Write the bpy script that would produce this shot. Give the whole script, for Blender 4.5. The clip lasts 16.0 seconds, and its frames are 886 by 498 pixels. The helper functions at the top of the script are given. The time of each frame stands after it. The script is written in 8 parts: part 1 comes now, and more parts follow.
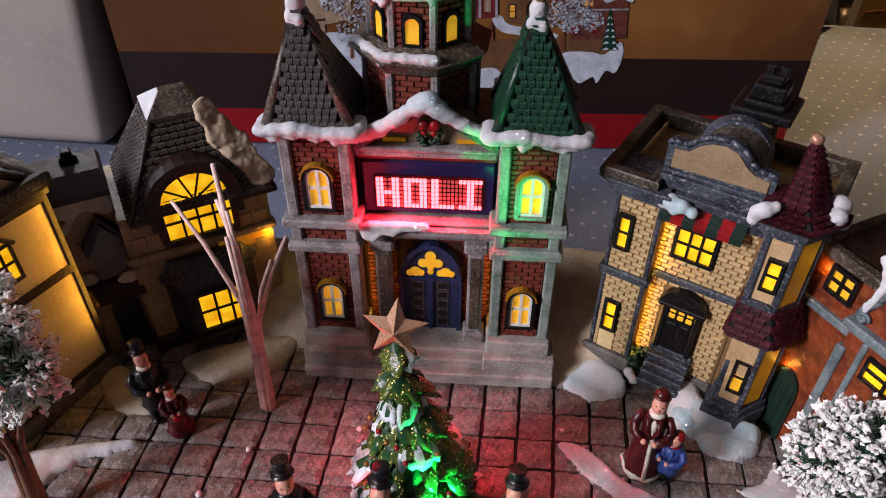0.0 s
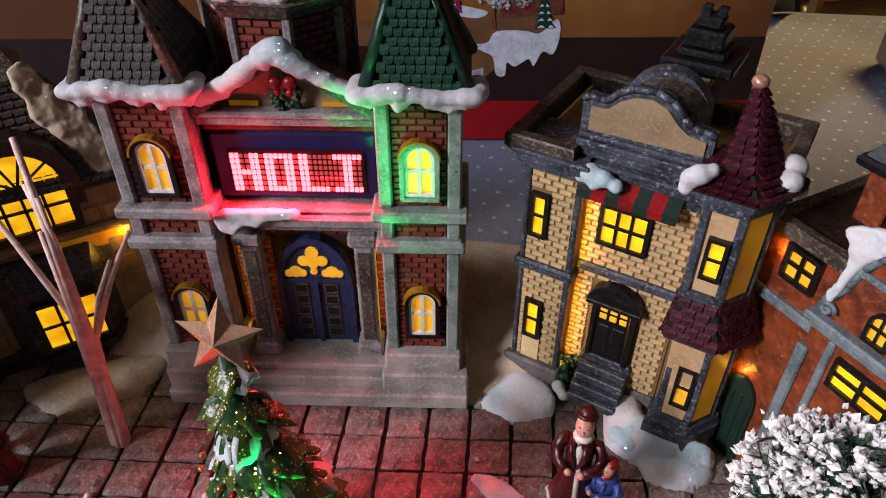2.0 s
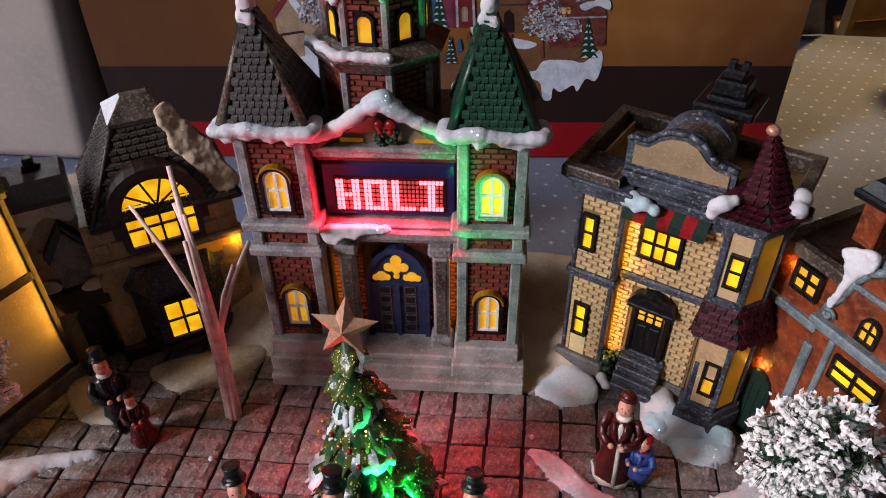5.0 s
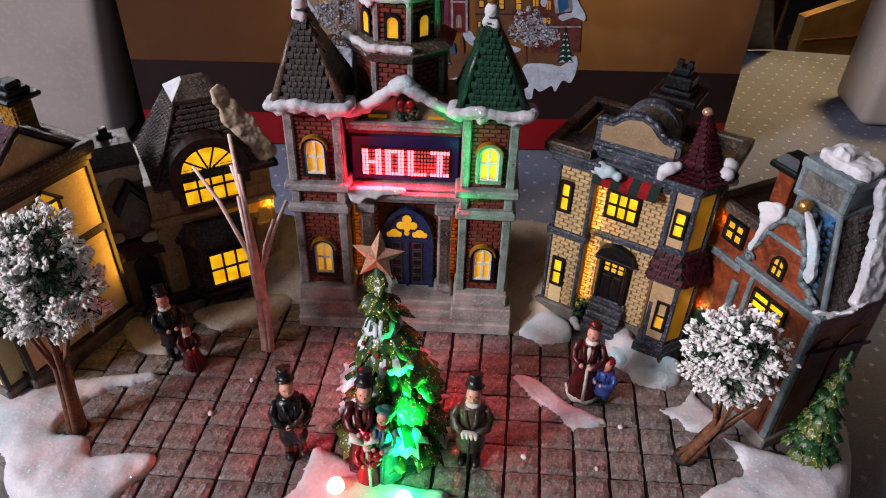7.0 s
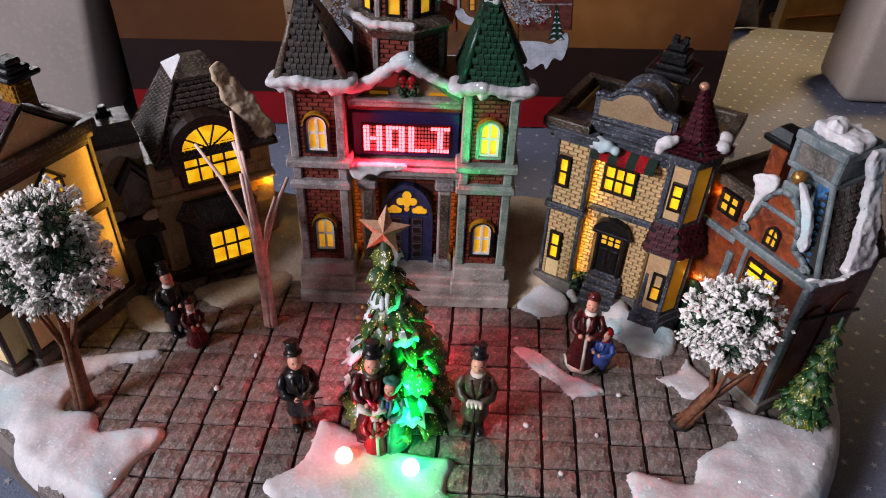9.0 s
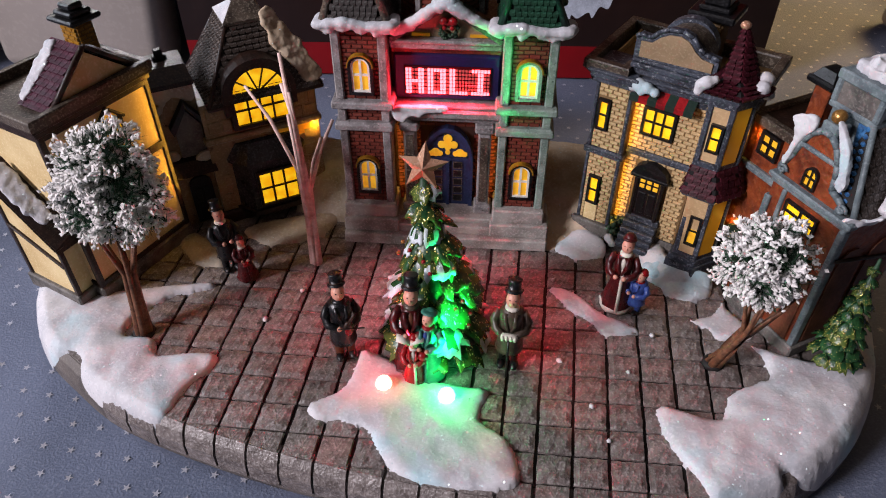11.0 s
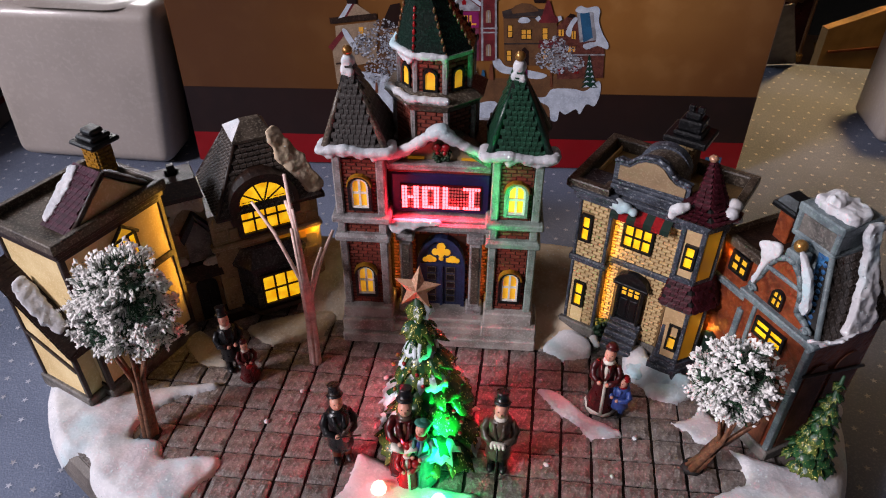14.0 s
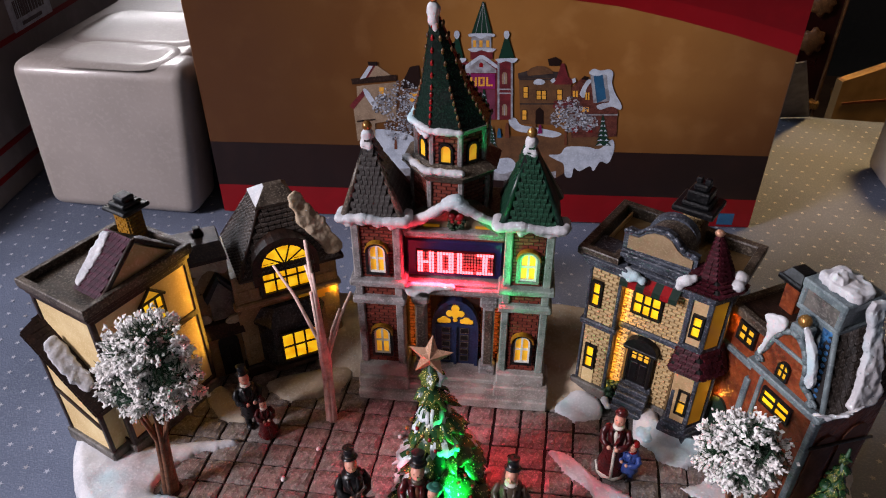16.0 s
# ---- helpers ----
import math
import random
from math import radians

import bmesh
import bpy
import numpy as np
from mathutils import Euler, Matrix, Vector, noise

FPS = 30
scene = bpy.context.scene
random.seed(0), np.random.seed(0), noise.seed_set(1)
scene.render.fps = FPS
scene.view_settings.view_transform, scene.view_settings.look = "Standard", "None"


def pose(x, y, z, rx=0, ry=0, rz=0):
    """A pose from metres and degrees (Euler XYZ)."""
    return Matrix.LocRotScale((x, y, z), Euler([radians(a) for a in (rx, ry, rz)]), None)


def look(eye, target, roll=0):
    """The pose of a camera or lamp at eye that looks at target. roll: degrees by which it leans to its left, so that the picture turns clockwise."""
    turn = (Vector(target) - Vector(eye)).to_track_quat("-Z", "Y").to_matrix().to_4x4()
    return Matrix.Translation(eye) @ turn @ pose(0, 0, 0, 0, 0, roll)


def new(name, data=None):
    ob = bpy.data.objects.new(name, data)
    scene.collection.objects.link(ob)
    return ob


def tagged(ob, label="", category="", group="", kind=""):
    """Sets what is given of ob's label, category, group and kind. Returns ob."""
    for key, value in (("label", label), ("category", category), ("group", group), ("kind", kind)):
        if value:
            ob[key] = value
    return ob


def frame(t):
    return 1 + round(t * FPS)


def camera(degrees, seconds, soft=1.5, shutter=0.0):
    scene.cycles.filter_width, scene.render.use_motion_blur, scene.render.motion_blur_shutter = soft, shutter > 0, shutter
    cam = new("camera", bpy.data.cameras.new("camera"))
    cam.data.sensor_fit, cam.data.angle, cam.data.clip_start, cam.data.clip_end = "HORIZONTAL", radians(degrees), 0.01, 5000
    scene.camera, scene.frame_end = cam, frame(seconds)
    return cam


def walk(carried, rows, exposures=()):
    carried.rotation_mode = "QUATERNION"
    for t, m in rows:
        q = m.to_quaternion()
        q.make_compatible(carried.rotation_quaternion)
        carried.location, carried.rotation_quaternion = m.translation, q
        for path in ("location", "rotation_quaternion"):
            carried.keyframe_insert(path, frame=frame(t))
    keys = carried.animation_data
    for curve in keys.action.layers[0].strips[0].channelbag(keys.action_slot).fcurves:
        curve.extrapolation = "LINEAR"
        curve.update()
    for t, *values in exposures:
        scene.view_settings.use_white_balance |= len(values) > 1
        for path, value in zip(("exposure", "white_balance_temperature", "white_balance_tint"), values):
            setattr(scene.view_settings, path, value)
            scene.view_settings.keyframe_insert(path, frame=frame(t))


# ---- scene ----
cam = camera(63.0, 16.0, soft=1.05)
PATH = [
    (0, (0.04123, -0.20403, 0.24554), (-0.2119, 1.312, -1.0342), 0.3),
    (0.5, (0.04922, -0.19062, 0.22516), (-0.155, 1.3565, -1.0257), 1.3),
    (1, (0.05562, -0.17769, 0.21698), (-0.147, 1.3903, -1.0079), 0.9),
    (1.5, (0.0607, -0.1714, 0.2107), (-0.1387, 1.3987, -1.012), 0.5),
    (2, (0.06712, -0.16644, 0.20665), (-0.1332, 1.3902, -1.0331), 0.2),
    (2.5, (0.07161, -0.16249, 0.20238), (-0.1436, 1.3861, -1.0448), -0.4),
    (3, (0.07204, -0.15886, 0.20225), (-0.1655, 1.3812, -1.0514), -1),
    (3.5, (0.06894, -0.16184, 0.20555), (-0.1891, 1.368, -1.0566), -1.5),
    (4, (0.06363, -0.16462, 0.20761), (-0.2098, 1.3643, -1.0524), -1.9),
    (4.2, (0.0626, -0.16855, 0.21433), (-0.2185, 1.3607, -1.0436), -1.9),
    (6.3, (0.05323, -0.2578, 0.25189), (-0.182, 1.3292, -0.9423), 1.5),
    (6.5, (0.05318, -0.25987, 0.25406), (-0.1705, 1.3262, -0.9436), 1.7),
    (7, (0.05489, -0.26742, 0.2566), (-0.1539, 1.3124, -0.9519), 1.7),
    (7.5, (0.0524, -0.2744, 0.25816), (-0.1468, 1.3052, -0.9523), 1.8),
    (8, (0.05132, -0.27852, 0.26055), (-0.1249, 1.3029, -0.9511), 2.1),
    (8.5, (0.05048, -0.27761, 0.26131), (-0.1125, 1.2969, -0.9611), 2.3),
    (9, (0.04674, -0.2747, 0.25703), (-0.1059, 1.2815, -0.9899), 2.3),
    (9.5, (0.06592, -0.26761, 0.25654), (-0.1972, 1.2326, -1.0396), 0.3),
    (9.7, (0.05998, -0.27384, 0.25376), (-0.2147, 1.2084, -1.0606), 0.1),
    (11.8, (0.05143, -0.28941, 0.25906), (-0.218, 1.1826, -1.0679), 0),
    (12, (0.0509, -0.28872, 0.26085), (-0.2135, 1.1839, -1.0664), 0.2),
    (12.5, (0.05128, -0.28808, 0.26611), (-0.2034, 1.1949, -1.0515), 0.4),
    (13, (0.05298, -0.28894, 0.27992), (-0.2021, 1.2115, -1.0176), 0.6),
    (13.5, (0.05332, -0.28802, 0.28562), (-0.2106, 1.2429, -0.974), 0.6),
    (14, (0.05452, -0.28509, 0.29185), (-0.2252, 1.2684, -0.9364), 0.3),
    (14.5, (0.05284, -0.28559, 0.29753), (-0.2462, 1.285, -0.9041), 0),
    (15, (0.05413, -0.28681, 0.30198), (-0.2601, 1.2948, -0.8811), -0.1),
    (15.5, (0.05406, -0.28389, 0.30578), (-0.2698, 1.3008, -0.8706), -0.2),
    (16, (0.05662, -0.28424, 0.31215), (-0.2843, 1.3111, -0.8448), -0.2),
]
walk(cam, [(t, look(eye, target, roll)) for t, eye, target, roll in PATH])

wd = bpy.data.worlds.new("dim_room")
scene.world = wd
wd.use_nodes = True
wd.node_tree.nodes["Background"].inputs[0].default_value = (0.75, 0.85, 1.0, 1)
wd.node_tree.nodes["Background"].inputs[1].default_value = 0.003


def area(name, eye, target, sx, sy, power, colour):
    la = bpy.data.lights.new(name, "AREA")
    la.shape, la.size, la.size_y, la.energy, la.color = "RECTANGLE", sx, sy, power, colour
    ob = new(name, la)
    ob.matrix_world = look(eye, target)
    return ob


def spot(name, eye, target, power, colour, degrees, blend=0.8, size=0.002):
    la = bpy.data.lights.new(name, "SPOT")
    la.energy, la.color, la.spot_size, la.spot_blend, la.shadow_soft_size = power, colour, radians(degrees), blend, size
    ob = new(name, la)
    ob.matrix_world = look(eye, target)
    return ob


def point(name, eye, power, colour, size=0.0008):
    la = bpy.data.lights.new(name, "POINT")
    la.energy, la.color, la.shadow_soft_size = power, colour, size
    ob = new(name, la)
    ob.location = eye
    return ob


area("window_light", (-2.17, 0.20, 1.35), (-0.1, 0.05, 0.0), 0.8, 0.9, 27, (0.80, 0.87, 1.0))
area("front_window_light", (-2.16, -1.78, 1.42), (0, 0, 0.0), 0.7, 0.8, 122, (0.96, 0.89, 0.97))
# narrow fill added to brighten the foam block's top; no window is seen there
area("rear_fill_light", (-1.55, 2.55, 1.45), (-0.36, 0.30, 0.1), 0.8, 0.8, 1.05, (0.97, 0.92, 0.96)).data.spread = radians(22)
area("room_lamp", (0.62, 0.60, 1.50), (0.40, 0.47, 0), 0.25, 0.25, 1.7, (1.0, 0.60, 0.22)).data.spread = radians(36)
# the two lamps in the snow
spot("red_lamp", (-0.0076, -0.1012, 0.0115), (-0.001, -0.064, 0.055), 0.65, (1.0, 0.02, 0.05), 52, 0.9, 0.0015)
spot("green_lamp", (0.0225, -0.1040, 0.0150), (0.0130, -0.0700, 0.036), 2.5, (0.01, 1.0, 0.22), 51, 1.0, 0.0015)
point("red_halo", (-0.0076, -0.1000, 0.0125), 0.006, (1.0, 0.03, 0.05), 0.002)
point("green_halo", (0.0203, -0.1010, 0.0125), 0.022, (0.01, 1.0, 0.22), 0.002)
# the display throws its red light forward
CHURCH = pose(0.0015, -0.004, 0, 0, 0, 6)
area("display_light", CHURCH @ Vector((-0.002, 0.0148, 0.0900)), CHURCH @ Vector((-0.006, -0.060, 0.0)), 0.036, 0.012, 0.19, (1.0, 0.02, 0.045)).data.spread = radians(130)
area("display_glow", CHURCH @ Vector((-0.004, 0.0146, 0.0900)), CHURCH @ Vector((-0.004, -0.10, 0.090)), 0.036, 0.012, 0.05, (1.0, 0.02, 0.05))
# warm lamps added outside the walls, standing in for light leaking from the houses
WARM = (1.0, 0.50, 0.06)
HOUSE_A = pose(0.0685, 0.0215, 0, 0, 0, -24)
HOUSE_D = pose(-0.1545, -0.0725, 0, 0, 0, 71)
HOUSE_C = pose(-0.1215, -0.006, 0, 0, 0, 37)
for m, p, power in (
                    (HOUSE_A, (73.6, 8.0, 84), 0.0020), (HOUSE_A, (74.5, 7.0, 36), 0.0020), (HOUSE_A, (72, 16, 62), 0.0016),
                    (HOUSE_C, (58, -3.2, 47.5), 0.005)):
    point("house_leak_light", m @ (Vector(p) / 1000), power, WARM)
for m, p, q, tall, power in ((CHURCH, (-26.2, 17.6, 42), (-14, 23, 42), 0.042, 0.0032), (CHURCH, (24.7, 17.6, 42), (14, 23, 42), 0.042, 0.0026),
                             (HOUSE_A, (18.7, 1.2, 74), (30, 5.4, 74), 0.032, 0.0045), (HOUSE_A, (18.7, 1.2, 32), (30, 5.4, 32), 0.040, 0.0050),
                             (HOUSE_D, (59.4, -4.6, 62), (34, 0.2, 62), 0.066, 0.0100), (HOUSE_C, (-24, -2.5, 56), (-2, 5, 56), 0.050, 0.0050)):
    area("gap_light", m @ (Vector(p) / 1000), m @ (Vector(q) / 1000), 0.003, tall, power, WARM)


# helper library, world, light, materials
def srgb(r, g, b):
    return tuple((c / 12.92 if c <= 0.04045 else ((c + 0.055) / 1.055) ** 2.4) for c in (r, g, b))


def nodes_of(name):
    m = bpy.data.materials.new(name)
    m.use_nodes = True
    nt = m.node_tree
    return m, nt, nt.nodes["Principled BSDF"]


def material(name, a, b=None, c=None, rough=0.6, metal=0.0, grain=900.0, blotch=90.0, bump=0.42, depth=0.0006,
             gloss_var=0.15, piece=0.0, spec=0.36, wear=None, coat=0.0):
    """Painted or natural surface: three colours mixed by coarse blotches and fine grain, with relief and uneven gloss."""
    m, nt, bs = nodes_of(name)
    b = b or tuple(x * 0.7 for x in a)
    c = c or tuple(min(1.0, x * 1.25) for x in a)
    n, l = nt.nodes, nt.links
    tc = n.new("ShaderNodeTexCoord")
    coarse = n.new("ShaderNodeTexNoise"); coarse.inputs["Scale"].default_value = blotch; coarse.inputs["Detail"].default_value = 5
    fine = n.new("ShaderNodeTexNoise"); fine.inputs["Scale"].default_value = grain; fine.inputs["Detail"].default_value = 4
    for t in (coarse, fine):
        l.new(tc.outputs["Object"], t.inputs["Vector"])
    r1 = n.new("ShaderNodeValToRGB"); r1.color_ramp.elements[0].position, r1.color_ramp.elements[1].position = 0.38, 0.64
    l.new(coarse.outputs["Fac"], r1.inputs["Fac"])
    r2 = n.new("ShaderNodeValToRGB"); r2.color_ramp.elements[0].position, r2.color_ramp.elements[1].position = 0.51, 0.66
    l.new(fine.outputs["Fac"], r2.inputs["Fac"])
    m1 = n.new("ShaderNodeMix"); m1.data_type = "RGBA"
    m1.inputs[6].default_value, m1.inputs[7].default_value = (*a, 1), (*b, 1)
    l.new(r1.outputs["Color"], m1.inputs[0])
    m2 = n.new("ShaderNodeMix"); m2.data_type = "RGBA"
    m2.inputs[7].default_value = (*c, 1)
    half = n.new("ShaderNodeMath"); half.operation = "MULTIPLY"; half.inputs[1].default_value = 0.42
    l.new(r2.outputs["Color"], half.inputs[0])
    l.new(half.outputs[0], m2.inputs[0])
    l.new(m1.outputs[2], m2.inputs[6])
    out = m2.outputs[2]
    if wear:
        wn = n.new("ShaderNodeTexNoise"); wn.inputs["Scale"].default_value = blotch * 3; wn.inputs["Detail"].default_value = 8; wn.inputs["Roughness"].default_value = 0.7
        l.new(tc.outputs["Object"], wn.inputs["Vector"])
        wr = n.new("ShaderNodeValToRGB"); wr.color_ramp.elements[0].position, wr.color_ramp.elements[1].position = 0.58, 0.66
        l.new(wn.outputs["Fac"], wr.inputs["Fac"])
        m4 = n.new("ShaderNodeMix"); m4.data_type = "RGBA"; m4.inputs[7].default_value = (*wear, 1)
        l.new(wr.outputs["Color"], m4.inputs[0]); l.new(out, m4.inputs[6])
        out = m4.outputs[2]
    if piece:
        oi = n.new("ShaderNodeObjectInfo")
        hsv = n.new("ShaderNodeHueSaturation")
        mr = n.new("ShaderNodeMapRange"); mr.inputs[3].default_value, mr.inputs[4].default_value = 1 - piece, 1 + piece
        l.new(oi.outputs["Random"], mr.inputs[0]); l.new(mr.outputs[0], hsv.inputs["Value"]); l.new(out, hsv.inputs["Color"])
        out = hsv.outputs["Color"]
    l.new(out, bs.inputs["Base Color"])
    rr = n.new("ShaderNodeMapRange"); rr.inputs[3].default_value, rr.inputs[4].default_value = max(0.03, rough - gloss_var), min(1, rough + gloss_var)
    l.new(coarse.outputs["Fac"], rr.inputs[0]); l.new(rr.outputs[0], bs.inputs["Roughness"])
    bs.inputs["Metallic"].default_value = metal
    bs.inputs["Specular IOR Level"].default_value = spec
    bs.inputs["Coat Weight"].default_value = coat
    if bump:
        ad = n.new("ShaderNodeMath"); ad.operation = "MULTIPLY_ADD"; ad.inputs[1].default_value = 0.5
        l.new(fine.outputs["Fac"], ad.inputs[0]); l.new(coarse.outputs["Fac"], ad.inputs[2])
        bp = n.new("ShaderNodeBump"); bp.inputs["Strength"].default_value = bump; bp.inputs["Distance"].default_value = depth or 0.0004
        l.new(ad.outputs[0], bp.inputs["Height"]); l.new(bp.outputs["Normal"], bs.inputs["Normal"])
    return m


def glowing(name, colour, strength, dark=None, scale=120.0):
    """Something that gives off light, brighter and dimmer in patches."""
    m, nt, bs = nodes_of(name)
    n, l = nt.nodes, nt.links
    bs.inputs["Base Color"].default_value = (*[x * 0.6 for x in colour], 1)
    bs.inputs["Roughness"].default_value = 0.35
    tc = n.new("ShaderNodeTexCoord")
    no = n.new("ShaderNodeTexNoise"); no.inputs["Scale"].default_value = scale; no.inputs["Detail"].default_value = 2
    l.new(tc.outputs["Object"], no.inputs["Vector"])
    mx = n.new("ShaderNodeMix"); mx.data_type = "RGBA"
    mx.inputs[6].default_value = (*(dark or tuple(x * 0.7 for x in colour)), 1)
    mx.inputs[7].default_value = (*colour, 1)
    rp = n.new("ShaderNodeValToRGB"); rp.color_ramp.elements[0].position, rp.color_ramp.elements[1].position = 0.35, 0.62
    l.new(no.outputs["Fac"], rp.inputs["Fac"]); l.new(rp.outputs["Color"], mx.inputs[0])
    l.new(mx.outputs[2], bs.inputs["Emission Color"])
    bs.inputs["Emission Strength"].default_value = strength
    return m


def glittering(name, a, b, rough=0.75, grain=700.0, sparkle=(0.82, 0.97, 1.0), amount=0.045, tint=None, flake=1100.0, blotch=70):
    """Snow paste or tinsel foliage with loose flakes of glitter lying in it."""
    m = material(name, a, b, None, rough=rough, grain=grain, blotch=blotch, bump=0.55, depth=0.0006)
    nt = m.node_tree
    n, l = nt.nodes, nt.links
    bs = n["Principled BSDF"]
    tc = n.new("ShaderNodeTexCoord")
    vo = n.new("ShaderNodeTexVoronoi"); vo.inputs["Scale"].default_value = flake
    l.new(tc.outputs["Object"], vo.inputs["Vector"])
    pick = n.new("ShaderNodeSeparateColor"); l.new(vo.outputs["Color"], pick.inputs[0])
    near = n.new("ShaderNodeMath"); near.operation = "LESS_THAN"; near.inputs[1].default_value = 0.34
    l.new(vo.outputs["Distance"], near.inputs[0])
    few = n.new("ShaderNodeMath"); few.operation = "LESS_THAN"; few.inputs[1].default_value = amount
    l.new(pick.outputs[0], few.inputs[0])
    if tint:
        wide = n.new("ShaderNodeTexNoise"); wide.inputs["Scale"].default_value = 26; wide.inputs["Detail"].default_value = 3
        l.new(tc.outputs["Object"], wide.inputs["Vector"])
        zone = n.new("ShaderNodeMapRange"); zone.inputs[1].default_value, zone.inputs[2].default_value = 0.56, 0.72
        l.new(wide.outputs["Fac"], zone.inputs[0])
        more = n.new("ShaderNodeMath"); more.operation = "MULTIPLY_ADD"; more.inputs[1].default_value, more.inputs[2].default_value = 0.10, amount * 0.6
        l.new(zone.outputs[0], more.inputs[0]); l.new(more.outputs[0], few.inputs[1])
        first = bs.inputs["Base Color"].links[0].from_socket
        tm = n.new("ShaderNodeMix"); tm.data_type = "RGBA"; tm.inputs[7].default_value = (*tint, 1)
        part_of = n.new("ShaderNodeMath"); part_of.operation = "MULTIPLY"; part_of.inputs[1].default_value = 0.75
        l.new(zone.outputs[0], part_of.inputs[0]); l.new(part_of.outputs[0], tm.inputs[0]); l.new(first, tm.inputs[6]); l.new(tm.outputs[2], bs.inputs["Base Color"])
    both = n.new("ShaderNodeMath"); both.operation = "MULTIPLY"
    l.new(near.outputs[0], both.inputs[0]); l.new(few.outputs[0], both.inputs[1])
    old = bs.inputs["Base Color"].links[0].from_socket
    mx = n.new("ShaderNodeMix"); mx.data_type = "RGBA"; mx.inputs[7].default_value = (*sparkle, 1)
    l.new(both.outputs[0], mx.inputs[0]); l.new(old, mx.inputs[6]); l.new(mx.outputs[2], bs.inputs["Base Color"])
    shine = n.new("ShaderNodeMath"); shine.operation = "MULTIPLY"; shine.inputs[1].default_value = 0.45
    l.new(both.outputs[0], shine.inputs[0]); l.new(shine.outputs[0], bs.inputs["Metallic"])
    oldr = bs.inputs["Roughness"].links[0].from_socket
    mr = n.new("ShaderNodeMix"); l.new(both.outputs[0], mr.inputs[0]); l.new(oldr, mr.inputs[2]); mr.inputs[3].default_value = 0.18
    l.new(mr.outputs[0], bs.inputs["Roughness"])
    # each flake lies at its own angle
    lean = n.new("ShaderNodeVectorMath"); lean.operation = "SUBTRACT"; lean.inputs[1].default_value = (0.5, 0.5, 0.5)
    l.new(vo.outputs["Color"], lean.inputs[0])
    much = n.new("ShaderNodeVectorMath"); much.operation = "SCALE"
    l.new(lean.outputs[0], much.inputs[0])
    amt = n.new("ShaderNodeMath"); amt.operation = "MULTIPLY"; amt.inputs[1].default_value = 1.8
    l.new(both.outputs[0], amt.inputs[0]); l.new(amt.outputs[0], much.inputs["Scale"])
    turned = n.new("ShaderNodeVectorMath"); turned.operation = "ADD"
    oldn = bs.inputs["Normal"].links[0].from_socket
    l.new(oldn, turned.inputs[0]); l.new(much.outputs[0], turned.inputs[1])
    unit = n.new("ShaderNodeVectorMath"); unit.operation = "NORMALIZE"
    l.new(turned.outputs[0], unit.inputs[0]); l.new(unit.outputs[0], bs.inputs["Normal"])
    return m


# ---- meshes ----
def thing(name, m, label, category, group="", kind=""):
    ob = new(name)
    ob.empty_display_size = 0.01
    ob.matrix_world = m
    return tagged(ob, label, category, group, kind)


def mesh_object(name, bm, mat, smooth=False):
    me = bpy.data.meshes.new(name)
    bm.to_mesh(me)
    bm.free()
    for mt in (mat if isinstance(mat, (list, tuple)) else [mat]):
        me.materials.append(mt)
    if smooth:
        for p in me.polygons:
            p.use_smooth = True
    return new(name, me)


def part(name, bm, mat, parent, label="", smooth=False):
    ob = mesh_object(name, bm, mat, smooth)
    ob.parent = parent
    if label:
        ob["label"] = label
    return ob


def piece(name, me, parent, m):
    ob = new(name, me)
    ob.parent = parent
    ob.matrix_local = m
    return ob


def mesh_of(name, bm, mat):
    me = bpy.data.meshes.new(name)
    bm.to_mesh(me)
    bm.free()
    me.materials.append(mat)
    return me


def box(bm, x0, x1, y0, y1, z0, z1, bev=0.0):
    """A box; bev cuts its edges off."""
    r = bmesh.ops.create_cube(bm, size=1)
    vs = r["verts"]
    for v in vs:
        v.co = Vector(((x0 + x1) / 2 + v.co.x * (x1 - x0), (y0 + y1) / 2 + v.co.y * (y1 - y0), (z0 + z1) / 2 + v.co.z * (z1 - z0)))
    if bev:
        es = {e for v in vs for e in v.link_edges}
        bmesh.ops.bevel(bm, geom=list(es), offset=bev, segments=1, affect="EDGES", profile=0.5)
    return vs


def bx(*a):
    bm = bmesh.new()
    box(bm, *a)
    return bm


def face_up(bm, pts):
    return bm.faces.new([bm.verts.new(p) for p in pts])


def slab(bm, pts, vec, top_scale=None):
    """A polygon of 3D points pushed along vec; the far end may be shrunk about its middle."""
    vec = Vector(vec)
    lo = [bm.verts.new(p) for p in pts]
    mid = sum((Vector(p) for p in pts), Vector()) / len(pts)
    s = top_scale or 1.0
    hi = [bm.verts.new((Vector(p) - mid) * s + mid + vec) for p in pts]
    n = len(pts)
    bm.faces.new(lo[::-1]); bm.faces.new(hi)
    for i in range(n):
        bm.faces.new((lo[i], lo[(i + 1) % n], hi[(i + 1) % n], hi[i]))
    return lo + hi


def fix(bm):
    bmesh.ops.recalc_face_normals(bm, faces=bm.faces)
    return bm


def upright(bm, pts, y0, y1):
    """A polygon in x, z pushed from y0 to y1."""
    return slab(bm, [(x, y0, z) for x, z in pts], (0, y1 - y0, 0))


def flat(bm, pts, z0, z1):
    return slab(bm, [(x, y, z0) for x, y in pts], (0, 0, z1 - z0))


def arch(x0, x1, z0, z1, n=9, rise=None):
    """A round-headed outline."""
    c, r = (x0 + x1) / 2, (x1 - x0) / 2
    h = rise or r
    return [(x0, z0), (x1, z0)] + [(c + r * math.cos(math.pi * i / n), z1 - h + h * math.sin(math.pi * i / n)) for i in range(n + 1)]


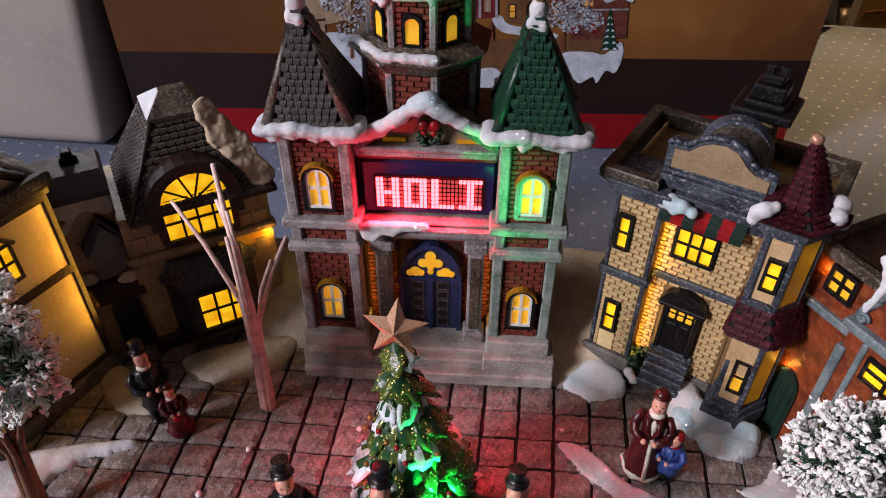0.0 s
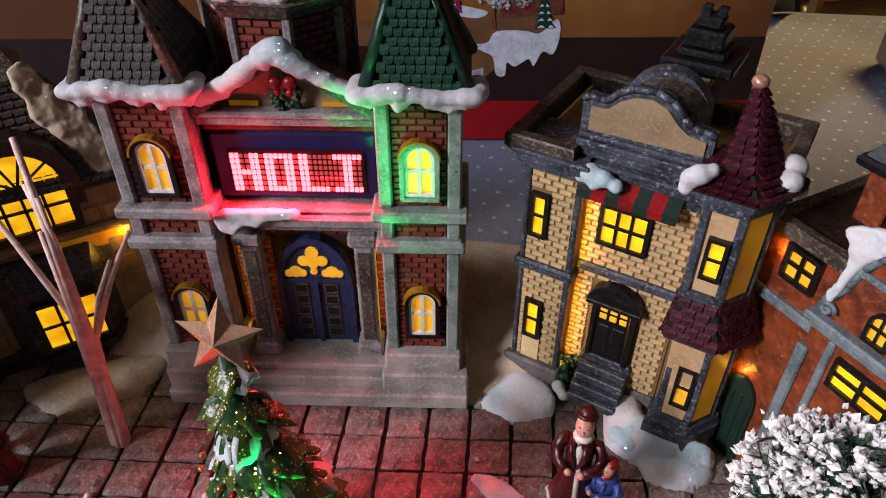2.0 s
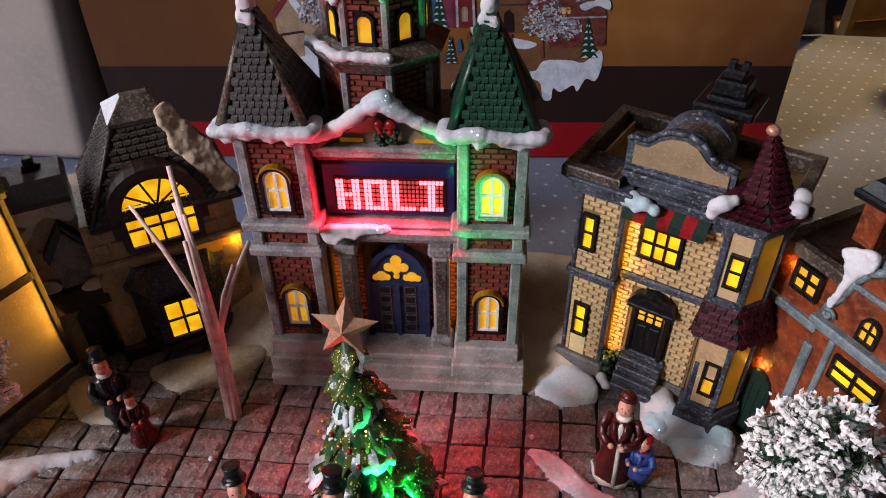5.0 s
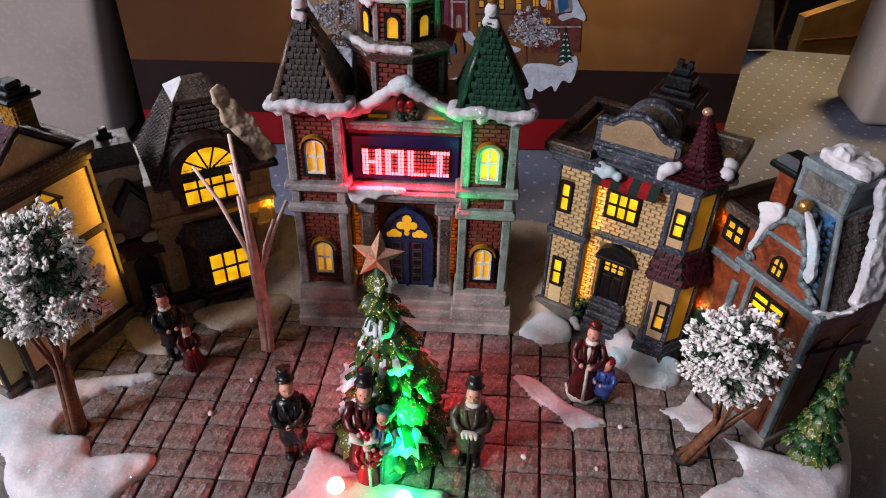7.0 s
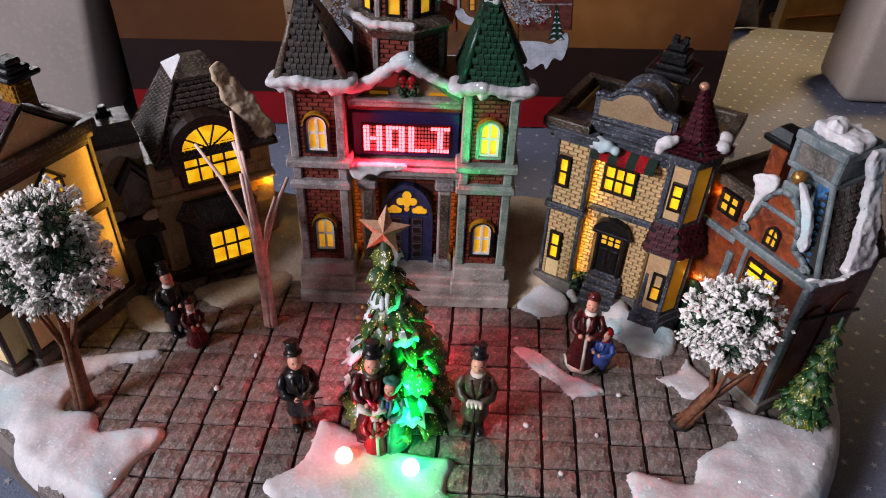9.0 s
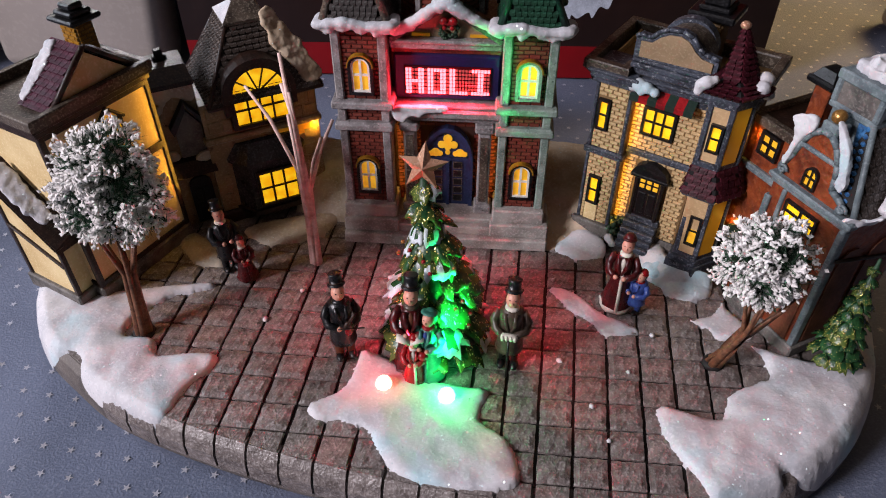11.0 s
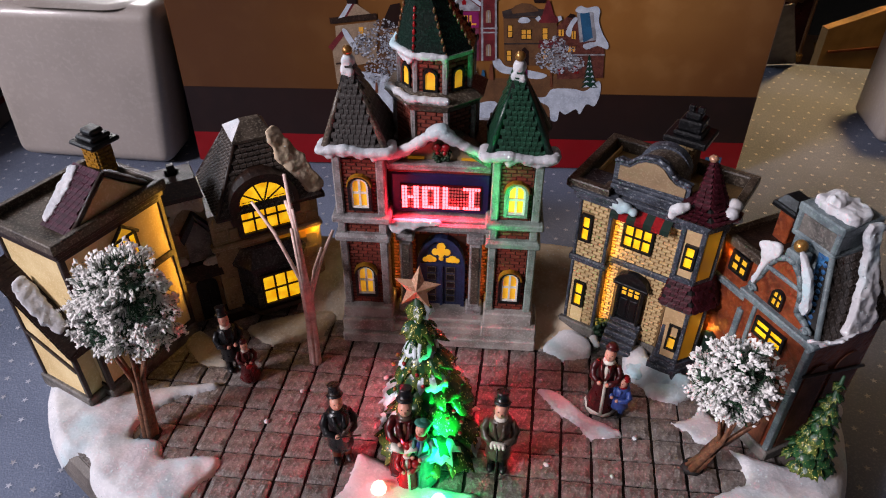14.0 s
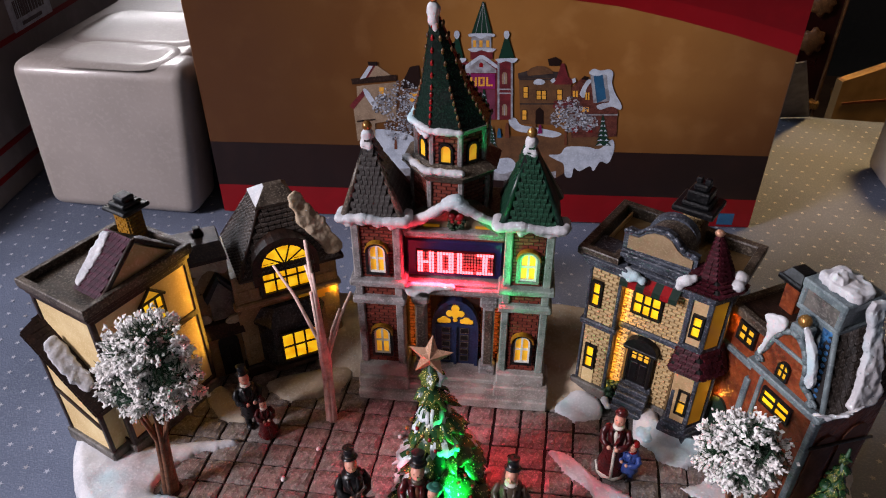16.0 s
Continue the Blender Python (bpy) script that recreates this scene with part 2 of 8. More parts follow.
def ring(bm, outer, inner, y0, y1):
    """A frame between two outlines of as many points, in x, z."""
    n = len(outer)
    a = [[bm.verts.new((p[0], y, p[1])) for p in o] for o in (outer, inner) for y in (y0, y1)]
    for i in range(n):
        j = (i + 1) % n
        for p, q in ((0, 1), (1, 3), (3, 2), (2, 0)):
            bm.faces.new((a[p][i], a[p][j], a[q][j], a[q][i]))


def lathe(bm, prof, n=16, at=(0, 0, 0), wob=0.0):
    rows = []
    for r, z in prof:
        rows.append([bm.verts.new((at[0] + r * (1 + wob * math.sin(3.1 * i + z * 900)) * math.cos(2 * math.pi * i / n), at[1] + r * (1 + wob * math.cos(2.3 * i + z * 700)) * math.sin(2 * math.pi * i / n), at[2] + z)) for i in range(n)])
    for a, b in zip(rows, rows[1:]):
        for i in range(n):
            bm.faces.new((a[i], a[(i + 1) % n], b[(i + 1) % n], b[i]))
    bm.faces.new(rows[0][::-1]); bm.faces.new(rows[-1])


def tube(bm, pts, radii, n=7):
    """A round bar along points."""
    pts = [Vector(p) for p in pts]
    rows = []
    for i, p in enumerate(pts):
        d = (pts[min(i + 1, len(pts) - 1)] - pts[max(i - 1, 0)]).normalized()
        u = d.orthogonal().normalized() if abs(d.z) > 0.95 else d.cross(Vector((0, 0, 1))).normalized()
        v = d.cross(u)
        r = radii[i] if isinstance(radii, (list, tuple)) else radii
        rows.append([bm.verts.new(p + r * (math.cos(2 * math.pi * k / n) * u + math.sin(2 * math.pi * k / n) * v)) for k in range(n)])
    for a, b in zip(rows, rows[1:]):
        for i in range(n):
            bm.faces.new((a[i], a[(i + 1) % n], b[(i + 1) % n], b[i]))
    bm.faces.new(rows[0][::-1]); bm.faces.new(rows[-1])


def ball(bm, c, r, sq=(1, 1, 1), sub=2):
    vs = bmesh.ops.create_icosphere(bm, subdivisions=sub, radius=1)["verts"]
    for v in vs:
        v.co = Vector((c[0] + v.co.x * r * sq[0], c[1] + v.co.y * r * sq[1], c[2] + v.co.z * r * sq[2]))
    return vs


def smoothed(pts, n=5):
    """A closed outline rounded through its points."""
    out = []
    k = len(pts)
    for i in range(k):
        p0, p1, p2, p3 = (Vector(pts[(i + j - 1) % k]) for j in range(4))
        for s in range(n):
            t = s / n
            out.append(0.5 * ((2 * p1) + (p2 - p0) * t + (2 * p0 - 5 * p1 + 4 * p2 - p3) * t * t + (3 * p1 - p0 - 3 * p2 + p3) * t ** 3))
    return [(v.x, v.y) for v in out]


def melted(ob, voxel=0.0009, soft=10, lumps=0.0012, size=0.012):
    """Rounds an object off and makes it lumpy."""
    rm = ob.modifiers.new("melt", "REMESH")
    rm.mode, rm.voxel_size, rm.use_smooth_shade = "VOXEL", voxel, True
    tx = bpy.data.textures.get("lumps_%g" % size) or bpy.data.textures.new("lumps_%g" % size, "CLOUDS")
    tx.noise_scale = size
    dp = ob.modifiers.new("lumps", "DISPLACE")
    dp.texture, dp.strength, dp.mid_level = tx, lumps, 0.5
    sm = ob.modifiers.new("soft", "SMOOTH"); sm.iterations = soft
    return ob


def arc_band(bm, outer, inner, y0, y1):
    """An open band between two lines of points in x, z, pushed from y0 to y1."""
    n = len(outer)
    v = [[bm.verts.new((x, y, z)) for x, z in o] for o in (outer, inner) for y in (y0, y1)]
    for i in range(n - 1):
        for p, q in ((0, 1), (1, 3), (3, 2), (2, 0)):
            bm.faces.new((v[p][i], v[p][i + 1], v[q][i + 1], v[q][i]))
    for i in (0, n - 1):
        bm.faces.new((v[0][i], v[1][i], v[3][i], v[2][i]))


# ---- materials ----
M_STONE = material("grey_stone_paint", srgb(0.55, 0.53, 0.53), srgb(0.39, 0.37, 0.37), srgb(0.72, 0.70, 0.70), rough=0.45, blotch=120, wear=srgb(0.30, 0.28, 0.27))
M_STONE_G = material("green_grey_paint", srgb(0.52, 0.57, 0.54), srgb(0.38, 0.44, 0.41), srgb(0.66, 0.70, 0.68), rough=0.5, blotch=120, wear=srgb(0.24, 0.30, 0.27))
M_STEP = material("step_stone_paint", srgb(0.66, 0.64, 0.62), srgb(0.50, 0.48, 0.46), srgb(0.78, 0.76, 0.74), rough=0.45, blotch=90)
M_BRICK = material("red_brick_paint", srgb(0.46, 0.20, 0.15), srgb(0.35, 0.14, 0.11), srgb(0.55, 0.29, 0.22), rough=0.6, blotch=150, piece=0.22)
M_MORTAR = material("dark_red_mortar", srgb(0.20, 0.09, 0.07), rough=0.8)
M_CREAM = material("cream_brick_paint", srgb(0.77, 0.66, 0.48), srgb(0.65, 0.545, 0.38), srgb(0.85, 0.76, 0.60), rough=0.6, blotch=120, piece=0.12)
M_CREAM_J = material("brown_mortar", srgb(0.47, 0.37, 0.24), rough=0.8)
M_SLATE = material("blue_grey_trim_paint", srgb(0.25, 0.27, 0.31), srgb(0.14, 0.15, 0.18), srgb(0.48, 0.50, 0.54), rough=0.4, blotch=150, wear=srgb(0.55, 0.56, 0.58))
M_RIM = material("worn_parapet_paint", srgb(0.31, 0.27, 0.235), srgb(0.19, 0.155, 0.13), srgb(0.62, 0.58, 0.52), rough=0.4, blotch=120)
M_MAROON = material("maroon_shingle_paint", srgb(0.27, 0.09, 0.125), srgb(0.17, 0.05, 0.075), srgb(0.42, 0.22, 0.27), rough=0.42, blotch=200, piece=0.25, spec=0.12)
M_PURPLE = material("purple_shingle_paint", srgb(0.28, 0.12, 0.18), srgb(0.19, 0.07, 0.12), srgb(0.44, 0.27, 0.33), rough=0.45, blotch=200, piece=0.2, spec=0.15)
M_GREEN = material("green_roof_paint", srgb(0.07, 0.2, 0.15), srgb(0.04, 0.12, 0.09), srgb(0.14, 0.32, 0.25), rough=0.35, blotch=120)
M_SPIRE = material("dark_bottle_green_paint", srgb(0.06, 0.13, 0.105), srgb(0.045, 0.075, 0.065), srgb(0.13, 0.22, 0.19), rough=0.25, blotch=70)
M_ROOFBACK = material("dark_roof_paint", srgb(0.08, 0.07, 0.07), rough=0.6)
M_SHINGLE = material("grey_green_shingle_paint", srgb(0.28, 0.255, 0.25), srgb(0.19, 0.17, 0.165), srgb(0.44, 0.46, 0.45), rough=0.4, blotch=200, piece=0.2)
M_SHINGLE_G = material("green_shingle_paint", srgb(0.12, 0.27, 0.20), srgb(0.07, 0.19, 0.13), srgb(0.24, 0.42, 0.35), rough=0.4, blotch=200, piece=0.2)
M_SLATES = material("brown_grey_slate_paint", srgb(0.34, 0.30, 0.275), srgb(0.20, 0.17, 0.155), srgb(0.60, 0.57, 0.55), rough=0.24, blotch=200, piece=0.2)
M_PEDIMENT = material("tan_pediment_paint", srgb(0.58, 0.49, 0.38), srgb(0.47, 0.39, 0.29), srgb(0.66, 0.58, 0.48), rough=0.5, blotch=60)
M_TAN = material("tan_stone_paint", srgb(0.62, 0.53, 0.39), srgb(0.47, 0.39, 0.27), srgb(0.73, 0.66, 0.54), rough=0.30, blotch=60, wear=srgb(0.34, 0.27, 0.19))
M_UMBER = material("dark_brown_timber_paint", srgb(0.17, 0.11, 0.085), srgb(0.1, 0.06, 0.05), srgb(0.33, 0.25, 0.21), rough=0.4, blotch=200)
M_PLASTER = material("cream_plaster_paint", srgb(0.86, 0.77, 0.58), srgb(0.78, 0.67, 0.47), srgb(0.92, 0.85, 0.70), rough=0.6, blotch=50)
M_TURRET = material("tan_plaster_paint", srgb(0.74, 0.62, 0.46), srgb(0.64, 0.52, 0.37), srgb(0.82, 0.71, 0.56), rough=0.5, blotch=60)
M_PLINTH = material("grey_plinth_paint", srgb(0.40, 0.38, 0.36), srgb(0.26, 0.25, 0.24), srgb(0.52, 0.50, 0.48), rough=0.6, blotch=140)
M_ORANGE = material("orange_brick_paint", srgb(0.50, 0.23, 0.115), srgb(0.34, 0.14, 0.07), srgb(0.60, 0.33, 0.20), rough=0.45, blotch=140, grain=420, bump=1.2, depth=0.0011)
M_RUST = material("brown_panel_paint", srgb(0.40, 0.22, 0.14), srgb(0.30, 0.15, 0.09), srgb(0.5, 0.3, 0.2), rough=0.6)
M_TRIM = material("green_grey_gable_trim", srgb(0.42, 0.46, 0.47), srgb(0.30, 0.34, 0.36), srgb(0.56, 0.60, 0.61), rough=0.45, blotch=150)
M_BLUEROOF = material("blue_roof_strip", srgb(0.22, 0.42, 0.60), srgb(0.12, 0.26, 0.42), rough=0.4, blotch=200)
M_BLACK = material("black_gloss_paint", srgb(0.06, 0.06, 0.07), srgb(0.03, 0.03, 0.035), srgb(0.2, 0.2, 0.21), rough=0.36, blotch=160)
M_BAY = material("black_blue_gloss_paint", srgb(0.20, 0.205, 0.23), srgb(0.13, 0.135, 0.155), srgb(0.40, 0.41, 0.44), rough=0.2, blotch=160)
M_NAVY = material("navy_paint", srgb(0.16, 0.20, 0.34), srgb(0.11, 0.14, 0.26), srgb(0.24, 0.29, 0.44), rough=0.4, blotch=160)
M_BLUE = material("indigo_sign_frame", srgb(0.10, 0.10, 0.30), srgb(0.07, 0.08, 0.24), rough=0.4, blotch=80)
M_WHITE = material("white_sash_paint", srgb(0.90, 0.90, 0.88), srgb(0.82, 0.82, 0.80), rough=0.5, blotch=150)
M_YELLOW = material("ochre_paint", srgb(0.62, 0.44, 0.1), srgb(0.48, 0.32, 0.06), rough=0.45, blotch=150)
M_GOLD = material("gold_paint", srgb(0.62, 0.45, 0.24), srgb(0.45, 0.3, 0.15), srgb(0.8, 0.65, 0.4), rough=0.3, metal=0.6, blotch=150)
M_RIB = material("brown_gold_bead_paint", srgb(0.34, 0.22, 0.13), srgb(0.24, 0.14, 0.08), srgb(0.6, 0.46, 0.28), rough=0.35, blotch=150)
M_STAR = material("rose_gold_paint", srgb(0.84, 0.66, 0.54), srgb(0.70, 0.50, 0.40), srgb(0.92, 0.80, 0.70), rough=0.28, metal=0.45, blotch=120)
M_RED = material("red_gloss_paint", srgb(0.60, 0.10, 0.12), srgb(0.40, 0.05, 0.07), rough=0.25, blotch=150)
M_AWNG = material("dark_green_paint", srgb(0.10, 0.17, 0.14), rough=0.4)
M_PLANT = material("plant_green_paint", srgb(0.12, 0.22, 0.14), srgb(0.07, 0.14, 0.08), srgb(0.2, 0.32, 0.2), rough=0.5, blotch=260)
M_SNOW = glittering("glitter_snow", srgb(0.77, 0.76, 0.77), srgb(0.68, 0.68, 0.70), amount=0.14, tint=srgb(0.62, 0.80, 0.84))
M_DULL = glittering("dull_snow", srgb(0.72, 0.69, 0.63), srgb(0.60, 0.56, 0.50), amount=0.03)
# snow with the houses' warm light put into its tan colour
M_BANK = glittering("warm_tinted_snow", srgb(0.74, 0.67, 0.58), srgb(0.63, 0.54, 0.43), amount=0.035)
M_PAVE = material("paving_stone_paint", srgb(0.48, 0.445, 0.43), srgb(0.34, 0.305, 0.29), srgb(0.70, 0.67, 0.66), rough=0.33, blotch=190, grain=900, piece=0.14, bump=1.0, depth=0.0010, spec=0.5)
M_JOINT = material("dark_joint", srgb(0.08, 0.06, 0.055), rough=0.7)
M_ROCK = material("grey_rock_paint", srgb(0.40, 0.37, 0.35), srgb(0.26, 0.24, 0.23), srgb(0.5, 0.47, 0.45), rough=0.5, blotch=60, bump=0.6, depth=0.001)
M_BARK = material("brown_bark_paint", srgb(0.44, 0.28, 0.19), srgb(0.30, 0.18, 0.12), srgb(0.56, 0.40, 0.30), rough=0.6, blotch=300)
M_PINKBARK = material("pale_branch_paint", srgb(0.88, 0.76, 0.72), srgb(0.74, 0.60, 0.56), rough=0.5, blotch=200)
M_NEEDLE = material("green_needles", srgb(0.16, 0.29, 0.20), srgb(0.09, 0.18, 0.11), srgb(0.30, 0.42, 0.30), rough=0.45, blotch=250)
M_FIR = glittering("glitter_fir", srgb(0.155, 0.30, 0.165), srgb(0.06, 0.15, 0.08), rough=0.25, grain=9, sparkle=(0.9, 0.75, 0.22), amount=0.10, flake=13.0, blotch=1.6)
M_FIRGOLD = glittering("gold_glitter_fir", srgb(0.29, 0.34, 0.15), srgb(0.11, 0.20, 0.09), rough=0.25, grain=9, sparkle=(1.0, 0.85, 0.25), amount=0.34, flake=14.0, blotch=1.6)
M_FIRSNOW = glittering("frosted_fir_tip", srgb(0.80, 0.82, 0.84), srgb(0.50, 0.56, 0.54), rough=0.5, grain=9, sparkle=(0.9, 1.0, 1.0), amount=0.2, flake=14.0, blotch=1.6)
M_FLOCK = material("white_flock", srgb(0.93, 0.91, 0.90), srgb(0.84, 0.83, 0.82), rough=0.85, blotch=300, bump=0.6)
M_COAT = material("black_coat_paint", srgb(0.08, 0.08, 0.09), srgb(0.05, 0.05, 0.06), srgb(0.16, 0.16, 0.17), rough=0.3, blotch=220)
M_TAUPE = material("brown_coat_paint", srgb(0.29, 0.24, 0.20), srgb(0.2, 0.16, 0.13), rough=0.35, blotch=220)
M_WINE = material("wine_red_paint", srgb(0.28, 0.06, 0.07), srgb(0.17, 0.035, 0.045), srgb(0.42, 0.13, 0.13), rough=0.3, blotch=220)
M_SKIN = material("pale_pink_paint", srgb(0.80, 0.58, 0.50), srgb(0.72, 0.48, 0.41), rough=0.4, blotch=300)
M_PALE = material("off_white_paint", srgb(0.82, 0.79, 0.74), rough=0.5, blotch=220)
M_COBALT = material("cobalt_paint", srgb(0.22, 0.30, 0.55), srgb(0.14, 0.2, 0.42), rough=0.35, blotch=220)
M_TEAL = material("teal_paint", srgb(0.25, 0.48, 0.42), srgb(0.16, 0.36, 0.32), rough=0.4, blotch=220)
M_LIT = glowing("lit_amber_window", (1.0, 0.58, 0.015), 0.95, (0.80, 0.32, 0.0), 160)
M_LIT2 = glowing("softly_lit_window", (0.95, 0.50, 0.03), 0.55, (0.6, 0.25, 0.01), 160)
# self-lit amber that stands in for house light on walls; no lamp itself
M_AMBER_GLOW = glowing("painted_lamp_glow", (1.0, 0.46, 0.02), 0.10, (0.28, 0.10, 0.0), 60)
M_LEDON = glowing("led_lit", (1.0, 0.08, 0.10), 8.0, (1.0, 0.05, 0.06), 700)
M_LEDOFF = glowing("led_dim", (0.8, 0.10, 0.10), 0.30, (0.6, 0.06, 0.07), 700)
M_PANEL = material("dark_red_display", srgb(0.30, 0.03, 0.06), srgb(0.22, 0.02, 0.04), rough=0.2)
M_BULBR = glowing("red_bulb", (1.0, 0.30, 0.22), 7.0, (1.0, 0.10, 0.10), 160)
M_BULBG = glowing("green_bulb", (0.35, 1.0, 0.65), 7.0, (0.10, 1.0, 0.38), 160)
M_CLOTH = material("woven_blue_grey_cloth", srgb(0.40, 0.43, 0.51), srgb(0.34, 0.37, 0.44), srgb(0.52, 0.54, 0.60), rough=0.9, blotch=9, grain=900, bump=1.0, depth=0.0008, spec=0.2)
M_STARS = material("pale_woven_star", srgb(0.66, 0.67, 0.72), srgb(0.55, 0.54, 0.55), rough=0.9, grain=1500, blotch=60)
M_CARTON = material("brown_printed_carton", srgb(0.57, 0.39, 0.20), srgb(0.50, 0.32, 0.15), srgb(0.64, 0.46, 0.27), rough=0.35, blotch=9, grain=40, bump=0.02)
# the print fades from gold in the middle of the carton to dark brown at its sides and foot
nt = M_CARTON.node_tree
tc = nt.nodes.new("ShaderNodeTexCoord")
mp = nt.nodes.new("ShaderNodeMapping"); mp.inputs["Location"].default_value, mp.inputs["Scale"].default_value = (-0.25, 0, -0.85), (3.6, 0, 5.0)
gr = nt.nodes.new("ShaderNodeTexGradient"); gr.gradient_type = "QUADRATIC_SPHERE"
fd = nt.nodes.new("ShaderNodeMapRange"); fd.inputs[1].default_value, fd.inputs[2].default_value, fd.inputs[3].default_value, fd.inputs[4].default_value = 0.0, 0.55, 0.85, 0.0
mx = nt.nodes.new("ShaderNodeMix"); mx.data_type = "RGBA"; mx.inputs[7].default_value = (*srgb(0.24, 0.13, 0.07), 1)
gold = nt.nodes["Principled BSDF"].inputs["Base Color"].links[0].from_socket
nt.links.new(tc.outputs["Object"], mp.inputs["Vector"]); nt.links.new(mp.outputs["Vector"], gr.inputs["Vector"])
nt.links.new(gr.outputs["Fac"], fd.inputs[0]); nt.links.new(fd.outputs[0], mx.inputs[0])
nt.links.new(gold, mx.inputs[6]); nt.links.new(mx.outputs[2], nt.nodes["Principled BSDF"].inputs["Base Color"])
M_CARTON_D = material("dark_brown_printed_carton", srgb(0.14, 0.08, 0.07), srgb(0.1, 0.055, 0.05), rough=0.4, blotch=10, grain=60, bump=0.03)
M_CARTON_R = material("red_printed_carton", srgb(0.50, 0.05, 0.08), srgb(0.44, 0.04, 0.06), srgb(0.52, 0.07, 0.10), rough=0.35, blotch=10, grain=60, bump=0.02)
M_CARTON_R2 = material("deep_red_printed_carton", srgb(0.43, 0.04, 0.065), srgb(0.37, 0.03, 0.05), rough=0.35, blotch=10, grain=60, bump=0.02)
M_P_BROWN = material("printed_brown_brick", srgb(0.37, 0.20, 0.17), srgb(0.27, 0.13, 0.11), srgb(0.46, 0.29, 0.25), rough=0.45, blotch=260)
M_P_MUTE = material("printed_slate_grey", srgb(0.34, 0.34, 0.38), srgb(0.26, 0.26, 0.29), rough=0.45, blotch=200)
M_KRAFT = material("kraft_cardboard", srgb(0.55, 0.43, 0.27), srgb(0.46, 0.35, 0.21), rough=0.8, blotch=30)
M_FOAM = material("polystyrene", srgb(0.60, 0.565, 0.545), srgb(0.555, 0.525, 0.505), srgb(0.64, 0.605, 0.585), rough=0.4, blotch=14, grain=300, bump=0.12, coat=0.2)
M_WCARTON = material("white_carton", srgb(0.50, 0.47, 0.47), srgb(0.45, 0.42, 0.42), srgb(0.53, 0.50, 0.50), rough=0.6, blotch=12, grain=80, bump=0.05)
M_PRINT_G = material("grey_print", srgb(0.36, 0.34, 0.36), rough=0.6)
M_WALL = material("room_wall_paint", srgb(0.20, 0.18, 0.16), rough=0.8, blotch=3, grain=60)
M_CEIL = material("ceiling_paint", srgb(0.50, 0.48, 0.46), rough=0.9, blotch=3, grain=60)
M_FLOOR = material("floor_boards", srgb(0.36, 0.25, 0.17), srgb(0.28, 0.19, 0.12), rough=0.5, blotch=6, grain=60)
M_WOOD = material("dark_red_wood", srgb(0.17, 0.05, 0.04), srgb(0.10, 0.03, 0.03), rough=0.3, blotch=12, grain=80)
M_CABLE = material("black_cable", srgb(0.06, 0.06, 0.06), rough=0.5)
M_P_PINK = material("printed_brick_red", srgb(0.42, 0.15, 0.17), srgb(0.31, 0.10, 0.12), rough=0.45, blotch=120)
M_P_CREAM = material("printed_cream", srgb(0.58, 0.50, 0.42), srgb(0.48, 0.40, 0.33), rough=0.45, blotch=120)
M_P_TAN = material("printed_tan", srgb(0.40, 0.28, 0.19), srgb(0.32, 0.22, 0.15), rough=0.45, blotch=120)
M_P_SNOW = material("printed_snow", srgb(0.72, 0.75, 0.80), srgb(0.60, 0.63, 0.69), rough=0.45, blotch=120)
M_P_GREEN = material("printed_green", srgb(0.07, 0.20, 0.15), rough=0.45, blotch=120)
M_P_GREY = material("printed_grey", srgb(0.45, 0.44, 0.46), srgb(0.62, 0.63, 0.66), rough=0.45, blotch=200)
M_P_LIT = material("printed_amber", srgb(0.90, 0.65, 0.25), rough=0.45, blotch=120)
M_P_MAUVE = material("printed_mauve", srgb(0.42, 0.20, 0.28), srgb(0.32, 0.14, 0.20), rough=0.45, blotch=120)
M_P_VIOLET = material("printed_violet", srgb(0.50, 0.12, 0.36), srgb(0.40, 0.08, 0.28), rough=0.45, blotch=120)
M_P_DARK = material("printed_dark_grey", srgb(0.16, 0.13, 0.13), srgb(0.24, 0.21, 0.20), rough=0.45, blotch=160)
M_P_BLUE = material("printed_blue", srgb(0.16, 0.34, 0.48), rough=0.45, blotch=120)


from mathutils.geometry import delaunay_2d_cdt

# ---- the room, the table and its cloth ----
TABLE = -0.023


def structure(name, bm, mat, label, category):
    return tagged(mesh_object(name, bm, mat), label, category, kind="structure")


structure("floor", bx(-2.2, 2.2, -2.2, 2.6, -0.80, -0.75), M_FLOOR, "brown boards of the room's floor", "floor")
bm = bmesh.new()
box(bm, -2.3, -2.2, 1.8, 2.6, -0.75, 2.25)
box(bm, -2.3, -2.2, -2.2, 1.8, -0.75, 0.1); box(bm, -2.3, -2.2, -2.2, 1.8, 1.95, 2.25)
structure("wall_west", bm, M_WALL, "plain painted wall with a wide window opening", "wall")
structure("wall_east", bx(2.2, 2.3, -2.2, 2.6, -0.75, 2.25), M_WALL, "plain painted wall of the room", "wall")
# unseen wall, its opening added for the rear fill lamp
bm = bmesh.new()
box(bm, -2.3, -2.05, 2.6, 2.7, -0.75, 2.25); box(bm, -1.05, 2.3, 2.6, 2.7, -0.75, 2.25)
box(bm, -2.05, -1.05, 2.6, 2.7, -0.75, 1.0); box(bm, -2.05, -1.05, 2.6, 2.7, 1.9, 2.25)
structure("wall_north", bm, M_WALL, "plain painted wall behind the table, opening added for a fill lamp", "wall")
structure("wall_south", bx(-2.3, 2.3, -2.3, -2.2, -0.75, 2.25), M_WALL, "plain painted wall of the room", "wall")
structure("ceiling", bx(-2.3, 2.3, -2.3, 2.7, 2.25, 2.35), M_CEIL, "plain white painted room ceiling", "ceiling")

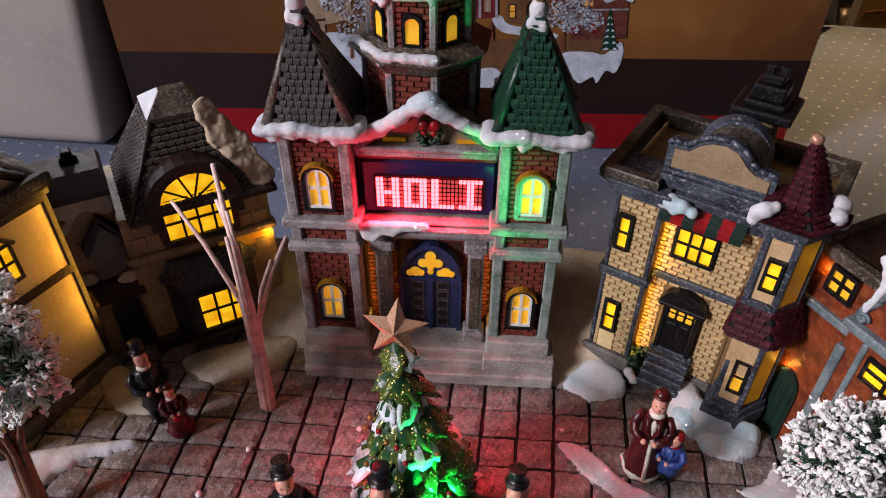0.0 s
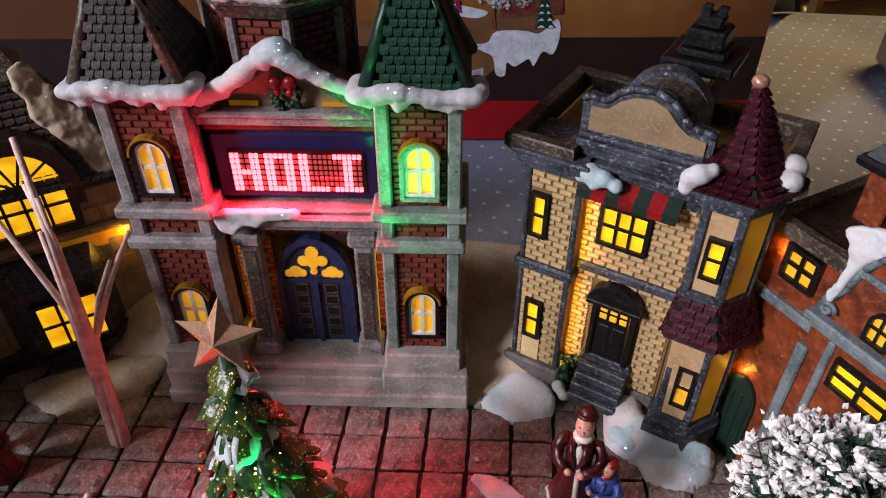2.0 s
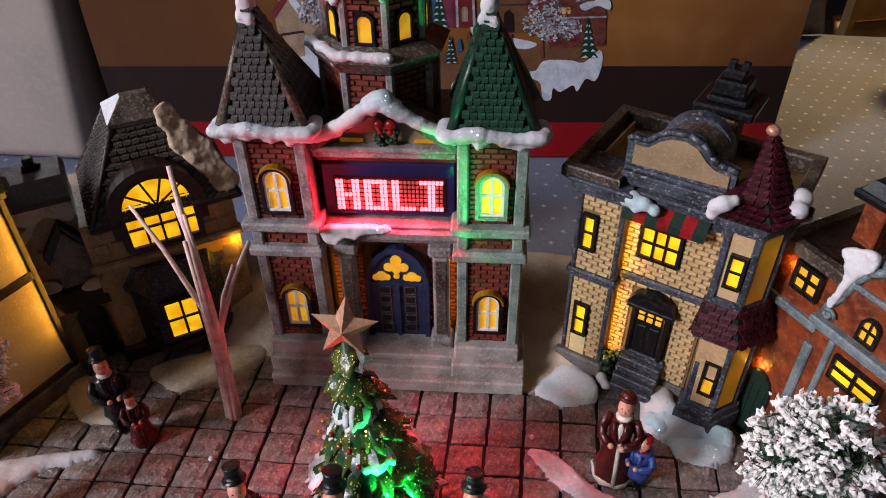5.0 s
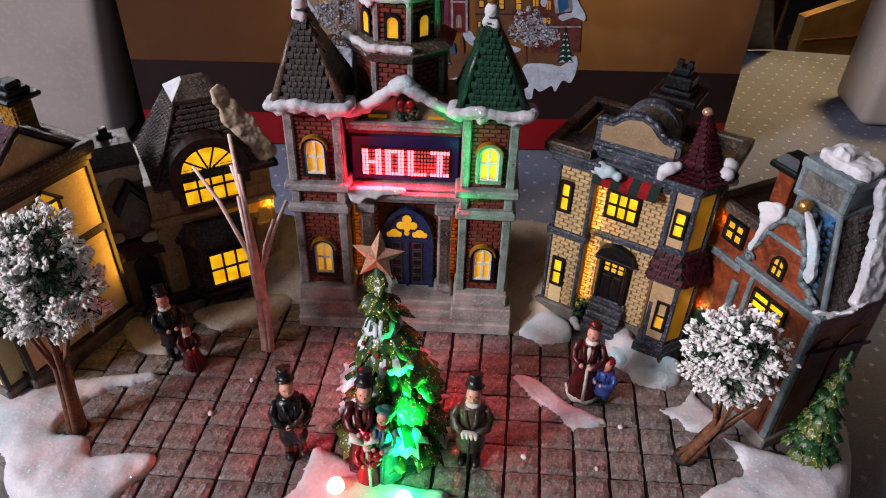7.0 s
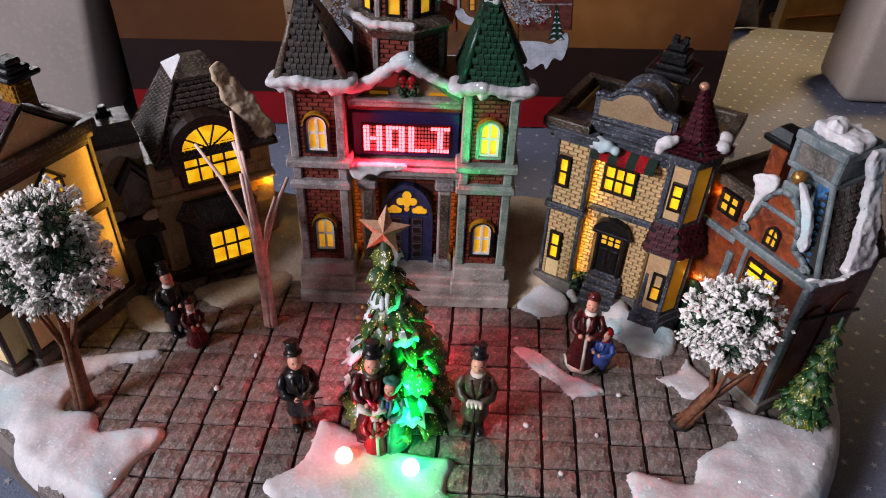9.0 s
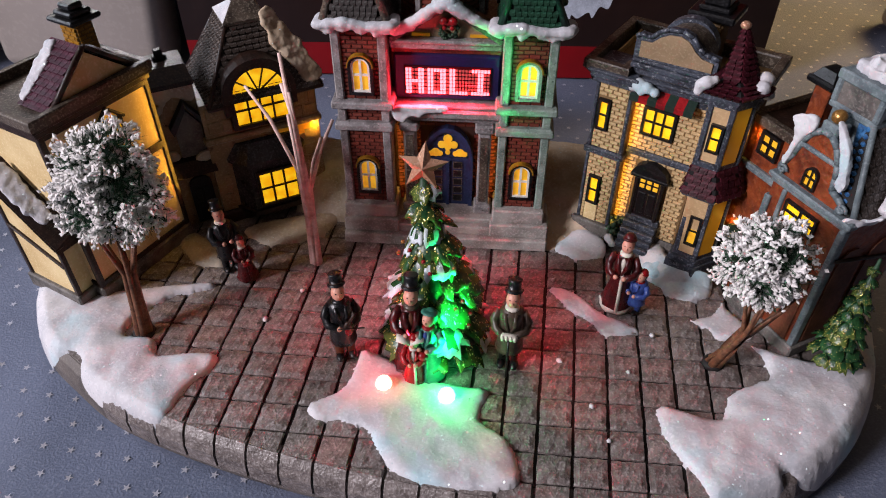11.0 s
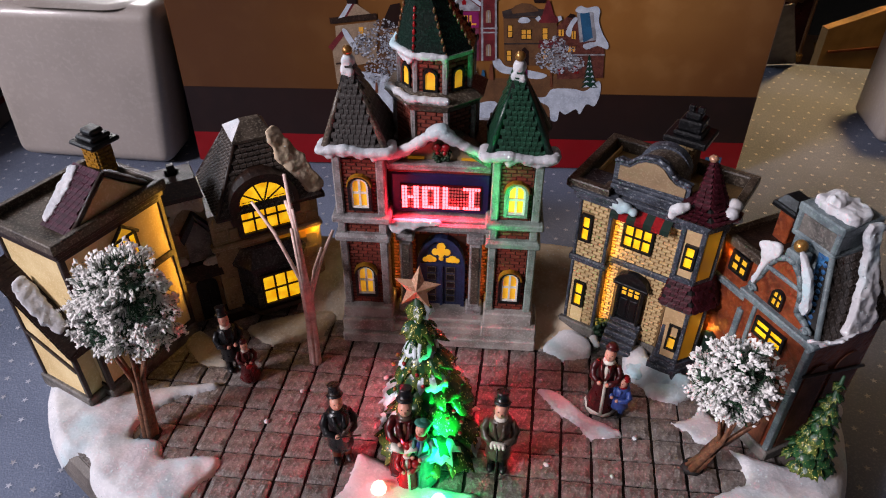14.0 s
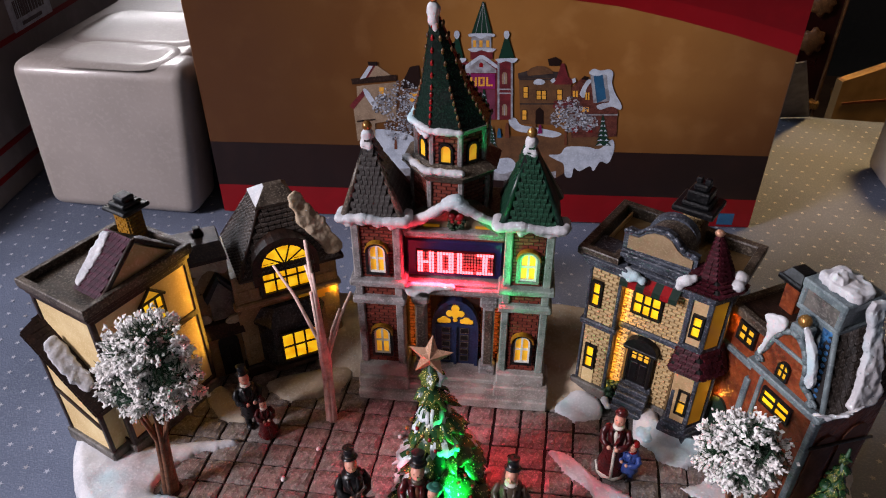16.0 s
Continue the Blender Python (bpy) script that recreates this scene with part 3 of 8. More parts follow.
tb = thing("table", pose(0, 0, -0.75), "wooden table under a blue-grey cloth", "table")
part("tabletop", bx(-0.78, 0.78, -0.40, 0.505, 0.69, 0.722, 0.003), M_WOOD, tb)
for x in (-0.72, 0.72):
    for y in (-0.34, 0.44):
        part("leg", bx(x - 0.03, x + 0.03, y - 0.03, y + 0.03, 0, 0.69, 0.004), M_WOOD, tb)

bm = bmesh.new()
nx, ny = 120, 80
grid = []
for j in range(ny + 1):
    for i in range(nx + 1):
        x, y = -0.8 + 1.6 * i / nx, -0.42 + 0.94 * j / ny
        z = TABLE - 0.0015 + 0.0012 * noise.noise(Vector((x * 9, y * 9, 0.3))) + 0.0007 * noise.noise(Vector((x * 30, y * 14, 4)))
        over = max(0.0, abs(x) - 0.785, -0.405 - y, y - 0.508)
        grid.append(bm.verts.new((x, y, z - over * 8)))
for j in range(ny):
    for i in range(nx):
        a = j * (nx + 1) + i
        bm.faces.new((grid[a], grid[a + 1], grid[a + nx + 2], grid[a + nx + 1]))
cl = thing("tablecloth", pose(0, 0, 0), "blue-grey woven tablecloth with small pale stars, slightly creased", "tablecloth")
part("cloth", bm, M_CLOTH, cl, smooth=True)
verts, faces = [], []
for j in range(-18, 39):
    for i in range(-40, 41):
        x, y = i * 0.0135 + (0.00675 if j % 2 else 0), j * 0.0128
        if -0.21 < x < 0.21 and -0.1 < y < 0.08:
            continue
        z = TABLE - 0.0015 + 0.0012 * noise.noise(Vector((x * 9, y * 9, 0.3))) + 0.0007 * noise.noise(Vector((x * 30, y * 14, 4))) + 0.0004
        turn = 0.5 * noise.noise(Vector((x * 50, y * 50, 9)))
        k = len(verts)
        for q in range(10):
            r = 0.0021 if q % 2 == 0 else 0.0008
            a = turn + math.pi * 2 * q / 10 + math.pi / 2
            verts.append((x + r * math.cos(a), y + r * math.sin(a), z))
        faces.append(tuple(range(k, k + 10)))
me = bpy.data.meshes.new("woven_star_pattern")
me.from_pydata(verts, [], faces)
me.materials.append(M_STARS)
ob = new("woven_star_pattern", me)
ob.parent = cl
tagged(ob, "small pale stars woven into cloth", kind="stuff")

# ---- the village base ----
RIM = [(-0.203, -0.040), (-0.196, -0.072), (-0.178, -0.098), (-0.154, -0.114), (-0.118, -0.131), (-0.062, -0.142), (-0.01, -0.147), (0.05, -0.148), (0.105, -0.140),
       (0.150, -0.124), (0.178, -0.104), (0.198, -0.077), (0.210, -0.045), (0.212, -0.005), (0.192, 0.055), (0.125, 0.088), (0.0, 0.097), (-0.10, 0.085), (-0.175, 0.05), (-0.204, 0.0)]
rim = smoothed(RIM, 4)
base = thing("village_base", pose(0, 0, 0), "painted resin base with a paved square and snowy edges", "base")
bm = bmesh.new()
rows = []
for z, s, wob in ((TABLE, 0.985, 0.0), (-0.018, 1.0, 0.6), (-0.010, 0.998, 1.0), (-0.004, 0.985, 0.5), (-0.0012, 0.965, 0.0)):
    rows.append([bm.verts.new((x * (s + 0.004 * wob * noise.noise(Vector((x * 40, y * 40, z * 60)))), (y + 0.02) * s - 0.02, z)) for x, y in rim])
for a, b in zip(rows, rows[1:]):
    for i in range(len(a)):
        bm.faces.new((a[i], a[(i + 1) % len(a)], b[(i + 1) % len(a)], b[i]))
bm.faces.new(rows[-1]); bm.faces.new(rows[0][::-1])
part("bed", bm, [M_ROCK], base, "grey painted rock-like rim")


def inside(x, y, k=0.955):
    x, y = x / k, (y + 0.02) / k - 0.02
    hit = False
    for (ax, ay), (bx_, by) in zip(rim, rim[1:] + rim[:1]):
        if (ay > y) != (by > y) and x < (bx_ - ax) * (y - ay) / (by - ay) + ax:
            hit = not hit
    return hit


bm = bmesh.new()
slab(bm, [(-0.150, -0.104, -0.0016), (-0.11, -0.126, -0.0016), (-0.05, -0.1350, -0.0016), (0.05, -0.1370, -0.0016), (0.13, -0.126, -0.0016), (0.16, -0.10, -0.0016), (0.175, 0.01, -0.0016), (0.10, 0.018, -0.0016), (-0.1, 0.018, -0.0016), (-0.17, 0.0, -0.0016), (-0.17, -0.08, -0.0016)], (0, 0, 0.0008))
part("paving_bed", fix(bm), M_JOINT, base, "dark joints between the paving stones")


TX, TY = 0.0146, 0.0137
GX, GY, LEAN, RISE = 0.0592, -0.0935, -0.035, 0.085


def laid(u, v):
    """The slightly skewed grid of the paving: u columns and v rows from its zero corner."""
    x, y = u * TX, v * TY
    return GX + x + LEAN * y, GY + y + RISE * (u * TX)


def paving_mesh(seed):
    """One hewn stone: worn edges and an uneven top."""
    rnd = random.Random(seed)
    bm = bmesh.new()
    hx, hy = TX / 2 - 0.00075, TY / 2 - 0.00045
    nx, ny = 6, 5
    top = []
    for j in range(ny + 1):
        row = []
        for i in range(nx + 1):
            a, b = -hx + 2 * hx * i / nx + rnd.uniform(-1, 1) * 0.0002, -hy + 2 * hy * j / ny + rnd.uniform(-1, 1) * 0.0002
            edge = i in (0, nx) or j in (0, ny)
            row.append(bm.verts.new((a + LEAN * b, b + RISE * a, (0.00025 if edge else 0.00085) + rnd.uniform(-1, 1) * 0.00022)))
        top.append(row)
    for j in range(ny):
        for i in range(nx):
            bm.faces.new((top[j][i], top[j][i + 1], top[j + 1][i + 1], top[j + 1][i]))
    edge = top[0] + [r[-1] for r in top[1:]] + top[-1][-2::-1] + [r[0] for r in top[-2:0:-1]]
    low = [bm.verts.new((v.co.x, v.co.y, -0.0014)) for v in edge]
    for k in range(len(edge)):
        bm.faces.new((low[k], low[(k + 1) % len(edge)], edge[(k + 1) % len(edge)], edge[k]))
    return mesh_of("paving_stone", bm, M_PAVE)


FRONT = [(x, (y + 0.02)) for x, y in rim]


def rim_at(k):
    return [(x * k, yy * k - 0.02) for x, yy in FRONT]


def clipped(poly, border):
    """Cuts a polygon to the inside of a convex border that runs anticlockwise."""
    for (ax, ay), (bx_, by) in zip(border, border[1:] + border[:1]):
        out = []
        for (px, py), (qx, qy) in zip(poly, poly[1:] + poly[:1]):
            a = (bx_ - ax) * (py - ay) - (by - ay) * (px - ax)
            b = (bx_ - ax) * (qy - ay) - (by - ay) * (qx - ax)
            if a >= 0:
                out.append((px, py))
            if a * b < 0:
                out.append((px + (qx - px) * a / (a - b), py + (qy - py) * a / (a - b)))
        poly = out
        if len(poly) < 3:
            return []
    return poly


border = rim_at(0.962)
area2 = sum(a[0] * b[1] - b[0] * a[1] for a, b in zip(border, border[1:] + border[:1]))
if area2 < 0:
    border = border[::-1]
stones = [paving_mesh(s) for s in range(9)]
rnd = random.Random(5)
for j in range(-6, 12):
    for i in range(-17, 9):
        x, y = laid(i + 0.5, j + 0.5)
        if (y > 0.0 and abs(x) < 0.05) or y > 0.014 or abs(x) > 0.172:
            continue
        cell = [laid(i + 0.5 + a, j + 0.5 + b) for a, b in ((-0.45, -0.465), (0.45, -0.465), (0.45, 0.465), (-0.45, 0.465))]
        if all(inside(px, py, 0.962) for px, py in cell):
            piece("paving_stone", stones[rnd.randrange(9)], base, pose(x + rnd.uniform(-1, 1) * 0.0002, y + rnd.uniform(-1, 1) * 0.0002, rnd.uniform(-1, 1) * 0.0002, rnd.uniform(-1, 1), rnd.uniform(-1, 1), rnd.uniform(-0.8, 0.8) + (180 if rnd.random() < 0.5 else 0)))
        elif y < -0.05:
            cut = clipped(cell, border)
            if len(cut) > 2:
                bm = bmesh.new()
                slab(bm, [(px - x, py - y, -0.0012) for px, py in cut], (0, 0, 0.0019), 0.95)
                piece("paving_stone", mesh_of("cut_stone", fix(bm), M_PAVE), base, pose(x, y, 0))
# stones that turn down over the front rim
for i in range(-14, 8):
    x0, x1 = 0.0609 + i * TX + 0.0006, 0.0609 + (i + 1) * TX - 0.0006
    if not -0.135 < (x0 + x1) / 2 < 0.16:
        continue

    def rim_y(x, k):
        best = [(ax, ay, bx_, by) for (ax, ay), (bx_, by) in zip(rim_at(k), rim_at(k)[1:] + rim_at(k)[:1]) if (ax - x) * (bx_ - x) <= 0 and ay < -0.03]
        ax, ay, bx_, by = best[0]
        return ay + (by - ay) * (x - ax) / (bx_ - ax)

    rows = []
    for k, z in ((0.964, 0.0006), (0.985, -0.0024), (1.0015, -0.0075), (1.0035, -0.0150 - 0.001 * rnd.random())):
        rows.append([Vector((x0 + (x1 - x0) * q / 3, rim_y(x0 + (x1 - x0) * q / 3, k) - 0.0004 * rnd.random(), z + rnd.uniform(-1, 1) * 0.0003)) for q in range(4)])
    bm = bmesh.new()
    fr = [[bm.verts.new(p) for p in row] for row in rows]
    bk = [[bm.verts.new(p + Vector((0, 0.004, -0.001))) for p in row] for row in rows]
    for a, b in zip(fr, fr[1:]):
        for q in range(3):
            bm.faces.new((a[q], a[q + 1], b[q + 1], b[q]))
    for a, b in zip(bk, bk[1:]):
        for q in range(3):
            bm.faces.new((a[q + 1], a[q], b[q], b[q + 1]))
    loop = fr[0] + [r[-1] for r in fr[1:]] + fr[-1][-2::-1] + [r[0] for r in fr[-2:0:-1]]
    loob = bk[0] + [r[-1] for r in bk[1:]] + bk[-1][-2::-1] + [r[0] for r in bk[-2:0:-1]]
    for q in range(len(loop)):
        bm.faces.new((loop[q], loop[(q + 1) % len(loop)], loob[(q + 1) % len(loop)], loob[q]))
    piece("edge_stone", mesh_of("edge_stone", fix(bm), M_PAVE), base, pose(0, 0, 0))


def rim_ratio(x, y):
    """How far out a place lies between the middle of the base (0) and its rim (1)."""
    best = 9.0
    dx, dy = x, y + 0.02
    for (ax, ay), (bx_, by) in zip(rim, rim[1:] + rim[:1]):
        ay, by = ay + 0.02, by + 0.02
        det = dx * (ay - by) - dy * (ax - bx_)
        if abs(det) < 1e-12:
            continue
        t = (ax * (ay - by) - ay * (ax - bx_)) / det
        u = (dx * ay - dy * ax) / det
        if t > 0 and -0.001 <= u <= 1.001:
            best = min(best, t)
    return 1.0 / best


def on_rim(x, y, k):
    q = k / rim_ratio(x, y)
    return (x * q, (y + 0.02) * q - 0.02)


def raised(x, y):
    """The ground swells up towards the corner house."""
    a = math.radians(-24)
    u, v = (x - 0.0685) * math.cos(a) + (y - 0.0215) * math.sin(a), -(x - 0.0685) * math.sin(a) + (y - 0.0215) * math.cos(a)
    k = min(1.0, max(0.0, (v * 1000 + 15) / 12))
    q = min(1.0, max(0.0, (u * 1000 + 14) / 8)) * min(1.0, max(0.0, (82 - u * 1000) / 8))
    return (0.0035 + 0.004 * min(1.0, max(0.0, u * 1000 / 45))) * k * k * (3 - 2 * k) * q


def ground_at(x, y):
    if y > -0.012:
        return raised(x, y)
    k = rim_ratio(x, y)
    for (k0, z0), (k1, z1) in zip(((0, 0), (0.962, 0), (0.985, -0.003), (1.0, -0.0095), (1.005, -0.0165), (1.012, -0.0225)), ((0.962, 0), (0.985, -0.003), (1.0, -0.0095), (1.005, -0.0165), (1.012, -0.0225), (9, -0.0226))):
        if k <= k1:
            return z0 + (z1 - z0) * (k - k0) / (k1 - k0)


def snow(label, pts, high, z=0.0004, seed=0, mat=None):
    """A lying patch of snow paste: thick in the middle, rounded at its edge, hanging over the rim where it crosses it."""
    out = []
    for (ax, ay), (bx_, by) in zip(smoothed(pts, 6), smoothed(pts, 6)[1:] + smoothed(pts, 6)[:1]):
        n = max(1, int(math.hypot(bx_ - ax, by - ay) / 0.0011))
        out += [Vector((ax + (bx_ - ax) * k / n, ay + (by - ay) * k / n)) for k in range(n)]
    out = [p + Vector((noise.noise(Vector((p.x * 330, p.y * 330, seed))), noise.noise(Vector((p.x * 330, p.y * 330, seed + 40))))) * 0.00022 for p in out]
    xs, ys = [p.x for p in out], [p.y for p in out]
    ring_x, ring_y = np.array(xs), np.array(ys)
    pts2, rnd2, step = list(out), random.Random(seed), 0.0014
    far = [0.0] * len(out)
    for gx in range(int((max(xs) - min(xs)) / step) + 1):
        for gy in range(int((max(ys) - min(ys)) / step) + 1):
            px, py = min(xs) + gx * step + rnd2.uniform(-1, 1) * 0.0003, min(ys) + gy * step + rnd2.uniform(-1, 1) * 0.0003
            hit = False
            for k in range(len(out)):
                a, b = out[k - 1], out[k]
                if (a.y > py) != (b.y > py) and px < (b.x - a.x) * (py - a.y) / (b.y - a.y) + a.x:
                    hit = not hit
            d = float(np.sqrt(((ring_x - px) ** 2 + (ring_y - py) ** 2).min()))
            if hit and d > 0.0006:
                pts2.append(Vector((px, py))); far.append(d)
    n = len(out)
    vs, es, fs, _, _, _ = delaunay_2d_cdt(pts2, [(k, (k + 1) % n) for k in range(n)], [], 1, 1e-6)
    me = bpy.data.meshes.new("snow_patch")
    co = []
    for k, v in enumerate(vs):
        d = far[k] if k < len(far) else 0.0
        rise = high * (1 - math.exp(-d / 0.0011)) * (0.62 + 0.5 * (1 - math.exp(-d / 0.008)))
        lump = 0.0009 * noise.noise(Vector((v.x * 120, v.y * 120, seed))) + 0.00022 * noise.noise(Vector((v.x * 700, v.y * 700, seed)))
        co.append((v.x, v.y, ground_at(v.x, v.y) + (rise + lump * min(1, d / 0.002) if d else -0.0012)))
    me.from_pydata(co, [], [list(f) for f in fs])
    me.materials.append(mat or M_SNOW)
    for p in me.polygons:
        p.use_smooth = True
    ob = new("snow_patch", me)
    ob.parent = base
    ob["label"] = label
    return ob


snow("glittering snow with a blue tinge round the tree foot", [(-0.165, -0.068), (-0.150, -0.066), (-0.128, -0.058), (-0.1085, -0.0525), (-0.107, -0.057), (-0.123, -0.066), (-0.131, -0.076), (-0.1345, -0.085), (-0.133, -0.093), (-0.120, -0.092), (-0.1135, -0.101), (-0.100, -0.0975), (-0.0872, -0.0962), (-0.0855, -0.103), (-0.0915, -0.117), on_rim(-0.0955, -0.1335, 0.982), on_rim(-0.106, -0.131, 1.000), on_rim(-0.116, -0.128, 0.992), on_rim(-0.124, -0.124, 0.999), on_rim(-0.138, -0.116, 0.992), on_rim(-0.146, -0.110, 0.957), on_rim(-0.153, -0.106, 0.960), on_rim(-0.160, -0.104, 1.001), on_rim(-0.174, -0.095, 1.001), on_rim(-0.190, -0.074, 1.001), on_rim(-0.200, -0.050, 1.001), on_rim(-0.203, -0.030, 1.004), (-0.185, -0.040)], 0.0042, seed=1)
snow("white snow mound round two lamps", [(-0.0225, -0.0815), (-0.0095, -0.0845), (0.0066, -0.0915), (0.022, -0.0935), (0.0365, -0.0938), (0.0379, -0.0985), (0.0362, -0.110), (0.0475, -0.1165), (0.0535, -0.126), (0.0535, -0.139), (0.028, -0.1435), (0.008, -0.1415), (-0.003, -0.1325), (-0.0095, -0.124), (-0.0216, -0.1215), (-0.0314, -0.1224), (-0.0372, -0.119), (-0.0367, -0.1137), (-0.0264, -0.1052), (-0.0236, -0.092)], 0.004, seed=2)
snow("broad white snow bank along the rim", [(0.1079, -0.0929), (0.1117, -0.0885), (0.1259, -0.0912), (0.1355, -0.0905), (0.139, -0.078), (0.152, -0.0685), (0.1576, -0.0645), (0.156, -0.0535), (0.152, -0.047), (0.178, -0.052), (0.190, -0.040), (0.190, -0.012), on_rim(0.21, -0.005, 1.003), on_rim(0.21, -0.045, 1.001), on_rim(0.196, -0.080, 1.000), on_rim(0.178, -0.104, 1.001), on_rim(0.168, -0.113, 0.996), on_rim(0.163, -0.117, 0.965), on_rim(0.157, -0.120, 0.996), on_rim(0.142, -0.128, 1.001), on_rim(0.130, -0.133, 1.003), (0.1235, -0.1225), (0.1125, -0.108)], 0.0048, seed=3)
snow("snow patch lying on the paving", [(0.058, -0.0264), (0.065, -0.0243), (0.0752, -0.0293), (0.0838, -0.0374), (0.1015, -0.0453), (0.0988, -0.0501), (0.0868, -0.0534), (0.0786, -0.0458), (0.0658, -0.0368)], 0.003, seed=4)
snow("small star-shaped snow patch by a tree", [(0.1248, -0.0356), (0.136, -0.0298), (0.1424, -0.019), (0.1458, -0.0262), (0.154, -0.0358), (0.1531, -0.0431), (0.1385, -0.0458), (0.1325, -0.0397)], 0.0028, seed=5)
snow("snow patch beside the house", [(0.0586, 0.0051), (0.0639, 0.0176), (0.074, 0.0203), (0.0833, 0.0122), (0.0855, 0.0037), (0.078, -0.0021), (0.0675, -0.0018)], 0.0032, seed=6)
snow("snow patch under the turret", [(0.1032, 0.0059), (0.113, 0.0097), (0.1167, -0.0003), (0.1276, -0.0055), (0.138, -0.0118), (0.1358, -0.0191), (0.1259, -0.0237), (0.1179, -0.022), (0.1129, -0.0159), (0.1035, -0.0087)], 0.0042, seed=7)
snow("dull snow patch below the bay window", mat=M_DULL, pts=[(-0.1091, -0.0104), (-0.0994, -0.0013), (-0.0647, 0.0152), (-0.062, 0.0006), (-0.0669, -0.0099), (-0.0889, -0.0208), (-0.1034, -0.0165)], high=0.0028, seed=8)
snow("dull snow patch below the narrow house", mat=M_DULL, pts=[(-0.1414, -0.0235), (-0.1328, -0.0171), (-0.113, -0.030), (-0.1085, -0.0356), (-0.1094, -0.041), (-0.1252, -0.0408)], high=0.003, seed=9)
for label, dots in (("white snow lump fallen on the paving", ((0.097, -0.073), (0.0815, -0.0945), (0.0665, -0.072), (0.089, -0.1105), (-0.062, -0.05), (-0.073, -0.072), (0.0045, -0.045), (0.108, -0.049), (-0.021, -0.033), (0.06, -0.02))),):
    for k, (x, y) in enumerate(dots):
        bm = bmesh.new(); ball(bm, (0, 0, 0), 0.0011 + 0.0002 * (k % 3), (1, 1.2, 0.7), 1)
        ob = mesh_object("snow_crumb", bm, M_SNOW, True)
        ob.parent = base
        ob.matrix_local = pose(x, y, 0.0014, 0, 0, 40 * k)
        ob["label"] = label


def snow_bank(x0, x1, foot, rim_y, high, label, seed, mat, lean=0.0):
    """A smooth slope of snow that climbs between two houses, closed behind and below."""
    nx, ny = 16, 30
    bm = bmesh.new()
    top, low = [], []
    for j in range(ny + 1):
        y = foot + (rim_y + 0.012 - foot) * j / ny
        t = min(1.0, (y - foot) / (rim_y - foot))
        row, under = [], []
        for i in range(nx + 1):
            x = x0 + (x1 - x0) * i / nx + lean * (y - foot)
            z = high * (0.25 * t + 0.75 * t * t * (3 - 2 * t)) + 0.0011 * noise.noise(Vector((x * 90, y * 90, seed))) + 0.0003 * noise.noise(Vector((x * 500, y * 500, seed)))
            row.append(bm.verts.new((x, y, max(0.0003, z) if j else 0.0)))
            under.append(bm.verts.new((x, y, -0.0012)))
        top.append(row); low.append(under)
    for j in range(ny):
        for i in range(nx):
            bm.faces.new((top[j][i], top[j][i + 1], top[j + 1][i + 1], top[j + 1][i]))
            bm.faces.new((low[j][i + 1], low[j][i], low[j + 1][i], low[j + 1][i + 1]))
    for j in range(ny):
        bm.faces.new((top[j + 1][0], low[j + 1][0], low[j][0], top[j][0]))
        bm.faces.new((top[j][nx], low[j][nx], low[j + 1][nx], top[j + 1][nx]))
    for i in range(nx):
        bm.faces.new((top[ny][i], top[ny][i + 1], low[ny][i + 1], low[ny][i]))
        bm.faces.new((low[0][i], low[0][i + 1], top[0][i + 1], top[0][i]))
    return part("snow_bank", fix(bm), mat, base, label, True)


snow_bank(0.046, 0.080, 0.004, 0.048, 0.032, "smooth snow slope between church and corner house, warm light in its colour", 31, M_BANK)
snow_bank(-0.086, -0.046, 0.006, 0.042, 0.023, "smooth grey snow slope between church and stone house", 32, M_DULL)
# the two lamps sunk in the snow
for name, x, y, mt, lab in (("lamp_bulb", -0.0076, -0.1012, M_BULBR, "small round red lamp glowing in the snow"), ("lamp_bulb", 0.0203, -0.1028, M_BULBG, "small round green lamp glowing in the snow")):
    bm = bmesh.new(); ball(bm, (0, 0, 0), 0.0038, (1, 1, 1.0), 2)
    ob = tagged(mesh_object(name, bm, mt, True), lab, "lamp", "lamps in the snow")
    ob.matrix_world = pose(x, y, 0.0046)


# ---- building blocks shared by the houses ----
def brick_mesh(name, length, course, mat, proud=0.0005):
    bm = bmesh.new()
    hx, hz = length / 2 - 0.0002, course / 2 - 0.00018
    a = [bm.verts.new((sx * hx, 0, sz * hz)) for sx, sz in ((-1, -1), (1, -1), (1, 1), (-1, 1))]
    b = [bm.verts.new((sx * (hx - 0.0002), -proud, sz * (hz - 0.00015))) for sx, sz in ((-1, -1), (1, -1), (1, 1), (-1, 1))]
    bm.faces.new(b)
    for i in range(4):
        bm.faces.new((a[i], a[(i + 1) % 4], b[(i + 1) % 4], b[i]))
    return mesh_of(name, fix(bm), mat)


BRICKS = {}


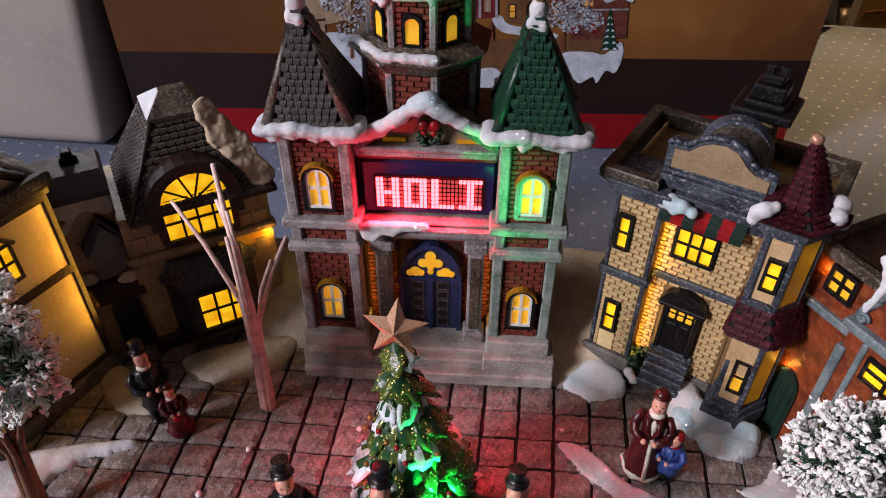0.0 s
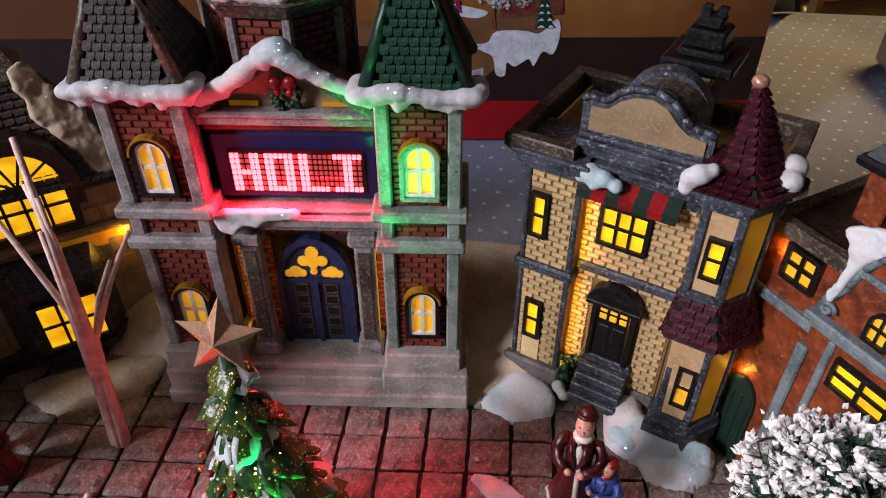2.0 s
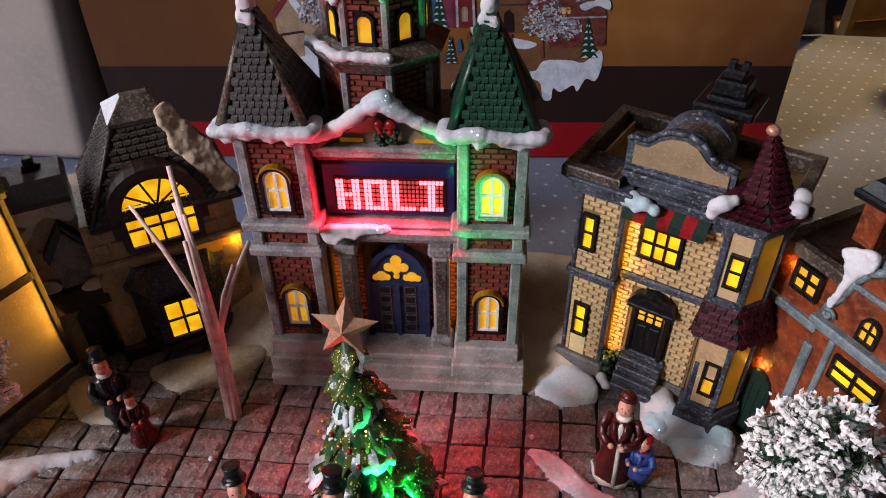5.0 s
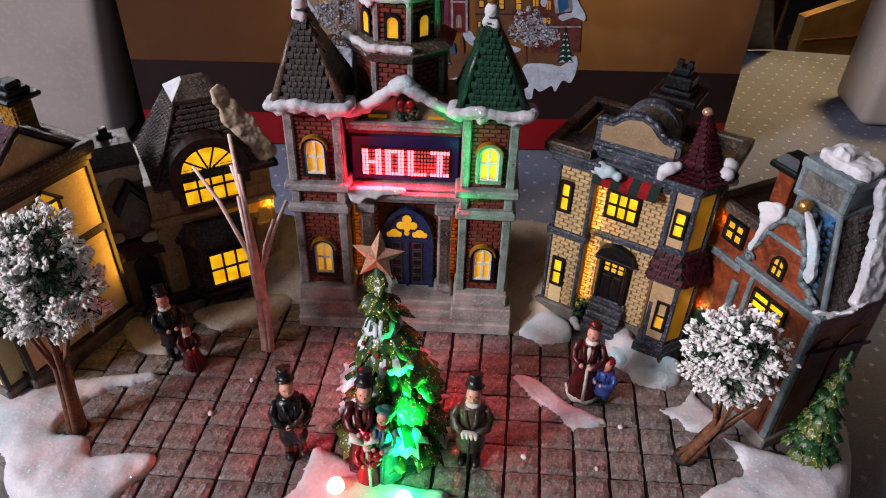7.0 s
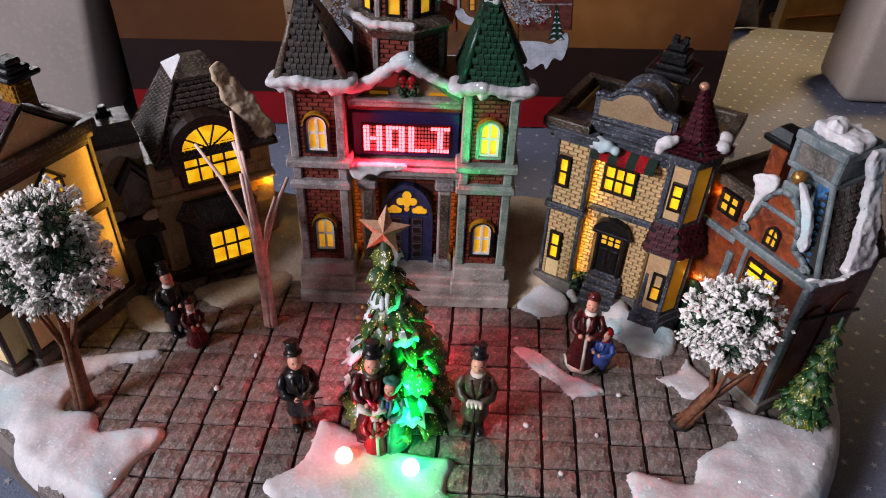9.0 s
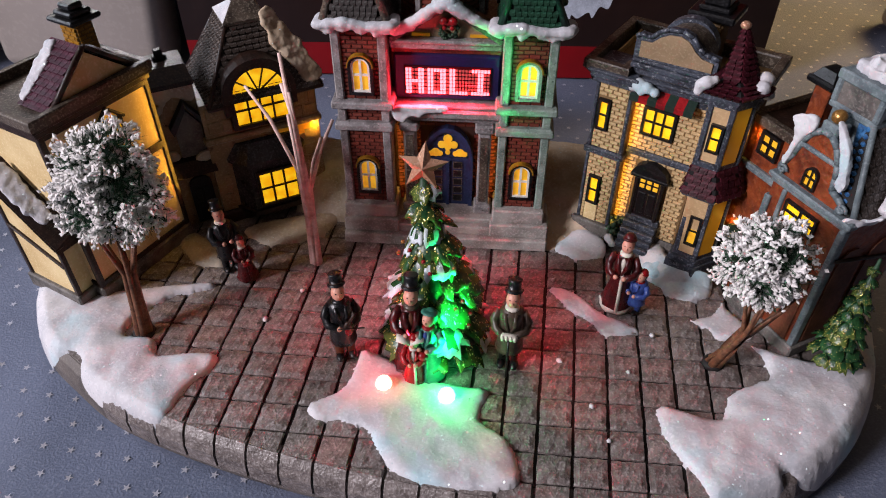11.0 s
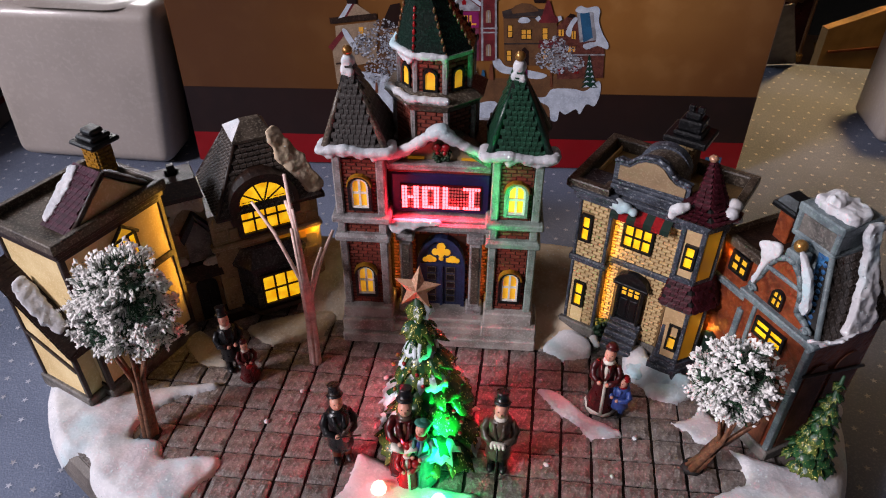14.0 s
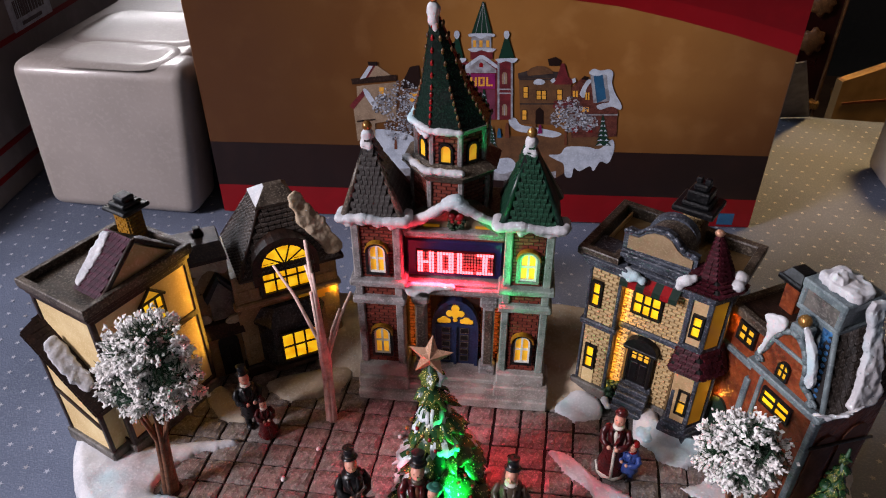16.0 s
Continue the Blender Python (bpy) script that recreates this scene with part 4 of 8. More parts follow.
def brickwork(parent, x0, x1, z0, z1, y, mat, length=0.0050, course=0.0021, holes=(), turn=0, at=(0, 0), limit=400, seed=0):
    """Courses of single bricks on an upright face; holes are (x0, x1, z0, z1). turn swings the face about the upright through at."""
    rnd = random.Random(seed)
    n = 0
    place = pose(at[0], at[1], 0, 0, 0, turn)
    j = 0
    z = z0 + course / 2
    while z + course / 2 <= z1 + 0.0004:
        x = x0 - (length / 2 if j % 2 else 0)
        while x < x1 - 0.0006:
            a, b = max(x, x0), min(x + length, x1)
            spans = [(a, b)]
            for hx0, hx1, hz0, hz1 in holes:
                if hz0 - course * 0.3 < z < hz1 + course * 0.3:
                    nxt = []
                    for p, q in spans:
                        if q <= hx0 or p >= hx1:
                            nxt.append((p, q))
                        else:
                            if p < hx0: nxt.append((p, hx0))
                            if q > hx1: nxt.append((hx1, q))
                    spans = nxt
            for p, q in spans:
                w = q - p
                if w < 0.0011 or n >= limit:
                    continue
                w = round(w * 2000) / 2000
                key = (mat.name, w, course)
                if key not in BRICKS:
                    BRICKS[key] = brick_mesh("brick", w, course, mat)
                piece("brick", BRICKS[key], parent, place @ pose((p + q) / 2, y + rnd.uniform(-1, 1) * 0.0001, z, rnd.uniform(-1, 1), rnd.uniform(-1, 1) * 0.8, rnd.uniform(-1, 1)))
                n += 1
            x += length
        z += course
        j += 1


def shingle_mesh(mat, w, h, round_end=True):
    """One shingle lying in x, z with its butt end low and proud of the roof (towards -y)."""
    bm = bmesh.new()
    hx = w / 2 - 0.00012
    if round_end:
        low = [(-hx, -0.25 * h), (-hx * 0.75, -0.52 * h), (hx * 0.75, -0.52 * h), (hx, -0.25 * h)]
    else:
        low = [(-hx, -0.5 * h), (hx, -0.5 * h)]
    out = low + [(hx, 0.55 * h), (-hx, 0.55 * h)]
    k = 0.0011
    fr = [bm.verts.new((x, -k * (0.55 * h - z) / h - 0.0001, z)) for x, z in out]
    bk = [bm.verts.new((x, 0.0003, z)) for x, z in out]
    bm.faces.new(fr)
    for i in range(len(out)):
        bm.faces.new((fr[i], bk[i], bk[(i + 1) % len(out)], fr[(i + 1) % len(out)]))
    return mesh_of("shingle", fix(bm), mat)


SHINGLES = {}


def shingled(parent, bl, br, tr, tl, rows, width, mat, round_end=True, seed=0):
    """Rows of single shingles on a sloping face given by its four corners."""
    rnd = random.Random(seed)
    bl, br, tr, tl = (Vector(p) for p in (bl, br, tr, tl))
    up = ((tl + tr) / 2 - (bl + br) / 2)
    h = up.length / rows
    ux = (br - bl).normalized()
    uy = up.normalized().cross(ux).normalized()
    if uy.dot(Vector((0, 1, 0.0))) == 0 and uy.z > 0:
        uy = -uy
    uz = ux.cross(uy) * -1
    uz = up.normalized()
    uy = uz.cross(ux).normalized()
    rot = Matrix((ux, uy, ux.cross(uy))).transposed().to_4x4()
    for j in range(rows):
        t = (j + 0.5) / rows
        a, b = bl.lerp(tl, t), br.lerp(tr, t)
        span = (b - a).length
        n = max(1, round(span / width))
        w = round(span / n * 5000) / 5000
        key = (mat.name, w, round(h * 5000), round_end)
        if key not in SHINGLES:
            SHINGLES[key] = shingle_mesh(mat, w, h * 1.05, round_end)
        shift = 0.5 if (j % 2 and n > 2) else 0.0
        for i in range(n - (1 if shift else 0)):
            p = a.lerp(b, (i + 0.5 + shift) / n)
            piece("shingle", SHINGLES[key], parent, Matrix.Translation(p) @ rot @ pose(0, 0, 0, rnd.uniform(-2, 2), 0, 0) @ pose(0, 0, 0, 0, rnd.uniform(-2, 2), 0))


def sash(parent, x0, x1, z0, z1, y, frame_mat, lit, nx=2, nz=2, bar=0.0008, rim=0.0013, round_head=False, label="", outer=None):
    """A window: a lit pane set back in its frame, with glazing bars."""
    bm = bmesh.new()
    if round_head:
        upright(bm, arch(x0, x1, z0, z1), y - 0.0002, y + 0.0006)
    else:
        upright(bm, [(x0, z0), (x1, z0), (x1, z1), (x0, z1)], y - 0.0002, y + 0.0006)
    win = part("window", fix(bm), lit, parent, label)
    bm = bmesh.new()
    if round_head:
        ring(bm, arch(x0 - rim, x1 + rim, z0 - rim, z1 + rim), arch(x0, x1, z0, z1), y - 0.0012, y + 0.0006)
    else:
        ring(bm, [(x0 - rim, z0 - rim), (x1 + rim, z0 - rim), (x1 + rim, z1 + rim), (x0 - rim, z1 + rim)], [(x0, z0), (x1, z0), (x1, z1), (x0, z1)], y - 0.0012, y + 0.0006)
    for i in range(1, nx):
        x = x0 + (x1 - x0) * i / nx
        box(bm, x - bar / 2, x + bar / 2, y - 0.0009, y - 0.0002, z0, z1)
    for i in range(1, nz):
        z = z0 + (z1 - z0) * i / nz
        box(bm, x0, x1, y - 0.0008, y - 0.0002, z - bar / 2, z + bar / 2)
    part("window_frame", fix(bm), frame_mat, win)
    if outer:
        bm = bmesh.new()
        o = rim + 0.0014
        if round_head:
            ring(bm, arch(x0 - o, x1 + o, z0 - o, z1 + o), arch(x0 - rim, x1 + rim, z0 - rim, z1 + rim), y - 0.0018, y + 0.0006)
        else:
            ring(bm, [(x0 - o, z0 - o), (x1 + o, z0 - o), (x1 + o, z1 + o), (x0 - o, z1 + o)], [(x0 - rim, z0 - rim), (x1 + rim, z0 - rim), (x1 + rim, z1 + rim), (x0 - rim, z1 + rim)], y - 0.0018, y + 0.0006)
        part("window_surround", fix(bm), outer, win)
    return win


def icing(bm, pts, thick, drip, seed=0, n=26, drop=(0, 0, -1), fat=1.0):
    """A rope of snow along a line of points with blobs hanging from its lower side."""
    rnd = random.Random(seed)
    pts = [Vector(p) for p in pts]
    segs = [(b - a).length for a, b in zip(pts, pts[1:])]
    total = sum(segs)
    for k in range(n):
        s = total * (k + 0.5) / n
        i = 0
        while i < len(segs) - 1 and s > segs[i]:
            s -= segs[i]; i += 1
        p = pts[i].lerp(pts[i + 1], min(1, s / segs[i]))
        q = noise.noise(Vector((k * 0.55, seed * 3.7, 0)))
        r = thick * (0.85 + 0.3 * rnd.random())
        ball(bm, p, r, (1.25 * fat, 1.0, 0.85), 2)
        if q > -0.15:
            ball(bm, p + Vector(drop) * drip * (0.35 + q), r * 0.72, (0.85, 0.85, 1.2), 2)


def icing_part(parent, pts, thick, drip, seed=0, n=40, label="thick white glitter snow along the eaves", mat=None, name="snow_cap"):
    bm = bmesh.new()
    icing(bm, pts, thick, drip, seed, n)
    ob = part(name, bm, mat or M_SNOW, parent, label, True)
    rm = ob.modifiers.new("melt", "REMESH")
    rm.mode, rm.voxel_size, rm.use_smooth_shade = "VOXEL", max(0.0005, thick * 0.2), True
    sm = ob.modifiers.new("soft", "SMOOTH"); sm.iterations = 9
    return ob


def blob(parent, balls, label, name="snow_cap", mat=None, voxel=0.0006, soft=5):
    """A lump of snow melted together from balls (x, y, z, r) or (x, y, z, r, sx, sy, sz)."""
    bm = bmesh.new()
    for b in balls:
        ball(bm, b[:3], b[3], b[4:7] if len(b) > 4 else (1, 1, 1), 2)
    ob = part(name, bm, mat or M_SNOW, parent, label, True)
    return melted(ob, voxel, soft + 6, 0.0014, 0.004)


def mm(v):
    return v / 1000.0


def draped(parent, line, widths, across, normal, thick, label, seed=0, n=16, mat=None):
    """A sheet of snow lying along a line on a slope, wavy at its sides, in millimetres."""
    rnd = random.Random(seed)
    pp = [Vector(p) for p in line]
    across, normal = Vector(across).normalized(), Vector(normal).normalized()
    left, right = [], []
    for k in range(n):
        t = k / (n - 1) * (len(pp) - 1)
        i = min(int(t), len(pp) - 2)
        p = pp[i].lerp(pp[i + 1], t - i)
        w = widths[i] + (widths[i + 1] - widths[i]) * (t - i)
        if k in (0, n - 1):
            w *= 0.6
        left.append(p + across * w * (1 + 0.35 * noise.noise(Vector((k * 0.7, seed * 3.1, 0)))))
        right.append(p - across * w * (1 + 0.35 * noise.noise(Vector((k * 0.7, seed * 3.1, 9)))))
    loop = left + right[::-1]
    bm = bmesh.new()
    slab(bm, [(p - normal * 0.9) * 0.001 for p in loop], normal * (thick + 0.9) * 0.001)
    ob = part("snow_cap", fix(bm), mat or M_SNOW, parent, label, True)
    return melted(ob, 0.0006, 3, 0.0022, 0.0045)


def snow_sheet(parent, pts, y, thick, label, mat=None):
    """A flat irregular cake of snow on an upright face, its outline in x, z millimetres."""
    bm = bmesh.new()
    upright(bm, [(mm(a), mm(b)) for a, b in smoothed(pts, 4)], mm(y - thick), mm(y + 0.6))
    ob = part("snow_cap", fix(bm), mat or M_SNOW, parent, label, True)
    return melted(ob, 0.0006, 4, 0.0020, 0.0045)


# ---- the town hall church with its two towers and the display ----
ch = thing("church", pose(0.0015, -0.004, 0, 0, 0, 6), "red brick church with two green spires and a lit red display", "church")


def tower(x0, x1, trim, tip_x, shingle, ridge, label, left):
    w = x1 - x0
    t = 0.0042
    tw = part("tower", bx(x0 + 0.0016, x1 - 0.0016, 0.0098, 0.034, 0.012, 0.120), M_MORTAR, ch, label)
    for z0, z1 in ((0.022, 0.067), (0.0705, 0.0785), (0.082, 0.1185)):
        part("pilaster", bx(x0, x0 + t, 0.0080, 0.0120, z0, z1, 0.0006), trim, tw)
        part("pilaster", bx(x1 - t, x1, 0.0080, 0.0120, z0, z1, 0.0006), trim, tw)
        side = x1 if left else x0
        part("pilaster", bx(side - (0.0016 if left else 0), side + (0 if left else 0.0016), 0.0120, 0.0165, z0, z1, 0.0004), trim, tw)
    for z, o in ((0.0665, 0.0016), (0.0785, 0.0022), (0.0695, 0.0008)):
        part("string_course", bx(x0 - o, x1 + o, 0.0072 - o, 0.036, z, z + (0.0038 if o > 0.001 else 0.0014), 0.0007), trim, tw)
    part("plinth", bx(x0 - 0.001, x1 + 0.0012, 0.005, 0.036, 0.0145, 0.0225, 0.0008), M_STEP, tw)
    cx = (x0 + x1) / 2
    hole_u = (cx - 0.0050, cx + 0.0050, 0.0853, 0.1035)
    hole_l = (cx - 0.0050, cx + 0.0050, 0.0287, 0.0488)
    a, b = x0 + t, x1 - t
    brickwork(tw, a, b, 0.0225, 0.0665, 0.0098, M_BRICK, holes=[hole_l], seed=1)
    brickwork(tw, a, b, 0.0705, 0.0785, 0.0098, M_BRICK, seed=2)
    brickwork(tw, a, b, 0.0823, 0.1185, 0.0098, M_BRICK, holes=[hole_u], seed=3)
    fr = M_BLACK if left else M_STONE_G
    sash(tw, cx - 0.0034, cx + 0.0034, 0.0878, 0.1030, 0.0088, M_WHITE, M_LIT if not left else M_LIT2, 2, 2, 0.0011, 0.0010, True, "round-headed lit window with white sash", fr)
    sash(tw, cx - 0.0034, cx + 0.0034, 0.0310, 0.0480, 0.0088, M_WHITE, M_LIT2, 2, 2, 0.0011, 0.0010, True, "round-headed lit window with white sash", M_BLACK)
    for z1 in (0.1033, 0.0483):
        bm = bmesh.new()
        o = [(cx + 0.0062 * math.cos(math.pi * i / 10), z1 - 0.0037 + 0.0062 * math.sin(math.pi * i / 10)) for i in range(11)]
        q = [(cx + 0.0056 * math.cos(math.pi * i / 10), z1 - 0.0037 + 0.0056 * math.sin(math.pi * i / 10)) for i in range(11)]
        arc_band(bm, o, q, 0.0064, 0.0095)
        part("window_hood", fix(bm), M_YELLOW, tw, "ochre painted arch over the window")
    # roof
    e = 0.0022
    bl, br = Vector((x0 - e, 0.0055, 0.119)), Vector((x1 + e, 0.0055, 0.119))
    dl, dr = Vector((x0 - e, 0.0365, 0.119)), Vector((x1 + e, 0.0365, 0.119))
    top = Vector((tip_x, 0.020, 0.1585))
    bm = bmesh.new()
    v = [bm.verts.new(p) for p in (bl, br, dr, dl)]
    q = [bm.verts.new(top + Vector((sx * 0.0016, sy * 0.0016, 0))) for sx, sy in ((-1, -1), (1, -1), (1, 1), (-1, 1))]
    bm.faces.new(v[::-1]); bm.faces.new(q)
    for i in range(4):
        bm.faces.new((v[i], v[(i + 1) % 4], q[(i + 1) % 4], q[i]))
    roof = part("roof", fix(bm), M_ROOFBACK, tw, "steep pointed spire roof of small shingles")
    ins = 0.0026
    shingled(roof, bl + Vector((ins, 0, 0.003)), br + Vector((-ins, 0, 0.003)), top + Vector((0.0012, -0.0016, 0)), top + Vector((-0.0012, -0.0016, 0)), 17, 0.0026, shingle, True, 3)
    side = (dl, bl, top + Vector((-0.0016, -0.0012, 0)), top + Vector((-0.0016, 0.0012, 0))) if not left else (br, dr, top + Vector((0.0016, 0.0012, 0)), top + Vector((0.0016, -0.0012, 0)))
    shingled(roof, side[0], side[1], side[2], side[3], 13, 0.0030, shingle, True, 4)
    for c in (bl, br, dr, dl):
        bm = bmesh.new()
        tube(bm, [c + Vector((0, 0, 0.001)), top + (c - top) * 0.04], [0.0021, 0.0010], 6)
        part("ridge", bm, ridge, roof, smooth=True)
    # snow and ball
    y0, x_a, x_b = 0.0042, x0 - 0.0035, x1 + 0.0035
    icing_part(tw, [(x_a, 0.014, 0.1205), (x_a, y0, 0.1205), (cx - 0.006, y0 - 0.0008, 0.1225), (cx + 0.004, y0, 0.1205), (x_b, y0, 0.1210), (x_b, 0.014, 0.1210)], 0.0027, 0.0042, 3 if left else 5, 26)
    blob(tw, [(tip_x, 0.020, 0.1585, 0.0034, 1, 1, 1.1), (tip_x - 0.0008, 0.0185, 0.1545, 0.003), (tip_x + 0.0014, 0.0175, 0.1535, 0.0022, 1, 1, 1.5), (tip_x + 0.0003, 0.0172, 0.149, 0.0016, 1, 1, 2.0)], "white snow lump on the spire tip")
    bm = bmesh.new(); ball(bm, (tip_x, 0.020, 0.1635), 0.0025)
    part("finial", bm, M_GOLD, tw, "small gold ball on the tip", True)
    return tw


tower(-0.0520, -0.0268, M_STONE, -0.0425, M_SHINGLE, M_RIM, "brick tower with grey stone corners", True)
tower(0.0250, 0.0496, M_STONE_G, 0.0347, M_SHINGLE_G, M_GREEN, "brick tower with green-grey stone corners", False)

# nave front between the towers
part("nave", bx(-0.0275, 0.0262, 0.0225, 0.052, 0.012, 0.112), M_MORTAR, ch)
for x0, x1, y0, z0, z1 in ((-0.0535, 0.0535, 0.0, 0.0, 0.0068), (-0.0530, 0.0530, 0.0035, 0.0068, 0.0118), (-0.0525, 0.0525, 0.0068, 0.0118, 0.0148)):
    part("step", bx(x0, x1, y0, 0.04, z0, z1, 0.0007), M_STEP, ch, "worn grey stone step")
for x0, x1 in ((-0.0535, -0.0245), (0.0230, 0.0535)):
    part("step_block", bx(x0, x1, 0.0025, 0.036, 0.0068, 0.0150, 0.0008), M_STEP, ch)
brickwork(ch, -0.0262, 0.0248, 0.0150, 0.0700, 0.0225, M_BRICK, holes=[(-0.0135, 0.0130, 0.0, 0.0600)], seed=8, limit=260)
# door
bm = bmesh.new(); upright(bm, arch(-0.0118, 0.0116, 0.0145, 0.0610, 12, 0.019), 0.0195, 0.0235)
door = part("door", fix(bm), M_NAVY, ch, "navy blue arched double door with small panels")
bm = bmesh.new(); ring(bm, arch(-0.0132, 0.0130, 0.0145, 0.0626, 12, 0.0205), arch(-0.0112, 0.0110, 0.0145, 0.0602, 12, 0.0185), 0.0180, 0.0230)
part("door_frame", fix(bm), M_NAVY, door)
part("transom", bx(-0.0112, 0.0110, 0.0183, 0.0200, 0.0432, 0.0448), M_NAVY, door)
part("meeting_stile", bx(-0.0008, 0.0008, 0.0184, 0.0200, 0.0145, 0.0432), M_NAVY, door)
for sx in (-0.0053, 0.0051):
    for k in range(5):
        z = 0.0172 + k * 0.0052
        bm = bmesh.new()
        ring(bm, [(sx - 0.0024, z), (sx + 0.0024, z), (sx + 0.0024, z + 0.0040), (sx - 0.0024, z + 0.0040)], [(sx - 0.0020, z + 0.0004), (sx + 0.0020, z + 0.0004), (sx + 0.0020, z + 0.0036), (sx - 0.0020, z + 0.0036)], 0.0190, 0.0197)
        pan = part("door_panel", bx(sx - 0.0021, sx + 0.0021, 0.0192, 0.0198, z + 0.0003, z + 0.0037), M_BLACK, door)
        part("panel_moulding", fix(bm), M_RIM, pan)
fan_light = part("fanlight", bx(-0.0098, 0.0096, 0.0192, 0.0199, 0.0450, 0.0575), M_NAVY, door, "trefoil fanlight lit yellow")
for x, z, r in ((0, 0.0560, 0.0023), (-0.0030, 0.0525, 0.0021), (0.0030, 0.0525, 0.0021), (0, 0.0510, 0.0017), (0, 0.0535, 0.0020), (-0.0062, 0.0478, 0.0023), (-0.0085, 0.0470, 0.0015), (-0.0040, 0.0472, 0.0015), (0.0062, 0.0478, 0.0023), (0.0085, 0.0470, 0.0015), (0.0040, 0.0472, 0.0015), (0, 0.0480, 0.0013)):
    bm = bmesh.new()
    upright(bm, [(x + r * math.cos(a * math.pi / 6), z + r * math.sin(a * math.pi / 6)) for a in range(12)], 0.0186, 0.0198)
    part("pane", fix(bm), M_LIT2, fan_light)
# columns
for x in (-0.0185, 0.0185):
    col = part("column", bx(x - 0.0032, x + 0.0032, 0.0125, 0.0185, 0.0200, 0.0640, 0.0008), M_STONE, ch, "square grey stone column")
    part("column_panel", bx(x - 0.0019, x + 0.0019, 0.0121, 0.0130, 0.0225, 0.0615), M_RIM, col)
    part("capital", bx(x - 0.0048, x + 0.0048, 0.0108, 0.0200, 0.0640, 0.0688, 0.001), M_STONE, col)
    part("column_base", bx(x - 0.0046, x + 0.0046, 0.0108, 0.0200, 0.0148, 0.0205, 0.001), M_STONE, col)
# cornices
for z0, z1, y0 in ((0.0688, 0.0722, 0.0135), (0.0722, 0.0762, 0.0105), (0.0762, 0.0782, 0.0125)):
    part("cornice", bx(-0.0272, 0.0255, y0, 0.024, z0, z1, 0.0007), M_STONE, ch)
brickwork(ch, -0.0262, 0.0250, 0.0783, 0.0804, 0.0205, M_BRICK, seed=9)
for z0, z1, y0 in ((0.1030, 0.1070, 0.0165), (0.1070, 0.1100, 0.0120), (0.1100, 0.1120, 0.0105)):
    part("cornice", bx(-0.0262, 0.0248, y0, 0.024, z0, z1, 0.0006), M_STONE if z0 > 0.104 else M_BRICK, ch)
# display
sg = part("display_frame", bx(-0.0252, 0.0246, 0.0165, 0.0225, 0.0795, 0.1028, 0.001), M_BLUE, ch, "indigo frame of the message display")
part("display", bx(-0.0205, 0.0205, 0.0158, 0.0170, 0.0822, 0.0970, 0.0004), M_PANEL, sg, "dark red display behind its lit dots")
FONT = {"H": ("101", "101", "101", "111", "101", "101", "101"), "O": ("111", "101", "101", "101", "101", "101", "111"), "I": ("111", "010", "010", "010", "010", "010", "111"), "L": ("100", "100", "100", "100", "100", "100", "111")}
lit = set()
for k, letter in enumerate("HOLI"):
    for r, row in enumerate(FONT[letter]):
        wide = "".join(c * 2 if q != 1 else c * 2 for q, c in enumerate(row))
        for c, on in enumerate(wide):
            if on == "1":
                lit.add((k * 7 + c, 6 - r))
dot_on = mesh_of("led", bx(-0.00062, 0.00062, -0.0004, 0.0004, -0.00078, 0.00078, 0.0002), M_LEDON)
dot_off = mesh_of("led", bx(-0.00055, 0.00055, -0.0003, 0.0003, -0.00065, 0.00065, 0.0002), M_LEDOFF)
for r in range(7):
    for c in range(27):
        x, z = -0.0190 + c * 0.001462, 0.0838 + r * 0.00190
        piece("led", dot_on if (c, r) in lit else dot_off, sg, pose(x, 0.0156, z))
# pediment
bm = bmesh.new(); upright(bm, [(-0.0235, 0.1120), (0.0228, 0.1120), (0.0, 0.1265)], 0.0150, 0.024)
pd = part("pediment", fix(bm), M_PEDIMENT, ch, "tan gable over the display with a wreath")
for a, b in (((-0.0262, 0.1125), (0.0, 0.1292)), ((0.0, 0.1292), (0.0255, 0.1125))):
    d = Vector((b[0] - a[0], b[1] - a[1])); nrm = Vector((-d.y, d.x)).normalized() * 0.0024
    bm = bmesh.new(); upright(bm, [a, b, (b[0] - nrm.x, b[1] - nrm.y), (a[0] - nrm.x, a[1] - nrm.y)], 0.0105, 0.024)
    part("raking_cornice", fix(bm), M_RIM, pd)
# thin self-lit strips added for the warm light at the gable foot
for x in (-0.012, 0.014):
    part("glow_strip", bx(x - 0.004, x + 0.004, 0.0142, 0.0152, 0.1124, 0.1136), M_AMBER_GLOW, pd, "amber self-lit strip added for warm edge light")
icing_part(pd, [(-0.0240, 0.012, 0.1150), (-0.012, 0.010, 0.1225), (-0.006, 0.0095, 0.1275), (0.0, 0.009, 0.1300), (0.006, 0.0095, 0.1265), (0.014, 0.010, 0.1215), (0.0245, 0.012, 0.1165)], 0.0027, 0.0022, 11, 30, "thick snow along the gable")
blob(pd, [(0.0, 0.0105, 0.1300, 0.0046, 1.1, 0.9, 0.9), (-0.004, 0.0105, 0.1285, 0.0034), (0.004, 0.0105, 0.1275, 0.0036), (0.0065, 0.010, 0.125, 0.0026)], "domed snow on the gable peak")
bm = bmesh.new()
rnd = random.Random(3)
for k in range(46):
    a = rnd.uniform(0, 6.283); r = 0.0036 + rnd.uniform(-1, 1) * 0.0009
    ball(bm, (0.0005 + r * math.cos(a), 0.0128 + rnd.uniform(-1, 1) * 0.0006, 0.1165 + r * math.sin(a)), 0.0007 + rnd.random() * 0.0004, (1, 1, 1), 1)
wr = part("wreath", bm, M_PLANT, pd, "small dark green wreath with a red bow", True)
bm = bmesh.new()
